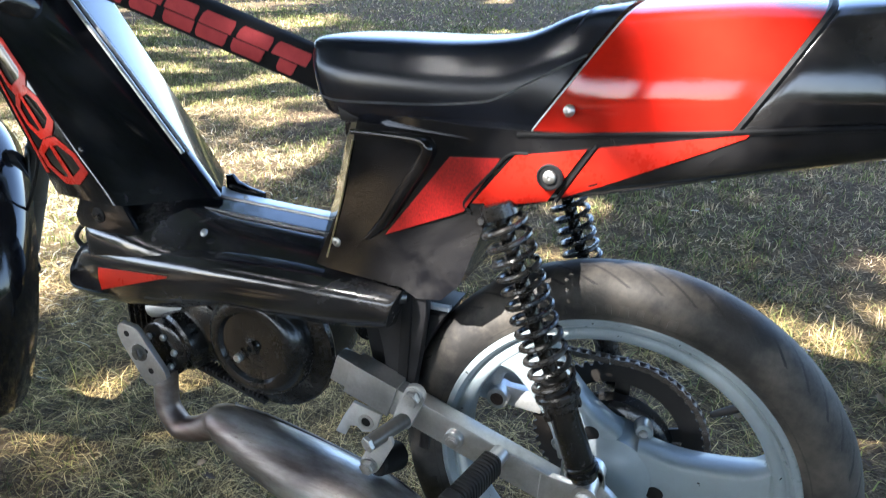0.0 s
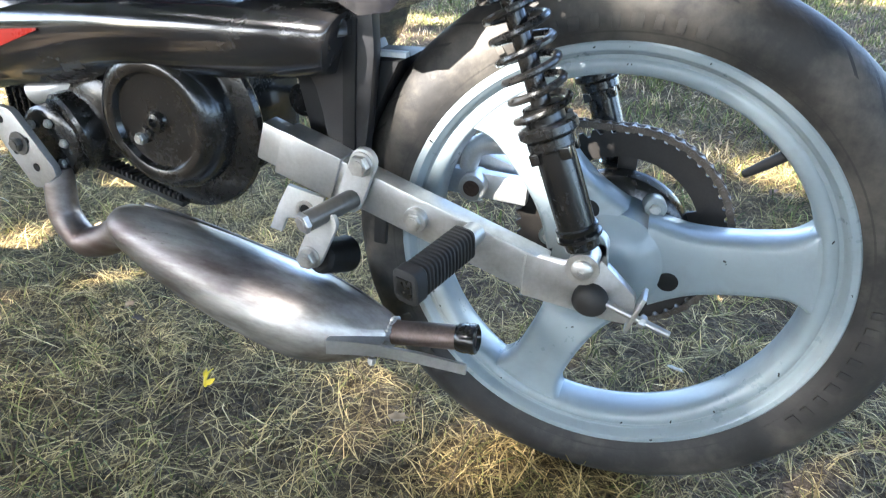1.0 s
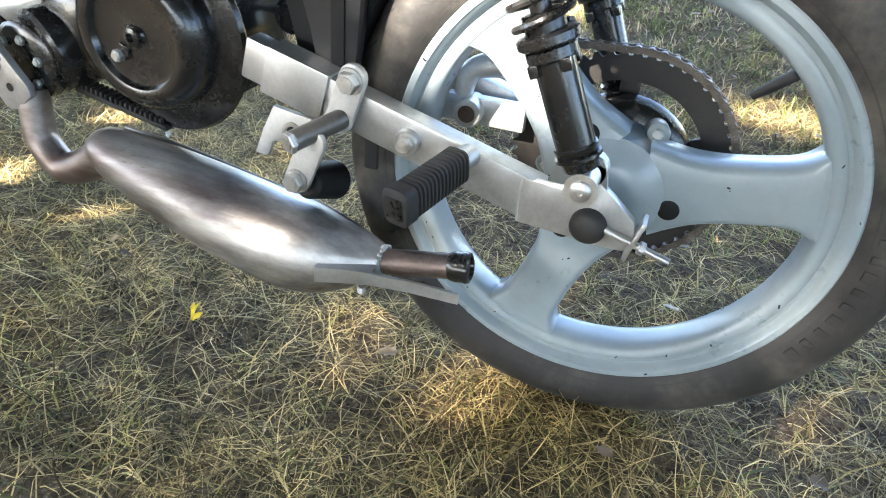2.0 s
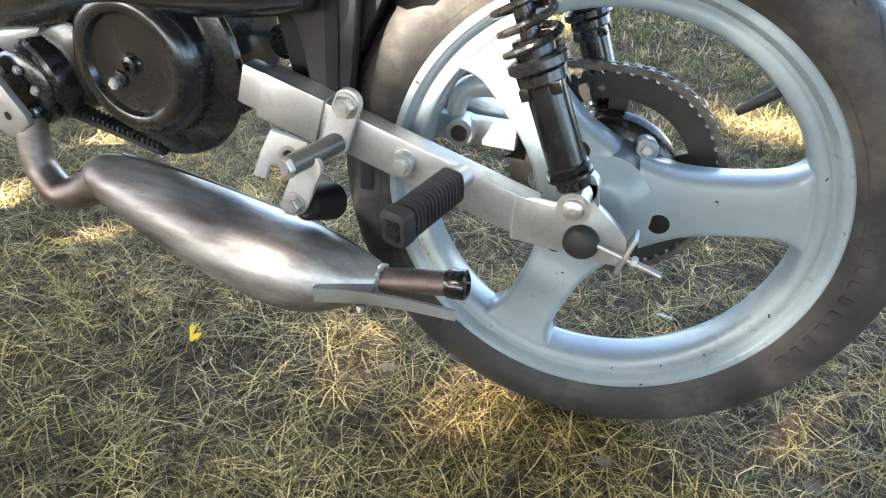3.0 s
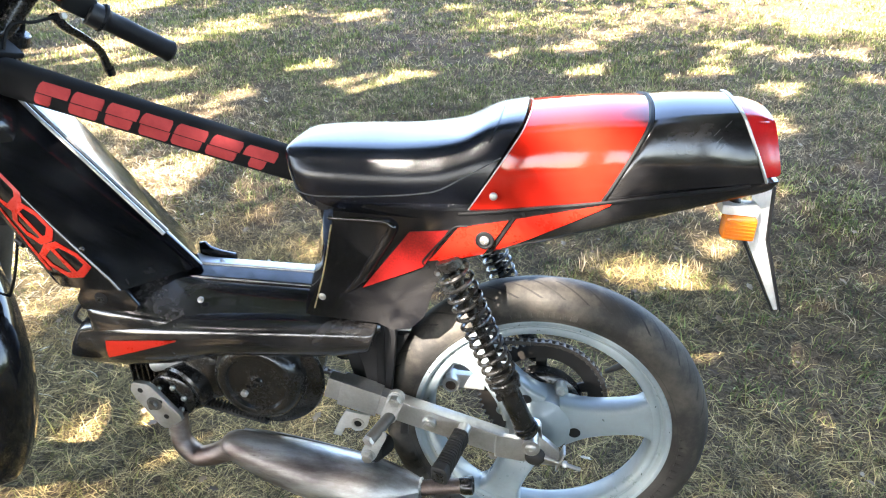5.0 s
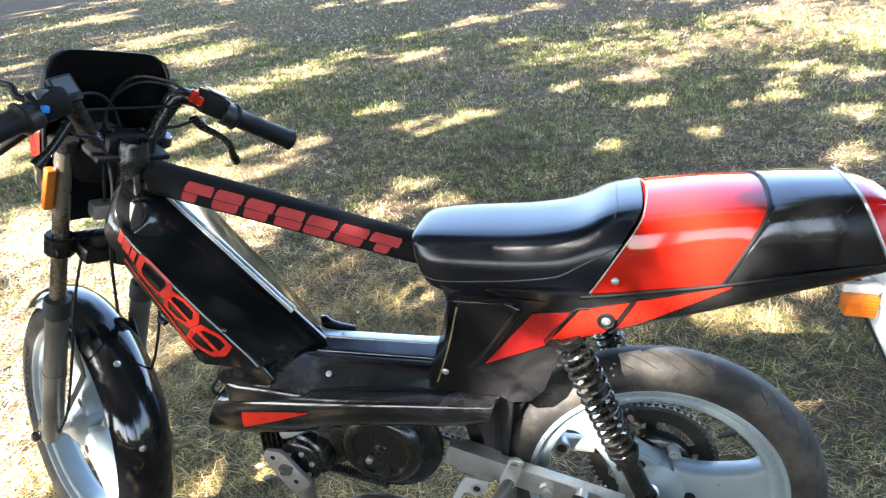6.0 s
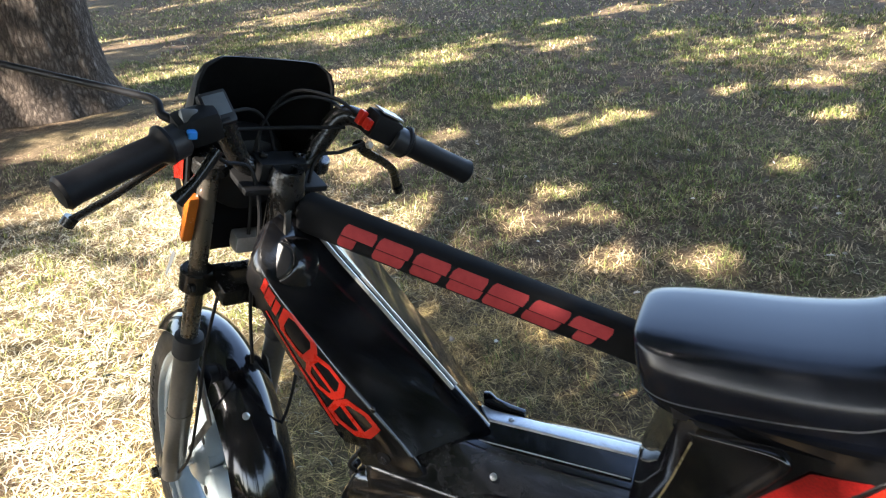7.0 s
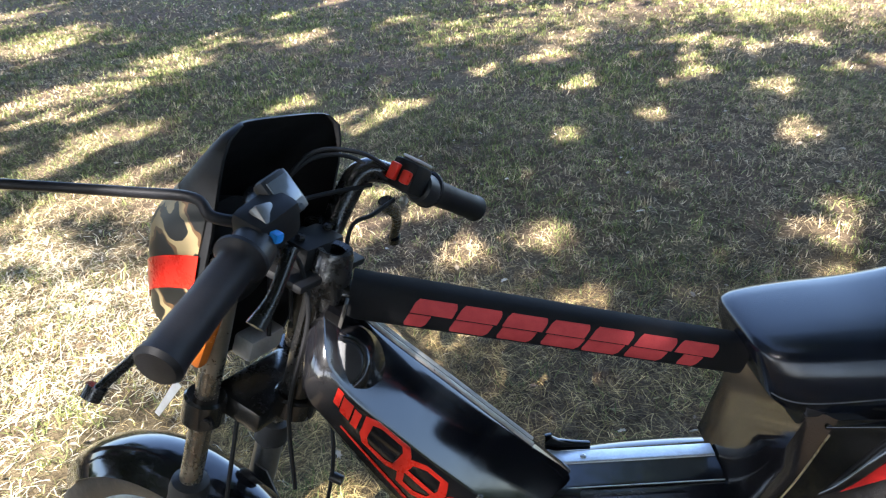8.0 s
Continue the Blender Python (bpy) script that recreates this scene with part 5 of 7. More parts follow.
part("bolt_eye", lathe(BM(), [(0.011, 0.0), (0.011, 0.002), (0.0072, 0.002), (0.0072, 0.0)], Matrix.Translation((-0.298, -0.054, 0.294)) @ ACROSS, seg=24, closed=True), ZINC, br)
part("lever_arm", bar(BM(), (-0.222, 0.332), (-0.224, 0.262), -0.033, -0.026, 0.014, 0.002), RUBBER, moped, "curved black stand lever")

# ---- foot peg ----
a, b = Vector((-0.116, -0.056, 0.308)), Vector((-0.143, -0.154, 0.297))
peg = part("foot_peg", cyl(BM(), a + Vector((0, 0.006, 0.0)), a.lerp(b, 0.14), 0.011, seg=18), ALU, moped, "folding foot peg")
part("peg_boss", cyl(BM(), (-0.176, -0.049, 0.309), (-0.176, -0.058, 0.309), 0.0125, seg=20, bevel=0.001), ALU, peg)
m = Matrix.Translation(a) @ turn_to(b - a)
L = (b - a).length
def slab(h, w, t, n=24):
    return [(math.copysign(abs(math.cos(q)) ** 0.5, math.cos(q)) * w / 2, math.copysign(abs(math.sin(q)) ** 0.5, math.sin(q)) * t / 2, h) for q in (2 * math.pi * j / n for j in range(n))]


rings = [slab(L * 0.12, 0.019, 0.025)]
for k in range(14):
    h = L * (0.14 + 0.05 * k)
    rings += [slab(h, 0.0215, 0.028), slab(h + L * 0.008, 0.0255, 0.032), slab(h + L * 0.028, 0.0255, 0.032), slab(h + L * 0.036, 0.0215, 0.028)]
rings += [slab(L * 0.86, 0.027, 0.034), slab(L * 0.985, 0.027, 0.034), slab(L, 0.024, 0.030)]
bm = loft(BM(), rings)
part("peg_rubber", place(bm, m), RUBBER, peg, "ribbed black rubber sleeve")
bm = box(BM(), (0, 0, L * 1.003), (0.016, 0.019, 0.002), 0.0008)
part("end_badge", place(bm, m), BLACK_METAL, peg)
bm = box(BM(), (0.004, 0, L * 1.006), (0.004, 0.012, 0.001))
box(bm, (-0.004, 0, L * 1.006), (0.004, 0.012, 0.001))
part("badge_mark", place(bm, m), PALE_ALU, peg)
part("bolt", hex_bolt(BM(), (-0.176, -0.058, 0.309), (0, -1, 0), 0.009, 0.004), ZINC, peg)

# ---- things behind the wheel ----
bm = bar(BM(), (-0.205, 0.300), (-0.098, 0.299), MID + 0.050, MID + 0.064, 0.030, 0.002)
cyl(bm, (-0.158, MID + 0.035, 0.300), (-0.158, MID + 0.066, 0.300), 0.0155, seg=24, bevel=0.001)
carrier = part("chain_guide", bm, PALE_ALU, moped, "cast aluminium bracket with a tube end")
part("guide_hole", cyl(BM(), (-0.158, MID + 0.0345, 0.300), (-0.158, MID + 0.034, 0.300), 0.0095, seg=20), RUSTY, carrier)
part("guide_arm", tube(BM(), [(-0.170, MID + 0.055, 0.315), (-0.160, MID + 0.055, 0.343), (-0.128, MID + 0.055, 0.352), (-0.100, MID + 0.055, 0.347)], [0.010, 0.012, 0.013, 0.010], seg=12), PALE_ALU, carrier)
bm = prism(BM(), [(-0.345, 0.470), (-0.272, 0.458), (-0.264, 0.4430), (-0.217, 0.4460), (-0.236, 0.405), (-0.262, 0.352), (-0.285, 0.305), (-0.312, 0.300), (-0.318, 0.36)], MID - 0.034, MID + 0.045, bevel=0.004)
guard = part("inner_mudguard", bm, DARK_PLASTIC, moped, "black plastic inner mudguard")
part("guard_edge", bar(BM(), (-0.266, 0.4465), (-0.216, 0.4490), MID - 0.022, MID - 0.012, 0.0055, 0.001), WHITE, guard, "pale edge of the guard")
bm = prism(BM(), [(-0.345, 0.500), (-0.236, 0.492), (-0.234, 0.455), (-0.240, 0.390), (-0.247, 0.335), (-0.283, 0.335), (-0.286, 0.362), (-0.291, 0.390), (-0.298, 0.415), (-0.310, 0.436), (-0.325, 0.446), (-0.345, 0.450)], -0.024, -0.008, bevel=0.002)
part("guard_side", bm, BLACK_PLASTIC, guard, "curved black plastic side of the guard")
part("guard_rib", bar(BM(), (-0.258, 0.485), (-0.262, 0.345), -0.0262, -0.020, 0.014, 0.001), DARK_PLASTIC, guard)
part("cross_tube", cyl(BM(), (-0.34, 0.02, 0.385), (-0.34, MID + 0.09, 0.385), 0.018, seg=20), BLACK_METAL, moped)

# ---- body panels ----
# seat: a flat top, a shallow hollow below its shoulder and a rounded flank
SEAT_SECTION = [(0.0, 0.93), (0.10, 0.965), (0.25, 0.99), (0.42, 1.0), (0.56, 0.99), (0.66, 0.965), (0.74, 0.93), (0.81, 0.905), (0.88, 0.87), (0.94, 0.80), (0.975, 0.68), (0.992, 0.48), (1.0, 0.2)]


def seat_ring(xb, xt, zb, zt, wb, wt):
    one = [(xb + (xt - xb) * h, -(wb + (wt - wb) * h) * f, zb + (zt - zb) * h) for h, f in SEAT_SECTION]
    return [(x, MID + y, z) for x, y, z in one] + [(x, MID - y, z) for x, y, z in reversed(one)]


SEAT = [(-0.371, -0.383, 0.722, 0.746, 0.030, 0.022), (-0.370, -0.387, 0.706, 0.760, 0.066, 0.056), (-0.356, -0.379, 0.695, 0.7675, 0.085, 0.078), (-0.328, -0.348, 0.688, 0.7715, 0.095, 0.090),
        (-0.28, -0.29, 0.688, 0.7745, 0.100, 0.097), (-0.22, -0.21, 0.6905, 0.778, 0.104, 0.100), (-0.17, -0.14, 0.695, 0.789, 0.108, 0.101), (-0.140, -0.090, 0.698, 0.8125, 0.110, 0.099), (-0.1185, -0.044, 0.7005, 0.8235, 0.112, 0.096)]
seat_rows = smooth_path(SEAT, 4)
seat = part("seat", loft(BM(), [seat_ring(*r) for r in seat_rows]), VINYL, moped, "black vinyl saddle with a raised back", angle=50)
# stitching along both flanks and over the back of the pad
for side in (-1, 1):
    pts = []
    for r, h in zip(seat_rows[6:], np.interp(np.arange(len(seat_rows) - 6), [0, 18, 22, 26], [0.16, 0.34, 0.46, 0.62])):
        f = float(np.interp(h, [q[0] for q in SEAT_SECTION], [q[1] for q in SEAT_SECTION]))
        pts.append((r[0] + (r[1] - r[0]) * h, MID + side * (r[4] + (r[5] - r[4]) * h) * f, r[2] + (r[3] - r[2]) * h))
    part("seam", tube(BM(), pts, 0.0010, seg=6, steps=2), SCRATCH, seat, "pale stitched seam")
part("seam", tube(BM(), seat_ring(*seat_rows[-4])[7:-7], 0.0012, seg=6, steps=2), VINYL, seat, "raised seam across the pad")
part("seat_base", prism(BM(), [(-0.335, 0.700), (-0.33, 0.684), (-0.12, 0.690), (-0.115, 0.702)], MID - 0.092, MID + 0.092, bevel=0.004), BLACK_PLASTIC, seat)

# red cowl, black tail
COWL_SECTION = [(0.0, 0.955), (0.12, 0.985), (0.30, 1.0), (0.50, 1.0), (0.72, 0.975), (0.83, 0.945), (0.885, 0.89), (0.915, 0.80), (0.955, 0.56), (0.985, 0.30), (0.995, 0.12)]


def cowl_ring(xb, xt, zb, zt, wb, wt):
    """A leaning ring with a near-upright side, a shoulder and a flat top."""
    one = [(xb + (xt - xb) * h, -(wb + (wt - wb) * h) * f, zb + (zt - zb) * h) for h, f in COWL_SECTION]
    return [(x, MID + y, z) for x, y, z in one] + [(x, MID - y, z) for x, y, z in reversed(one)]


rows = [(-0.1145, -0.036, 0.7010, 0.8250, 0.1135, 0.096), (-0.07, 0.005, 0.7075, 0.8300, 0.1135, 0.095), (0.0, 0.06, 0.7180, 0.8355, 0.112, 0.093), (0.060, 0.116, 0.7265, 0.8375, 0.110, 0.092)]
red = part("tail_cowl", loft(BM(), [cowl_ring(*r) for r in smooth_path(rows, 4)]), RED, moped, "glossy red tail cowl", angle=50)
rows = [(0.063, 0.1185, 0.7275, 0.8365, 0.1060, 0.0885), (0.071, 0.126, 0.7290, 0.8395, 0.1085, 0.090), (0.12, 0.155, 0.7360, 0.8430, 0.105, 0.086), (0.19, 0.190, 0.7450, 0.8445, 0.098, 0.081), (0.258, 0.216, 0.7540, 0.8450, 0.091, 0.074)]
tail = part("rear_cowl", loft(BM(), [cowl_ring(*r) for r in smooth_path(rows, 4)]), BLACK, moped, "black rear cowl with scuffs", angle=50)
bm = BM()
for k in range(4):
    x, z = 0.186 + 0.004 * k, 0.815 + 0.0035 * k - 0.012 * (k % 3)
    y = MID - 0.0915 + 0.17 * max(0, z - 0.80)
    tube(bm, [(x, y - 0.003, z), (x + 0.006, y - 0.0025, z + 0.008)], 0.0003, seg=5, steps=1)
part("scratch", bm, SCRATCH, tail, "pale scratches")
part("edge_trim", tube(BM(), cowl_ring(0.2595, 0.2175, 0.7560, 0.8455, 0.0905, 0.0738), 0.0020, seg=6, steps=2), TRIM, tail, "pale worn edge")
rows = [(0.2600, 0.2190, 0.760, 0.8405, 0.083, 0.066), (0.2740, 0.2420, 0.762, 0.8395, 0.080, 0.064), (0.2780, 0.2620, 0.765, 0.8330, 0.076, 0.060)]
lamp_body = part("tail_lamp", loft(BM(), [cowl_ring(*r) for r in smooth_path(rows, 3)]), LENS_RED, moped, "red rear lamp lens", angle=30)
for h in (0.785, 0.806, 0.826):
    x = 0.274 - (h - 0.762) * 0.42
    part("lens_rib", box(BM(), (x + 0.002, MID, h), (0.012, 0.150 - (h - 0.762) * 0.35, 0.0022), 0.0008), LENS_RED, lamp_body)

# joints round the red cowl
part("panel_gap", tube(BM(), cowl_ring(0.0615, 0.1175, 0.7268, 0.8372, 0.1080, 0.0902), 0.0036, seg=6, steps=2), DARK_PLASTIC, red)
part("edge_trim", tube(BM(), cowl_ring(-0.1155, -0.0370, 0.7010, 0.8248, 0.1135, 0.0960), 0.0009, seg=6, steps=2), TRIM, red, "thin pale edge")

# lower tail fairing
def belly(x, zb, zt, w, flat=0.55):
    """A ring of the long lower fairing: rounded underneath, flat on top."""
    ring = []
    for a, b in ((-1, 1), (-1.0, 0.6), (-0.97, 0.25), (-0.86, 0.05), (-flat, 0.0), (flat, 0.0), (0.86, 0.05), (0.97, 0.25), (1.0, 0.6), (1, 1)):
        ring.append((x, MID + a * w, zb + b * (zt - zb)))
    return ring


rows = [(-0.330, 0.655, 0.697, 0.082), (-0.26, 0.628, 0.700, 0.098), (-0.20, 0.605, 0.702, 0.108), (-0.15, 0.611, 0.7035, 0.1135), (-0.076, 0.638, 0.709, 0.1145), (0.0, 0.661, 0.7190, 0.1135), (0.07, 0.683, 0.7285, 0.110), (0.15, 0.706, 0.7405, 0.102), (0.22, 0.727, 0.7500, 0.094), (0.262, 0.740, 0.7560, 0.087), (0.276, 0.750, 0.7565, 0.078)]
low = part("side_fairing", loft(BM(), [belly(*r) for r in smooth_path(rows, 4)]), BLACK, moped, "black side fairing with red bands", angle=50)


def flank(x, z):
    """The y of the lower fairing's left side at (x, z), and a little proud of it."""
    pts = smooth_path(rows, 4)
    xs = [p[0] for p in pts]
    zb, zt, w = (float(np.interp(x, xs, [p[i] for p in pts])) for i in (1, 2, 3))
    b = np.clip((z - zb) / (zt - zb), 0, 1)
    a = float(np.interp(b, [0, 0.05, 0.25, 0.6, 1], [0.55, 0.86, 0.97, 1, 1]))
    return MID - a * w


def leg_y(x, z):
    return -0.056 - 0.016 * np.clip((z - 0.52) / 0.16, 0, 1) - 0.010 * np.clip((x + 0.34) / 0.15, 0, 1)


def skin(bm, quads, proud, n=8, ys=flank):
    """A thin film over the side: strips between pairs of (x, z) lines, lower and upper, resampled."""
    for low_line, high_line in quads:
        lo = [np.array(low_line[0]) + (np.array(low_line[1]) - low_line[0]) * k / n for k in range(n + 1)]
        hi = [np.array(high_line[0]) + (np.array(high_line[1]) - high_line[0]) * k / n for k in range(n + 1)]
        grid = [[bm.verts.new((*(p := a + (b - a) * j / 4),)[:1] + (ys(p[0], p[1]) - proud,) + (p[1],)) for j in range(5)] for a, b in zip(lo, hi)]
        for r, s in zip(grid, grid[1:]):
            for j in range(4):
                bm.faces.new((r[j], s[j], s[j + 1], r[j + 1]))
    return bm


def film(name, quads, mat, parent, label="", proud=0.0020, ys=flank):
    bm = skin(BM(), quads, proud, ys=ys)
    ext = bmesh.ops.extrude_face_region(bm, geom=bm.faces[:])
    bmesh.ops.translate(bm, verts=[v for v in ext["geom"] if isinstance(v, bmesh.types.BMVert)], vec=(0, 0.0008, 0))
    return part(name, bm, mat, parent, label)


film("red_band", [(((-0.172, 0.618), (-0.092, 0.637)), ((-0.125, 0.681), (-0.058, 0.6965)))], RED_DECAL, low, "red band")
film("red_band", [(((-0.079, 0.643), (0.070, 0.7235)), ((-0.048, 0.6995), (0.072, 0.7262)))], RED_DECAL, low, "red band tapering to a point")
part("band_joint", tube(BM(), [(x, min(flank(x, z), leg_y(x, z) if z < 0.64 else 1) - 0.001, z) for x, z in ((-0.112, 0.684), (-0.130, 0.681), (-0.145, 0.664), (-0.170, 0.632), (-0.176, 0.620), (-0.168, 0.613))], 0.0016, seg=6, steps=4), DARK_PLASTIC, low)
part("panel_gap", tube(BM(), [(x, MID - w, z) for x, z, w in ((-0.125, 0.7005, 0.1142), (-0.07, 0.7075, 0.1146), (0.0, 0.7178, 0.1134), (0.06, 0.7265, 0.1110), (0.15, 0.7400, 0.1030), (0.24, 0.7520, 0.0915))], 0.0026, seg=6, steps=4), DARK_PLASTIC, low)
part("panel_gap", tube(BM(), [(-0.083, flank(-0.083, 0.646) - 0.0005, 0.640), (-0.066, flank(-0.066, 0.67) - 0.0005, 0.672), (-0.050, flank(-0.05, 0.70) - 0.0005, 0.7005)], 0.0022, seg=6), DARK_PLASTIC, low)
bm = cross_screw(BM(), (-0.079, -0.0850, 0.729), (0, -1, 0.1), 0.0056)
part("screw", bm, ZINC, red, "bright cross-head screw")
part("bolt", cross_screw(BM(), (-0.089, -0.0880, 0.666), (0, -1, 0), 0.0066), ZINC, low, "bright round-head bolt")
part("bolt_cup", lathe(BM(), [(0.0128, -0.001), (0.0128, 0.0030), (0.0112, 0.0036), (0.0100, 0.0020), (0.0, 0.0020)], Matrix.Translation((-0.089, -0.0850, 0.666)) @ ACROSS, seg=24), DARK_PLASTIC, low)

# leg panel below the saddle
bm = BM()
out = [(-0.322, 0.690), (-0.345, 0.60), (-0.374, 0.512), (-0.368, 0.506), (-0.352, 0.503), (-0.300, 0.503), (-0.250, 0.503), (-0.230, 0.494), (-0.200, 0.500), (-0.178, 0.524), (-0.150, 0.610), (-0.175, 0.690)]
near = [bm.verts.new((x, leg_y(x, z), z)) for x, z in out]
far = [bm.verts.new((x, 2 * MID - leg_y(x, z), z)) for x, z in out]
fa, fb = bm.faces.new(near), bm.faces.new(far[::-1])
for i in range(len(out)):
    bm.faces.new((near[i], far[i], far[(i + 1) % len(out)], near[(i + 1) % len(out)]))
bmesh.ops.recalc_face_normals(bm, faces=bm.faces[:])
front = [e for e in fa.edges if {near.index(v) for v in e.verts} <= {0, 1, 2}]
bmesh.ops.bevel(bm, geom=front, offset=0.019, segments=1, affect="EDGES")
leg = part("leg_panel", bm, BLACK, moped, "glossy black panel under the saddle")
side_y = lambda x, z: min(flank(x, z) if z > 0.615 - 0.4 * (x + 0.15) else 1, leg_y(x, z))
film("speckled_band", [(((-0.270, 0.566), (-0.176, 0.613)), ((-0.193, 0.669), (-0.139, 0.676)))], DARK_RED, leg, "dark red speckled band", ys=side_y, proud=0.0016)
edge = [(-0.312, -0.074, 0.677), (-0.235, -0.084, 0.681), (-0.219, -0.085, 0.676), (-0.220, -0.083, 0.664), (-0.246, -0.078, 0.622), (-0.272, -0.071, 0.580), (-0.304, -0.061, 0.546)]
part("edge_line", tube(BM(), [(x, y + 0.004, z) for x, y, z in edge], [0.003, 0.0045, 0.0065, 0.0075, 0.0075, 0.0065, 0.003], seg=14, steps=6), BLACK, leg, "raised glossy edge")
# reflection of the sunlit grass along the edge, painted in gold
part("gold_reflection_line", tube(BM(), [(-0.308, -0.074, 0.668), (-0.328, -0.066, 0.590), (-0.352, -0.057, 0.518)], 0.0012, seg=8), GOLD, leg, "gold line painted for the reflection of sunlit grass")
part("screw", cross_screw(BM(), (-0.337, -0.0590, 0.541), (0, -1, 0), 0.0062), ZINC, leg, "bright cross-head screw")

# indicator and plate holder
ind = part("rear_indicator", box(BM(), (0.241, -0.040, 0.689), (0.040, 0.028, 0.031), 0.004, Matrix.Rotation(radians(3), 4, "Y")), ORANGE, moped, "amber rear indicator")
part("indicator_back", box(BM(), (0.245, -0.022, 0.691), (0.040, 0.014, 0.032), 0.004, Matrix.Rotation(radians(6), 4, "Y")), BLACK_PLASTIC, ind)
for k in range(6):
    part("lens_rib", box(BM(), (0.241, -0.0545, 0.6775 + 0.0046 * k), (0.037, 0.0022, 0.0016), 0.0006, Matrix.Rotation(radians(3), 4, "Y")), ORANGE, ind)
part("indicator_foot", box(BM(), (0.240, -0.030, 0.7115), (0.048, 0.030, 0.014), 0.004, Matrix.Rotation(radians(3), 4, "Y")), WHITE, ind, "pale silver lamp foot")
part("stalk", tube(BM(), [(0.236, -0.03, 0.712), (0.232, 0.0, 0.728)], 0.009, seg=12), BLACK_PLASTIC, ind)
bm = prism(BM(), [(0.258, 0.735), (0.282, 0.738), (0.288, 0.660), (0.326, 0.553), (0.320, 0.552), (0.266, 0.655)], MID - 0.045, MID - 0.041, bevel=0.0015)
flap = part("plate_holder", bm, WHITE, moped, "thin white and black plate holder")
part("holder_edge", prism(BM(), [(0.258, 0.700), (0.264, 0.655), (0.320, 0.551), (0.317, 0.551), (0.260, 0.654)], MID - 0.046, MID - 0.036, bevel=0.0015), BLACK_PLASTIC, flap)
part("holder_plate", prism(BM(), [(0.283, 0.738), (0.289, 0.660), (0.327, 0.553), (0.330, 0.553), (0.293, 0.661), (0.286, 0.738)], MID - 0.047, MID - 0.036, bevel=0.0008), BLACK_PLASTIC, flap)

# ---- lower pod over the engine ----
def pod_ring(x, zb, zt, w, lean=0.35):
    ring = []
    for k in range(28):
        a = 2 * math.pi * k / 28
        c, s = math.cos(a), math.sin(a)
        y = math.copysign(abs(c) ** 0.42, c)
        h = math.copysign(abs(s) ** 0.6, s)
        rake = 0.55 * min(1.0, max(0.0, (-0.73 - x) / 0.06))
        tail = 0.30 * min(1.0, max(0.0, (x + 0.34) / 0.05))
        ring.append((x + tail * h * (zt - zb) / 2 + rake * h * (zt - zb) / 2 - rake * 0.5 * abs(y) * 0.02, MID + y * w * (1 - 0.12 * max(0, -h)), (zb + zt) / 2 + h * (zt - zb) / 2))
    return ring


POD = [(-0.797, 0.353, 0.452, 0.084), (-0.790, 0.349, 0.458, 0.090), (-0.765, 0.349, 0.464, 0.096), (-0.71, 0.356, 0.473, 0.105), (-0.62, 0.372, 0.482, 0.110), (-0.52, 0.401, 0.490, 0.112), (-0.42, 0.409, 0.496, 0.109), (-0.33, 0.418, 0.497, 0.103), (-0.290, 0.424, 0.496, 0.099), (-0.268, 0.429, 0.494, 0.096), (-0.265, 0.433, 0.491, 0.091)]
pod = part("engine_cowl", loft(BM(), [pod_ring(*r) for r in smooth_path(POD, 5)]), BLACK_DUSTY, moped, "long glossy black cowl over the engine", angle=50)


def pod_y(x, z):
    pts = smooth_path(POD, 5)
    xs = [p[0] for p in pts]
    zb, zt, w = (float(np.interp(x, xs, [p[i] for p in pts])) for i in (1, 2, 3))
    h = np.clip((z - (zb + zt) / 2) / ((zt - zb) / 2), -0.98, 0.98)
    s = abs(h) ** (1 / 0.6)
    return MID - (math.sqrt(max(0, 1 - s * s)) ** 0.42) * w * (1 - 0.12 * max(0, -h))


film("red_flash", [(((-0.724, 0.392), (-0.665, 0.416)), ((-0.718, 0.430), (-0.665, 0.4385))), (((-0.665, 0.416), (-0.585, 0.4465)), ((-0.665, 0.4385), (-0.584, 0.4490)))], RED_DECAL, pod, "red wedge-shaped flash", ys=pod_y, proud=0.0016)
# the vent's dark inside is a disc laid on the nose
vent = part("vent_hole_disc", cyl(BM(), (-0.795, -0.012, 0.402), (-0.801, -0.013, 0.400), 0.024, seg=24), DARK_PLASTIC, pod, "dark disc painted as the shaded vent in the nose")
part("vent_bar", bar(BM(), (-0.804, 0.380), (-0.800, 0.424), -0.016, -0.010, 0.004, 0.001), BLACK_PLASTIC, vent)

# ---- centre beam and step plate ----
def beam_ring(x, zb, zt, w):
    half = [(-1.20, 0.0), (-1.19, 0.38), (-1.12, 0.47), (-1.02, 0.56), (-0.72, 0.80), (-0.48, 0.955), (-0.40, 0.99), (-0.30, 1.0)]
    pts = half + [(-a, b) for a, b in reversed(half)]
    return [(x, MID + a * w, zb + b * (zt - zb)) for a, b in pts]


rows_b = [(-0.752, 0.455, 0.518, 0.074), (-0.735, 0.44, 0.534, 0.082), (-0.66, 0.44, 0.536, 0.086), (-0.58, 0.44, 0.517, 0.082), (-0.48, 0.45, 0.515, 0.082), (-0.35, 0.46, 0.515, 0.080), (-0.29, 0.465, 0.508, 0.072), (-0.255, 0.470, 0.503, 0.055)]
beam = part("centre_beam", loft(BM(), [beam_ring(*r) for r in smooth_path(rows_b, 4)]), BLACK_DUSTY, moped, "dusty black centre beam", angle=50)
part("screw", cross_screw(BM(), (-0.553, -0.040, 0.5035), (0, -0.75, 0.65), 0.0055), ZINC, beam, "small zinc screw")
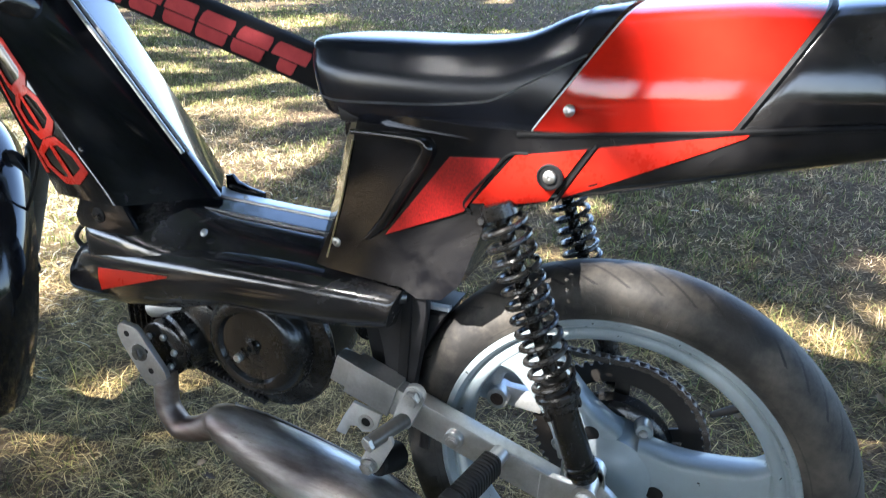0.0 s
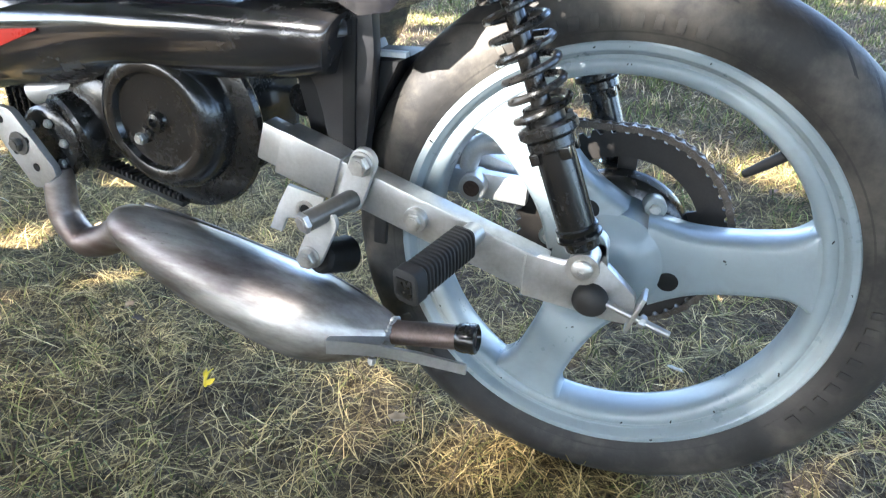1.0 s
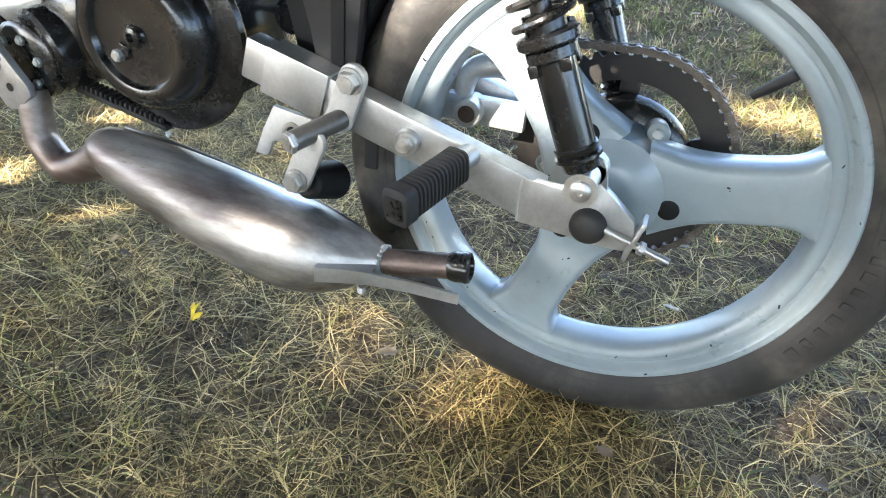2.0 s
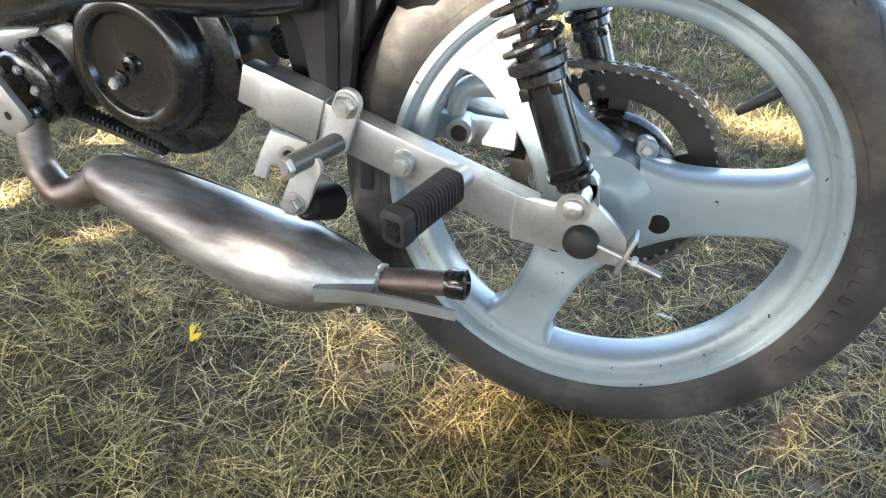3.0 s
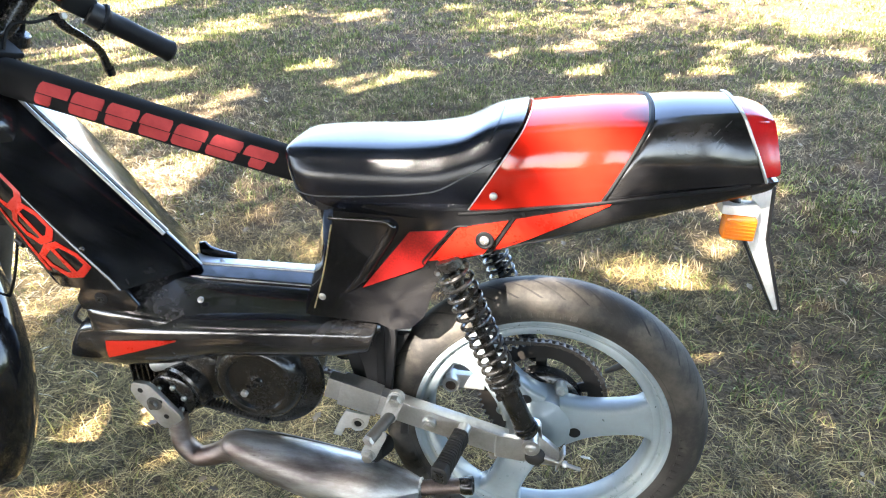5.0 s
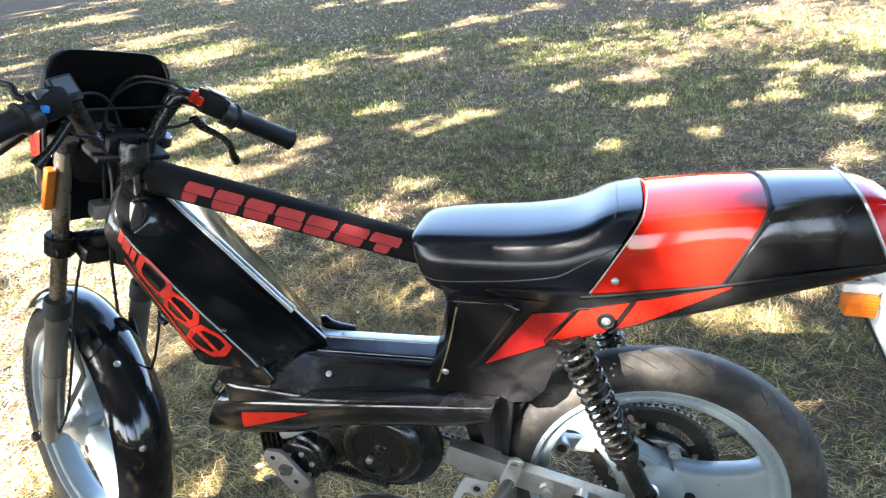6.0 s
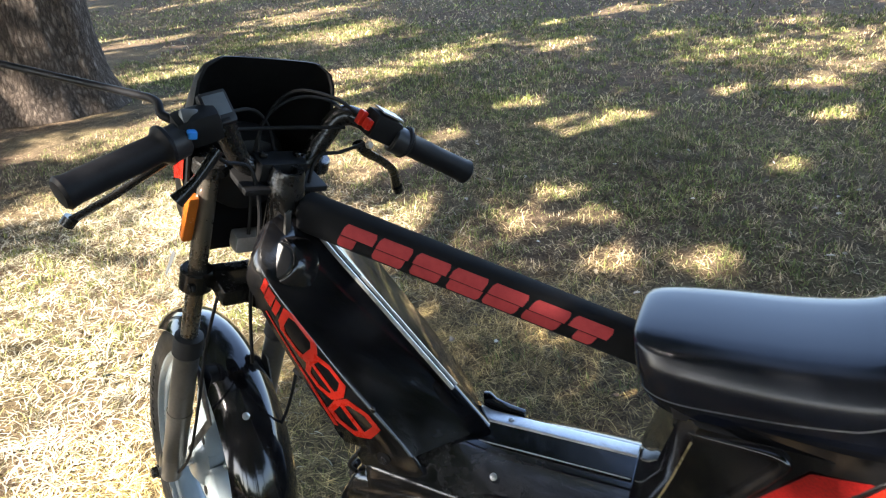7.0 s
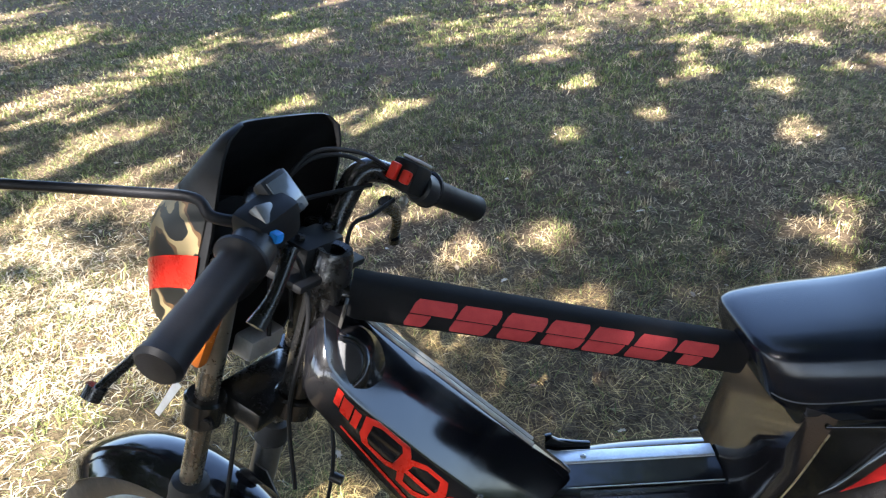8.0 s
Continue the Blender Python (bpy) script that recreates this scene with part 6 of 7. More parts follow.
STEP_SIDE = [(0.006, 0.500), (0.0062, 0.5165), (0.0085, 0.5198), (0.012, 0.5206), (0.060, 0.5212), (0.0665, 0.5225), (0.0685, 0.5215), (0.0690, 0.505)]
step = part("step_plate", loft(BM(), [[(x, y, z) for y, z in STEP_SIDE] for x in (-0.600, -0.597, -0.49, -0.378, -0.374)]), BLACK, moped, "glossy black flat step plate", angle=30)
RAIL = [(-0.614, 0.5290), (-0.608, 0.5300), (-0.598, 0.5262), (-0.580, 0.5244), (-0.50, 0.5240), (-0.374, 0.5240)]
part("step_rail", loft(BM(), [[(x, 0.048, z - 0.004), (x, 0.0485, z - 0.0010), (x, 0.050, z), (x, 0.068, z + 0.001), (x, 0.0705, z), (x, 0.071, z - 0.006)] for x, z in RAIL]), ALU, step, "rubbed pale metal edge of the step", angle=25)
part("near_edge", tube(BM(), [(-0.598, 0.0070, 0.5186), (-0.50, 0.0070, 0.5186), (-0.376, 0.0070, 0.5186)], 0.0009, seg=6, steps=1), TRIM, step, "thin bright edge")
part("screw", cross_screw(BM(), (-0.560, 0.059, 0.5248), (0, 0, 1), 0.0045), ZINC, step, "small zinc screw")
part("flared_lip", prism(BM(), [(-0.612, 0.546), (-0.602, 0.548), (-0.592, 0.538), (-0.572, 0.532), (-0.545, 0.528), (-0.545, 0.518), (-0.612, 0.518)], 0.078, 0.086, bevel=0.002), BLACK, moped, "curved glossy lip at the foot of the tank cover")

# ---- down-tube cover ----
# each row: foot edge (x, z), ridge (x, z), half-width
TUBE = [((-0.723, 0.532), (-0.584, 0.530), 0.111), ((-0.775, 0.609), (-0.672, 0.625), 0.113), ((-0.824, 0.681), (-0.756, 0.716), 0.112), ((-0.868, 0.750), (-0.832, 0.799), 0.110), ((-0.889, 0.790), (-0.850, 0.836), 0.100), ((-0.886, 0.836), (-0.861, 0.858), 0.066)]
SECTION = [(-0.52, -0.62), (-0.44, -0.90), (-0.30, -0.995), (0.0, -1.0), (0.12, -1.0), (0.36, -0.965), (0.42, -0.945), (0.47, -0.90), (0.92, -0.16), (1.0, -0.03)]
SECTION = SECTION + [(a, -b) for a, b in reversed(SECTION)]


def tube_ring(e, r, w):
    return [(e[0] + a * (r[0] - e[0]), MID + b * w, e[1] + a * (r[1] - e[1])) for a, b in SECTION]


flat_rows = [(*e, *r, w) for e, r, w in TUBE]
dense = smooth_path(flat_rows, 5)
tank = part("tank_cover", loft(BM(), [tube_ring(p[:2], p[2:4], p[4]) for p in dense]), BLACK, moped, "glossy black sloping tank cover", angle=32)
ridge = [(p[2] - 0.001, MID - 0.006, p[3] - 0.001) for p in dense[3:24]]
part("ridge_trim", tube(BM(), ridge, 0.0036, seg=8, steps=1), TRIM, tank, "bright ridge strip")
part("ridge_trim", tube(BM(), [(x + 0.001, y + 0.0095, z + 0.001) for x, y, z in ridge], 0.0030, seg=8, steps=1), TRIM, tank, "bright ridge strip")


def on_tank(s, a):
    """A place on the cover's left face: s along it from foot to head, a from its lower edge to the ridge."""
    k = s * (len(dense) - 1)
    i = min(int(k), len(dense) - 2)
    p = dense[i] + (dense[i + 1] - dense[i]) * (k - i)
    b = float(np.interp(a, [q[0] for q in SECTION[:10]], [q[1] for q in SECTION[:10]]))
    return Vector((p[0] + a * (p[2] - p[0]), MID + b * p[4], p[1] + a * (p[3] - p[1])))


def tank_shape(corners, name="red_mark"):
    """A plain slanting mark: corners of (s, a)."""
    n = 5
    bm = BM()
    q = [np.array(c, float) for c in corners]
    grid = [[(q[0] + (q[3] - q[0]) * i / n) * (1 - j / n) + (q[1] + (q[2] - q[1]) * i / n) * (j / n) for j in range(n + 1)] for i in range(n + 1)]
    vs = [[bm.verts.new(on_tank(*g) + Vector((0.0006, -0.0016, 0.0006))) for g in row] for row in grid]
    for r, s in zip(vs, vs[1:]):
        for j in range(n):
            bm.faces.new((r[j], s[j], s[j + 1], r[j + 1]))
    ext = bmesh.ops.extrude_face_region(bm, geom=bm.faces[:])
    bmesh.ops.translate(bm, verts=[v for v in ext["geom"] if isinstance(v, bmesh.types.BMVert)], vec=(0, 0.001, 0))
    return part(name, bm, RED_DECAL, tank, "plain red outlined mark")


def outline_shape(s0, s1, a0, a1, cut, skew, t=0.20, bar_at=None):
    """A hollow slanting shape with cut corners, drawn by eight strips."""
    unit = [(cut, 0), (1 - cut * 0.6, 0), (1, cut), (1, 1 - cut * 0.6), (1 - cut, 1), (cut * 0.6, 1), (0, 1 - cut), (0, cut * 0.6)]
    at = lambda u, v: (s0 + (s1 - s0) * u + skew * v * (s1 - s0), a0 + (a1 - a0) * v)
    inner = [(0.5 + (u - 0.5) * (1 - 2 * t), 0.5 + (v - 0.5) * (1 - 1.5 * t)) for u, v in unit]
    for i in range(8):
        j = (i + 1) % 8
        tank_shape([at(*unit[i]), at(*unit[j]), at(*inner[j]), at(*inner[i])])
    if bar_at:
        tank_shape([at(t, bar_at - 0.06), at(1 - t, bar_at - 0.06), at(1 - t, bar_at + 0.06), at(t, bar_at + 0.06)])


outline_shape(0.045, 0.190, -0.20, 0.36, 0.40, 0.10, 0.165, 0.5)
outline_shape(0.190, 0.345, -0.12, 0.36, 0.34, 0.15, 0.165, 0.45)
outline_shape(0.340, 0.500, -0.06, 0.40, 0.22, 0.15, 0.165)
for s0, s1, a0, a1 in ((0.520, 0.545, 0.04, 0.30), (0.553, 0.598, 0.06, 0.32), (0.606, 0.640, 0.10, 0.36)):
    tank_shape([(s0, a0), (s1, a0), (s1 + 0.012, a1), (s0 + 0.012, a1)])
tank_shape([(0.08, -0.28), (0.56, -0.16), (0.56, -0.13), (0.08, -0.23)])
cap_at = Vector((-0.8623, -0.0495, 0.7936))
m = Matrix.Translation(cap_at) @ turn_to((0.05, -0.80, 0.60))
neck = part("filler_neck", lathe(BM(), [(0.048, -0.034), (0.042, -0.016), (0.0345, -0.004), (0.0315, -0.0005), (0.0290, 0.0005), (0.0272, 0.0), (0.0265, -0.004)], m, seg=40), BLACK, tank, "glossy raised filler neck")
part("fuel_cap", lathe(BM(), [(0.0262, -0.012), (0.0262, 0.001), (0.0245, 0.0025), (0.012, 0.003), (0.0, 0.003)], m, seg=36), BLACK_PLASTIC, neck, "round black fuel cap")
part("screw", cross_screw(BM(), on_tank(0.16, 0.45) + Vector((0, -0.001, 0)), (0, -1, 0.3), 0.005), BLACK_METAL, tank)

# ---- brace with padded sleeve ----
A, B = Vector((-0.862, 0.020, 0.845)), Vector((-0.372, MID, 0.713))
brace = part("frame_brace", cyl(BM(), A + (B - A) * -0.01, B, 0.016, seg=20), BLACK_METAL, moped, "frame brace in a padded sleeve")
d = (B - A).normalized()
m = Matrix.Translation(A) @ Matrix((d, Vector((0, 1, 0)), d.cross(Vector((0, 1, 0))))).transposed().to_4x4()
L = (B - A).length
rings = []
for s in np.linspace(0.02, 0.995, 24):
    r = []
    grow = 1 - 0.12 * s
    for k in range(24):
        a = 2 * math.pi * k / 24
        c, sn = math.cos(a), math.sin(a)
        r.append(m @ Vector((L * s, math.copysign(abs(c) ** 0.7, c) * 0.024 * grow, math.copysign(abs(sn) ** 0.7, sn) * 0.0285 * grow)))
    rings.append(r)
sleeve = part("padded_sleeve", loft(BM(), rings), PAD, brace, "black foam sleeve with faded red marks")
# seven plain slanting shapes, each of an upper and a lower piece: (from, to) of the upper and of the lower one, as shares of its width
PIECES = [((0.0, 1.0), (0.0, 0.52)), ((0.0, 0.98), (0.0, 0.92)), ((0.02, 1.0), (0.06, 0.90)), ((0.0, 0.96), (0.06, 1.0)), ((0.0, 0.98), (0.0, 0.92)), ((0.04, 1.0), (0.0, 0.94)), ((0.0, 1.0), (0.28, 0.78))]
for k, pieces in enumerate(PIECES):
    s0 = 0.160 + 0.1075 * k
    grow = 1 - 0.12 * s0
    for (f0, f1), (h0, h1) in zip(pieces, ((0.0010, 0.0195), (-0.0195, -0.0008))):
        bm = BM()
        rows_p = []
        for h in np.linspace(h0, h1, 7):
            y = -0.0245 * grow * (1 - 0.18 * (abs(h) / 0.0208) ** 2) - 0.0006
            nick = 0.006 * max(0.0, abs(h) / 0.0195 - 0.75) ** 1.0 / 0.25  # rounded outer corners
            u0, u1 = s0 + 0.098 * f0 + nick, s0 + 0.098 * f1 - nick
            rows_p.append([bm.verts.new(m @ Vector((L * u + 0.32 * h, y, h * grow))) for u in np.linspace(u0, u1, 6)])
        for r, s in zip(rows_p, rows_p[1:]):
            for j in range(5):
                bm.faces.new((r[j], r[j + 1], s[j + 1], s[j]))
        ext = bmesh.ops.extrude_face_region(bm, geom=bm.faces[:])
        bmesh.ops.translate(bm, verts=[v for v in ext["geom"] if isinstance(v, bmesh.types.BMVert)], vec=(0, 0.0012, 0))
        part("red_block", bm, PAD_RED, sleeve, "faded red slanting block")

# ---- steering: everything that turns with the bars, built straight and then turned to the right ----
FORK = pose(-0.865, 0.005, 0.895, -2, 0, 0) @ Matrix.Rotation(radians(20.5), 4, "Y") @ Matrix.Rotation(radians(-28), 4, "Z")
# head tube belongs to the frame
HEAD = pose(-0.865, 0.005, 0.895, -2, 0, 0) @ Matrix.Rotation(radians(20.5), 4, "Y")


def fpart(name, bm, mat, parent, label="", angle=38):
    return part(name, place(bm, FORK), mat, parent, label, angle)


part("head_tube", place(cyl(BM(), (0, 0, -0.185), (0, 0, -0.022), 0.021, seg=24, bevel=0.002), HEAD), BLACK_METAL, moped, "black head tube")
yoke = fpart("upper_yoke", box(BM(), (-0.038, 0, -0.015), (0.095, 0.125, 0.010), 0.004), DARK_PLASTIC, moped, "black upper fork yoke")
for s in (-1, 1):
    fpart("yoke_clamp", cyl(BM(), (-0.070, 0.080 * s, -0.026), (-0.070, 0.080 * s, -0.005), 0.024, seg=24, bevel=0.002), BLACK_METAL, yoke)
fpart("stem_nut", lathe(BM(), [(0.012, -0.004), (0.013, 0.010), (0.0125, 0.014), (0.021, 0.016), (0.024, 0.008), (0.025, -0.008), (0.027, -0.012), (0.027, -0.022)], Matrix(), seg=28), BLACK_METAL, yoke, "hollow black stem nut")
lower = fpart("lower_yoke", box(BM(), (-0.040, 0, -0.205), (0.075, 0.13, 0.030), 0.008), BLACK_METAL, moped, "black lower fork yoke")
for s in (-1, 1):
    fpart("yoke_clamp", cyl(BM(), (-0.070, 0.080 * s, -0.228), (-0.070, 0.080 * s, -0.190), 0.025, seg=24, bevel=0.003), BLACK_METAL, lower)
fpart("stem_base", cyl(BM(), (0, 0, -0.215), (0, 0, -0.186), 0.028, seg=24, bevel=0.003), BLACK_METAL, lower)
for s in (-1, 1):
    fpart("bolt", hex_bolt(BM(), (-0.05, 0.092 * s, -0.212), (0.3, s, 0), 0.008, 0.006), BLACK_METAL, lower)
for s in (-1, 1):
    y = 0.080 * s
    bm = cyl(BM(), (-0.070, y, -0.62), (-0.070, y, -0.345), 0.0205, seg=28, bevel=0.002)
    cyl(bm, (-0.070, y, -0.50), (-0.070, y, -0.512), 0.0218, seg=28)
    cyl(bm, (-0.074, y, -0.68), (-0.070, y, -0.60), 0.0185, 0.0205, seg=28, bevel=0.003)
    box(bm, (-0.088, y, -0.672), (0.05, 0.026, 0.036), 0.008)
    leg_f = fpart("fork_leg", bm, FORK_GREY, moped, "grey fork leg")
    fpart("fork_tube", cyl(BM(), (-0.070, y, -0.36), (-0.070, y, -0.01), 0.0140, seg=24), FORK_CHROME, leg_f, "slim steel stanchion")
    fpart("dust_seal", lathe(BM(), [(0.0150, 0.022), (0.0225, 0.018), (0.0245, 0.006), (0.0235, -0.010), (0.0245, -0.016), (0.0205, -0.022)], Matrix.Translation((-0.070, y, -0.345)), seg=28), RUBBER, leg_f, "black rubber dust seal")
    fpart("axle_nut", hex_bolt(BM(), (-0.090, 0.098 * s, -0.680), (0, s, 0), 0.011, 0.010, 0.014), BLACK_METAL, leg_f)
fpart("front_axle", cyl(BM(), (-0.090, -0.10, -0.680), (-0.090, 0.10, -0.680), 0.007, seg=14), ZINC, moped)
fm = FORK @ Matrix.Translation((-0.092, 0, -0.682)) @ ACROSS
wheel("front_wheel", fm, 100, "pale grey cast wheel")

# mudguard
rings = []
for k in range(40):
    a = radians(152 - 172 * k / 39)
    r = 0.300
    c = Vector((-0.092 + math.cos(a) * r, 0, -0.682 + math.sin(a) * r))
    e = Vector((math.cos(a), 0, math.sin(a)))
    w = 0.057 - 0.012 * (k < 4) * (4 - k) / 4
    sec = []
    for t in np.linspace(-1, 1, 11):
        drop = 0.036 * abs(t) ** 2.6
        sec.append(c - e * drop + Vector((0, w * t, 0)))
    for t in np.linspace(1, -1, 11):
        drop = 0.036 * abs(t) ** 2.6
        sec.append(c - e * (drop + 0.003) + Vector((0, w * t * 0.95, 0)))
    rings.append(sec)
guard = fpart("front_mudguard", loft(BM(), rings), BLACK, moped, "glossy black front mudguard", angle=50)
for a in (62, 30):
    a = radians(a)
    for s in (-0.35,):
        c = Vector((-0.092 + math.cos(a) * 0.300, 0.057 * s, -0.682 + math.sin(a) * 0.300))
        fpart("screw", cross_screw(BM(), c, (math.cos(a), 0, math.sin(a)), 0.0065), ZINC, guard)
for s in (-1, 1):
    bm = prism(BM(), [(-0.072, -0.40), (-0.050, -0.40), (0.012, -0.462), (-0.050, -0.60), (-0.062, -0.60), (-0.005, -0.465), (-0.06, -0.43)], 0.0600 * s, 0.0570 * s)
    fpart("guard_stay", bm, FORK_GREY, guard, "flat grey stay")

# handlebar
for_bar = [(0.046, -0.280, 0.025), (0.012, -0.168, 0.062), (-0.016, -0.122, 0.077), (-0.041, -0.092, 0.076), (-0.044, -0.070, 0.040), (-0.038, -0.046, 0.004), (-0.030, 0, 0.000)]
for_bar = for_bar + [(x, -y, z) for x, y, z in reversed(for_bar[:-1])]
bars = fpart("handlebar", tube(BM(), for_bar, [0.011, 0.0115, 0.0135, 0.0155, 0.0155, 0.0135, 0.012, 0.0135, 0.0155, 0.0155, 0.0135, 0.0115, 0.011], seg=16, steps=6), BLACK_METAL, moped, "black swept handlebar")
for s in (-1, 1):
    a, b = Vector((0.012, 0.168 * s, 0.062)), Vector((0.047, 0.283 * s, 0.024))
    d = (b - a).normalized()
    L = (b - a).length
    m = Matrix.Translation(a) @ turn_to(d)
    prof = [(0.012, 0.0), (0.022, 0.0005), (0.0245, 0.003), (0.0245, 0.007), (0.0195, 0.011)]
    prof += [(0.0172, 0.016), (0.0176, L * 0.35), (0.0170, L * 0.5), (0.0176, L * 0.7), (0.0178, L - 0.012)]
    prof += [(0.019, L - 0.004), (0.0195, L), (0.016, L + 0.004), (0.0, L + 0.0045)]
    fpart("grip", lathe(BM(), prof, m, seg=28), GRIP, bars, "smooth black rubber grip with a flange")
    # lever
    if s < 0:
        pts = [(-0.012, -0.116, 0.056), (-0.022, -0.135, 0.040), (-0.022, -0.165, 0.014), (-0.030, -0.212, -0.030), (-0.040, -0.256, -0.068)]
    else:
        pts = [(-0.010, 0.108, 0.048), (-0.013, 0.130, 0.030), (-0.018, 0.162, 0.014), (-0.028, 0.200, -0.012), (-0.038, 0.226, -0.052)]
    lev = fpart("lever", tube(BM(), pts, [0.0095, 0.0090, 0.0080, 0.0074, 0.0080], seg=12, steps=5, flat=0.6), BLACK_METAL, bars, "black alloy brake lever")
    tip = Vector(pts[-1])
    fpart("lever_tip", tube(BM(), [tip + Vector((0, 0, 0.004)), tip + Vector((0, 0.006 * s, -0.006))], [0.0092, 0.0088], seg=12, steps=3), BLACK_METAL, lev)
    sw = fpart("switch_housing", box(BM(), (0.002, 0.132 * s, 0.080), (0.038, 0.054, 0.040), 0.010, Matrix.Rotation(radians(-20 * s), 4, "X")), DARK_PLASTIC, bars, "black switch housing")
    fpart("clamp", cyl(BM(), (0.008, 0.150 * s, 0.067), (0.018, 0.175 * s, 0.058), 0.021, seg=24, bevel=0.003), BLACK_PLASTIC, sw)
    if s > 0:
        fpart("red_switch", box(BM(), (-0.005, 0.100, 0.091), (0.012, 0.010, 0.022), 0.003, Matrix.Rotation(radians(-20), 4, "X")), RED_DECAL, sw, "red rocker switch")
        fpart("red_button", box(BM(), (0.012, 0.101, 0.089), (0.013, 0.010, 0.017), 0.004, Matrix.Rotation(radians(-20), 4, "X")), RED_DECAL, sw, "red push button")
        fpart("white_label", box(BM(), (0.004, 0.140, 0.1015), (0.026, 0.040, 0.003), 0.001, Matrix.Rotation(radians(-20), 4, "X")), PALE_ALU, sw, "pale worn switch face")
        fpart("lever_pivot", hex_bolt(BM(), (0.010, 0.112, 0.056), (0.9, 0, 0.3), 0.006, 0.006), ZINC, sw)
    else:
        fpart("switch_face", box(BM(), (0.008, -0.144, 0.092), (0.022, 0.022, 0.012), 0.004, Matrix.Rotation(radians(35), 4, "Y")), FORK_GREY, sw, "worn grey switch face")
        fpart("blue_button", box(BM(), (0.022, -0.146, 0.080), (0.015, 0.011, 0.010), 0.003), BLUE, sw, "blue push button")
        fpart("choke_lever", tube(BM(), [(0.018, -0.110, 0.056), (0.030, -0.138, 0.020), (0.033, -0.160, -0.004)], [0.008, 0.0065, 0.010], seg=10), BLACK_METAL, sw, "short black choke lever")
fpart("bar_clamp", box(BM(), (-0.030, 0, 0.002), (0.042, 0.072, 0.032), 0.008), DARK_PLASTIC, bars)
for s in (-1, 1):
    fpart("clamp_bolt", hex_bolt(BM(), (-0.030, 0.025 * s, 0.019), (0, 0, 1), 0.006, 0.005), BLACK_METAL, bars)

# speedometer, mirror stalk, cables
face = FORK.to_3x3().inverted() @ Vector((0.76, -0.42, 0.50))
mc = Matrix.Translation((-0.006, -0.108, 0.098)) @ face.to_track_quat("Z", "Y").to_matrix().to_4x4() @ Matrix.Rotation(radians(22), 4, "Z")
sp = fpart("bike_computer", place(box(BM(), (0, 0, 0), (0.037, 0.044, 0.016), 0.006), mc), BLACK_PLASTIC, bars, "small black bike computer")
fpart("display", place(box(BM(), (0, 0.003, 0.0082), (0.028, 0.027, 0.002), 0.0008), mc), DIAL, sp, "grey glossy display")
fpart("button", place(box(BM(), (0, -0.0175, 0.0082), (0.016, 0.005, 0.002), 0.0008), mc), DARK_PLASTIC, sp)
root = FORK @ Vector((-0.010, -0.142, 0.076))
mir = part("mirror_stalk", tube(BM(), [root, (-0.938, -0.117, 1.008), (-0.953, -0.109, 1.023), (-1.01, -0.102, 1.030), (-1.19, -0.084, 1.047), (-1.36, -0.068, 1.064)], [0.0060, 0.0056, 0.0052, 0.0050, 0.0050, 0.0050], seg=10, steps=6), GRIP, bars, "thin black mirror stalk")
m_head = Vector((-1.37, -0.066, 1.082))
bm = lathe(BM(), [(0.0, 0.012), (0.045, 0.011), (0.052, 0.004), (0.050, -0.006), (0.03, -0.018), (0.0, -0.021)], Matrix.Translation(m_head) @ turn_to((0.9, 0.1, 0.1)), seg=36)
part("mirror_head", bm, BLACK_PLASTIC, mir, "round black mirror shell")
cables = [
    [(-0.006, 0.108, 0.086), (-0.040, 0.070, 0.104), (-0.075, 0.020, 0.092), (-0.075, -0.015, 0.020), (-0.045, -0.020, -0.12)],
    [(-0.006, -0.110, 0.070), (-0.050, -0.075, 0.072), (-0.078, -0.020, 0.062), (-0.072, 0.010, 0.010), (-0.040, 0.015, -0.12)],
    [(-0.010, 0.100, 0.076), (-0.055, 0.075, 0.092), (-0.080, 0.030, 0.082), (-0.080, -0.010, 0.04), (-0.050, -0.01, -0.03)],
    [(-0.020, -0.095, 0.062), (-0.060, -0.050, 0.045), (-0.055, 0.020, 0.050), (-0.024, 0.090, 0.066)],
    [(0.000, -0.112, 0.052), (-0.006, -0.090, 0.026), (-0.010, -0.050, 0.010), (0.010, -0.035, -0.06), (0.012, -0.03, -0.19), (0.045, -0.025, -0.30)],
    [(0.000, 0.112, 0.052), (-0.006, 0.080, 0.036), (-0.012, 0.045, 0.020), (0.010, 0.030, -0.06), (0.010, 0.02, -0.17)],
    [(-0.045, -0.050, -0.19), (-0.020, -0.072, -0.30), (-0.005, -0.078, -0.42), (-0.010, -0.078, -0.55), (-0.050, -0.075, -0.645), (-0.075, -0.070, -0.672)],
    [(0.010, 0.040, -0.17), (0.050, 0.050, -0.30), (0.062, 0.046, -0.42), (0.050, 0.030, -0.50)],
]
for c in cables:
    fpart("cable", tube(BM(), c, 0.0028, seg=8, steps=6), DARK_PLASTIC, bars, "black control cable")
fpart("cable_clip", tube(BM(), [(0.052, 0.052, -0.33), (0.070, 0.056, -0.33)], 0.007, seg=10, steps=2), BLACK_PLASTIC, bars)

# head-lamp cowl: open shell before the bars
# each row: height, half-width, front, back
LAMP_COWL = [(-0.185, 0.070, -0.110, -0.085), (-0.130, 0.090, -0.148, -0.085), (-0.122, 0.095, -0.190, -0.084), (-0.05, 0.102, -0.203, -0.080), (-0.01, 0.104, -0.203, -0.079), (0.02, 0.104, -0.182, -0.078), (0.07, 0.104, -0.148, -0.080),
             (0.100, 0.101, -0.126, -0.083), (0.119, 0.093, -0.112, -0.086), (0.131, 0.074, -0.103, -0.090)]
rings = []
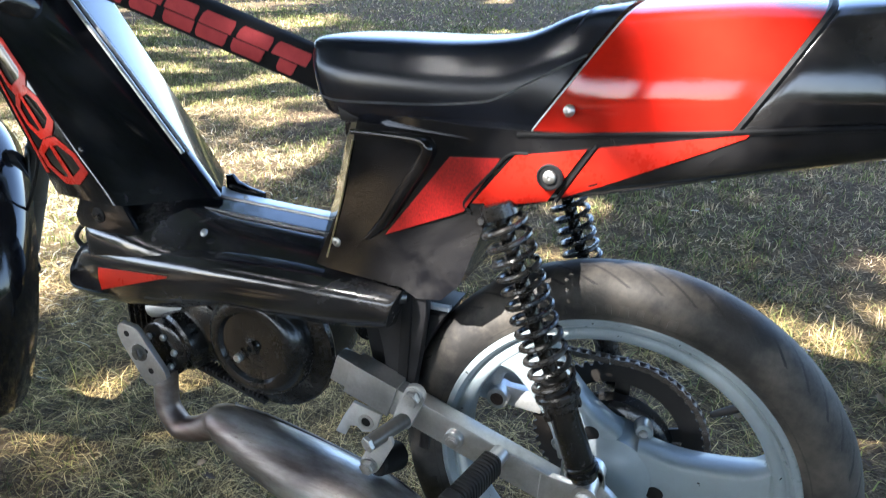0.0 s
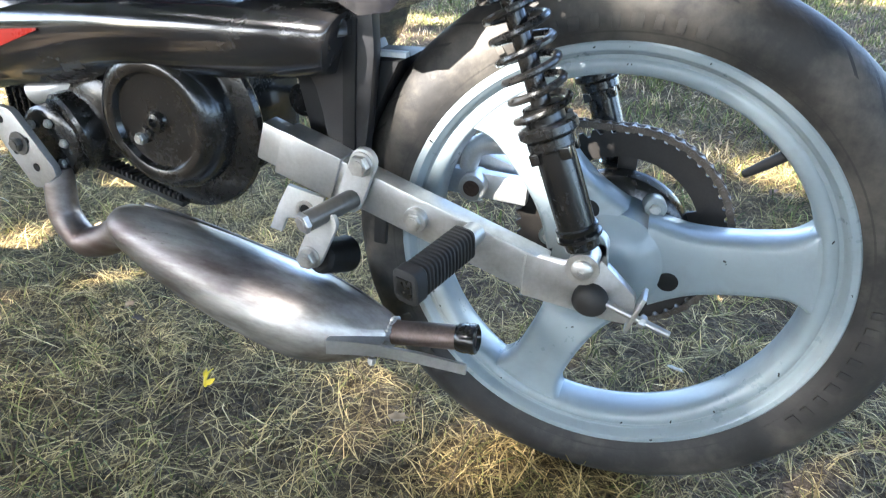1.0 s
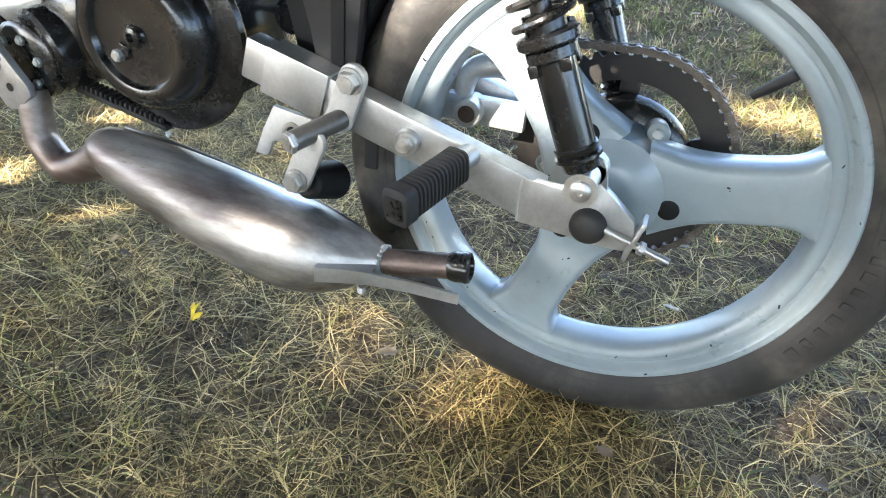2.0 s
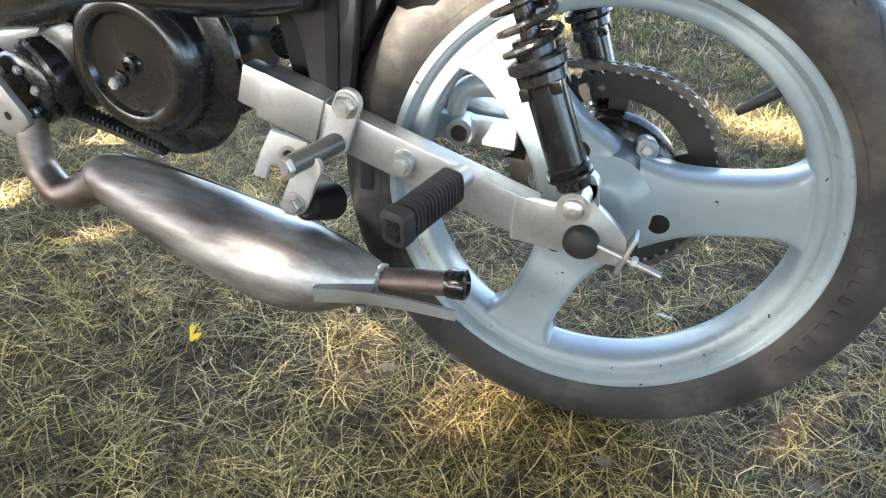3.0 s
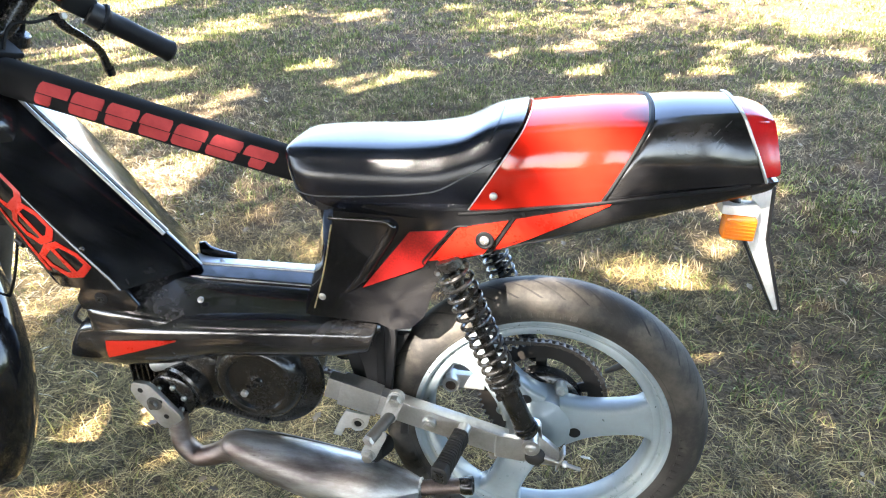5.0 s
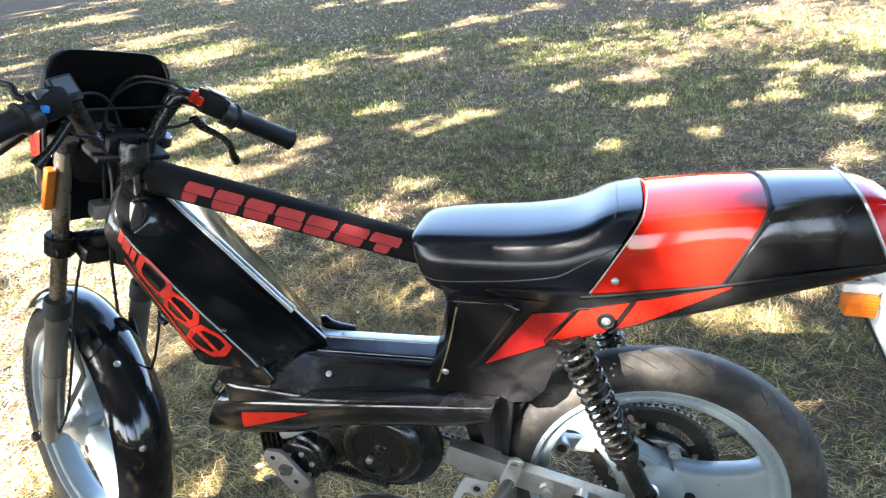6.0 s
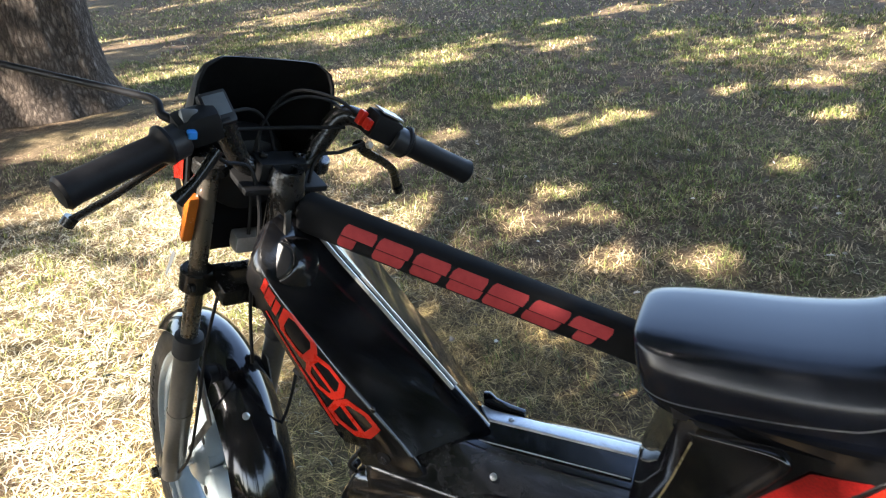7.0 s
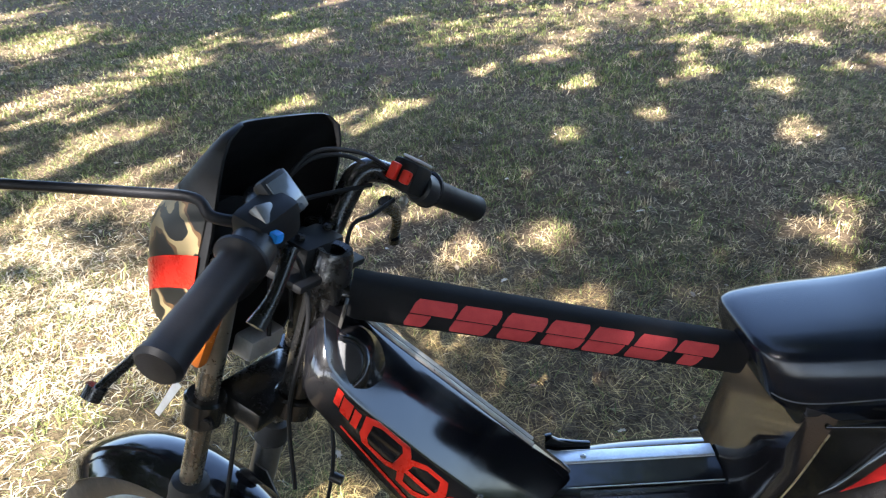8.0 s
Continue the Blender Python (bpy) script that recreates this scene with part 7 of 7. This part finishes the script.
for h, half, front, back in LAMP_COWL:
    outer, inner = [], []
    for k in range(21):
        a = math.pi * (k / 20)
        y, f = math.copysign(abs(math.cos(a)) ** 0.55, math.cos(a)), abs(math.sin(a)) ** 0.8
        outer.append(Vector((back + (front - back) * f, half * y - 0.004, h)))
        inner.append(Vector((back + (front + 0.004 - back) * f, (half - 0.004) * y - 0.004, h)))
    rings.append(outer + inner[::-1])
cowl = fpart("headlamp_cowl", loft(BM(), rings), DARK_PLASTIC, moped, "black open-backed headlamp cowl", angle=50)


def cowl_film(name, h0, h1, k0, k1, mat, label, slope=0.0, lift=0.0015):
    """A film on the cowl's left flank between heights and steps of its outline."""
    bm = BM()
    hs = [q[0] for q in LAMP_COWL]
    rows_c = []
    for h in np.linspace(h0, h1, 9):
        line = []
        for k in np.linspace(k0, k1, 13):
            hh = h + slope * (k - k0)
            half, front, back = (float(np.interp(hh, hs, [q[i] for q in LAMP_COWL])) + d for i, d in ((1, lift), (2, -lift), (3, 0)))
            a = math.pi * k / 20
            y, f = math.copysign(abs(math.cos(a)) ** 0.55, math.cos(a)), abs(math.sin(a)) ** 0.8
            line.append(bm.verts.new((back + (front - back) * f, half * y - 0.004, hh)))
        rows_c.append(line)
    for r, s in zip(rows_c, rows_c[1:]):
        for j in range(12):
            bm.faces.new((r[j], r[j + 1], s[j + 1], s[j]))
    return fpart(name, bm, mat, cowl, label)


cowl_film("camouflage_film", -0.118, 0.045, 11.5, 19.7, CAMO, "camouflage-patterned film")
cowl_film("red_corner", -0.121, -0.080, 13.0, 19.8, RED_DECAL, "red slanting corner panel", slope=0.011, lift=0.0032)
fpart("front_indicator", box(BM(), (-0.066, -0.103, -0.096), (0.017, 0.016, 0.080), 0.005, Matrix.Rotation(radians(8), 4, "Y")), AMBER, cowl, "amber front indicator")
fpart("headlamp", lathe(BM(), [(0.0, 0.0), (0.06, 0.012), (0.072, 0.04), (0.060, 0.075), (0.02, 0.09)], Matrix.Translation((-0.190, 0, -0.06)) @ turn_to((1, 0, 0)), seg=32), BLACK_PLASTIC, cowl, "black headlamp bowl")
fpart("lamp_bracket", box(BM(), (-0.072, 0, -0.150), (0.03, 0.06, 0.03), 0.006), PALE_ALU, cowl, "pale bracket")
fpart("paper_tag", prism(BM(), [(-0.090, -0.165), (-0.080, -0.168), (-0.105, -0.228), (-0.112, -0.226)], -0.112, -0.1115), WHITE, cowl, "torn white tag")

# frame bits round the head
part("key_tag", place(box(BM(), (0.028, -0.022, -0.055), (0.004, 0.012, 0.05), 0.001, Matrix.Rotation(radians(12), 4, "X")), HEAD), FORK_GREY, moped, "worn grey metal strip")
part("wire_loom", tube(BM(), [(-0.752, -0.030, 0.505), (-0.775, -0.042, 0.475), (-0.790, -0.045, 0.45), (-0.780, -0.03, 0.42)], 0.0035, seg=8), RUBBER, moped, "black wire")
lug = part("frame_bracket", prism(BM(), [(-0.758, 0.500), (-0.742, 0.532), (-0.672, 0.536), (-0.648, 0.498), (-0.662, 0.484), (-0.752, 0.482)], -0.066, -0.058, bevel=0.003), BLACK, moped, "glossy black frame bracket")
# shade of the bracket's hole, put on as a dark disc
part("bracket_hole_disc", cyl(BM(), (-0.712, -0.0662, 0.507), (-0.712, -0.0672, 0.507), 0.011, seg=20), DARK_PLASTIC, lug)
part("bracket_nut", hex_bolt(BM(), (-0.712, -0.067, 0.505), (0, -1, 0), 0.006, 0.003), BLACK_METAL, lug)

# ---- yellow leaf ----
bm = BM()
tube(bm, [(-0.001, 0.014, 0.014), (-0.003, 0.007, 0.012), (-0.003, 0.0, 0.008), (0.001, -0.007, 0.006), (0.006, -0.010, 0.007)], [0.0022, 0.0042, 0.0058, 0.0050, 0.0030], seg=10, steps=4, flat=0.35)
tube(bm, [(-0.003, 0.001, 0.009), (-0.008, 0.006, 0.012), (-0.010, 0.012, 0.012)], [0.0035, 0.0036, 0.0010], seg=8, steps=4, flat=0.35)
tube(bm, [(0.003, -0.008, 0.007), (0.010, -0.006, 0.011), (0.015, -0.003, 0.015)], [0.0034, 0.0038, 0.0010], seg=8, steps=4, flat=0.35)
leaf = tagged(new("yellow_leaf", finish(bm, "yellow_leaf", YELLOW)), "small forked bright yellow leaf lying on the grass", "leaf")
leaf.location = (-0.470, -0.046, float(hill(-0.470, -0.046)) + 0.012)
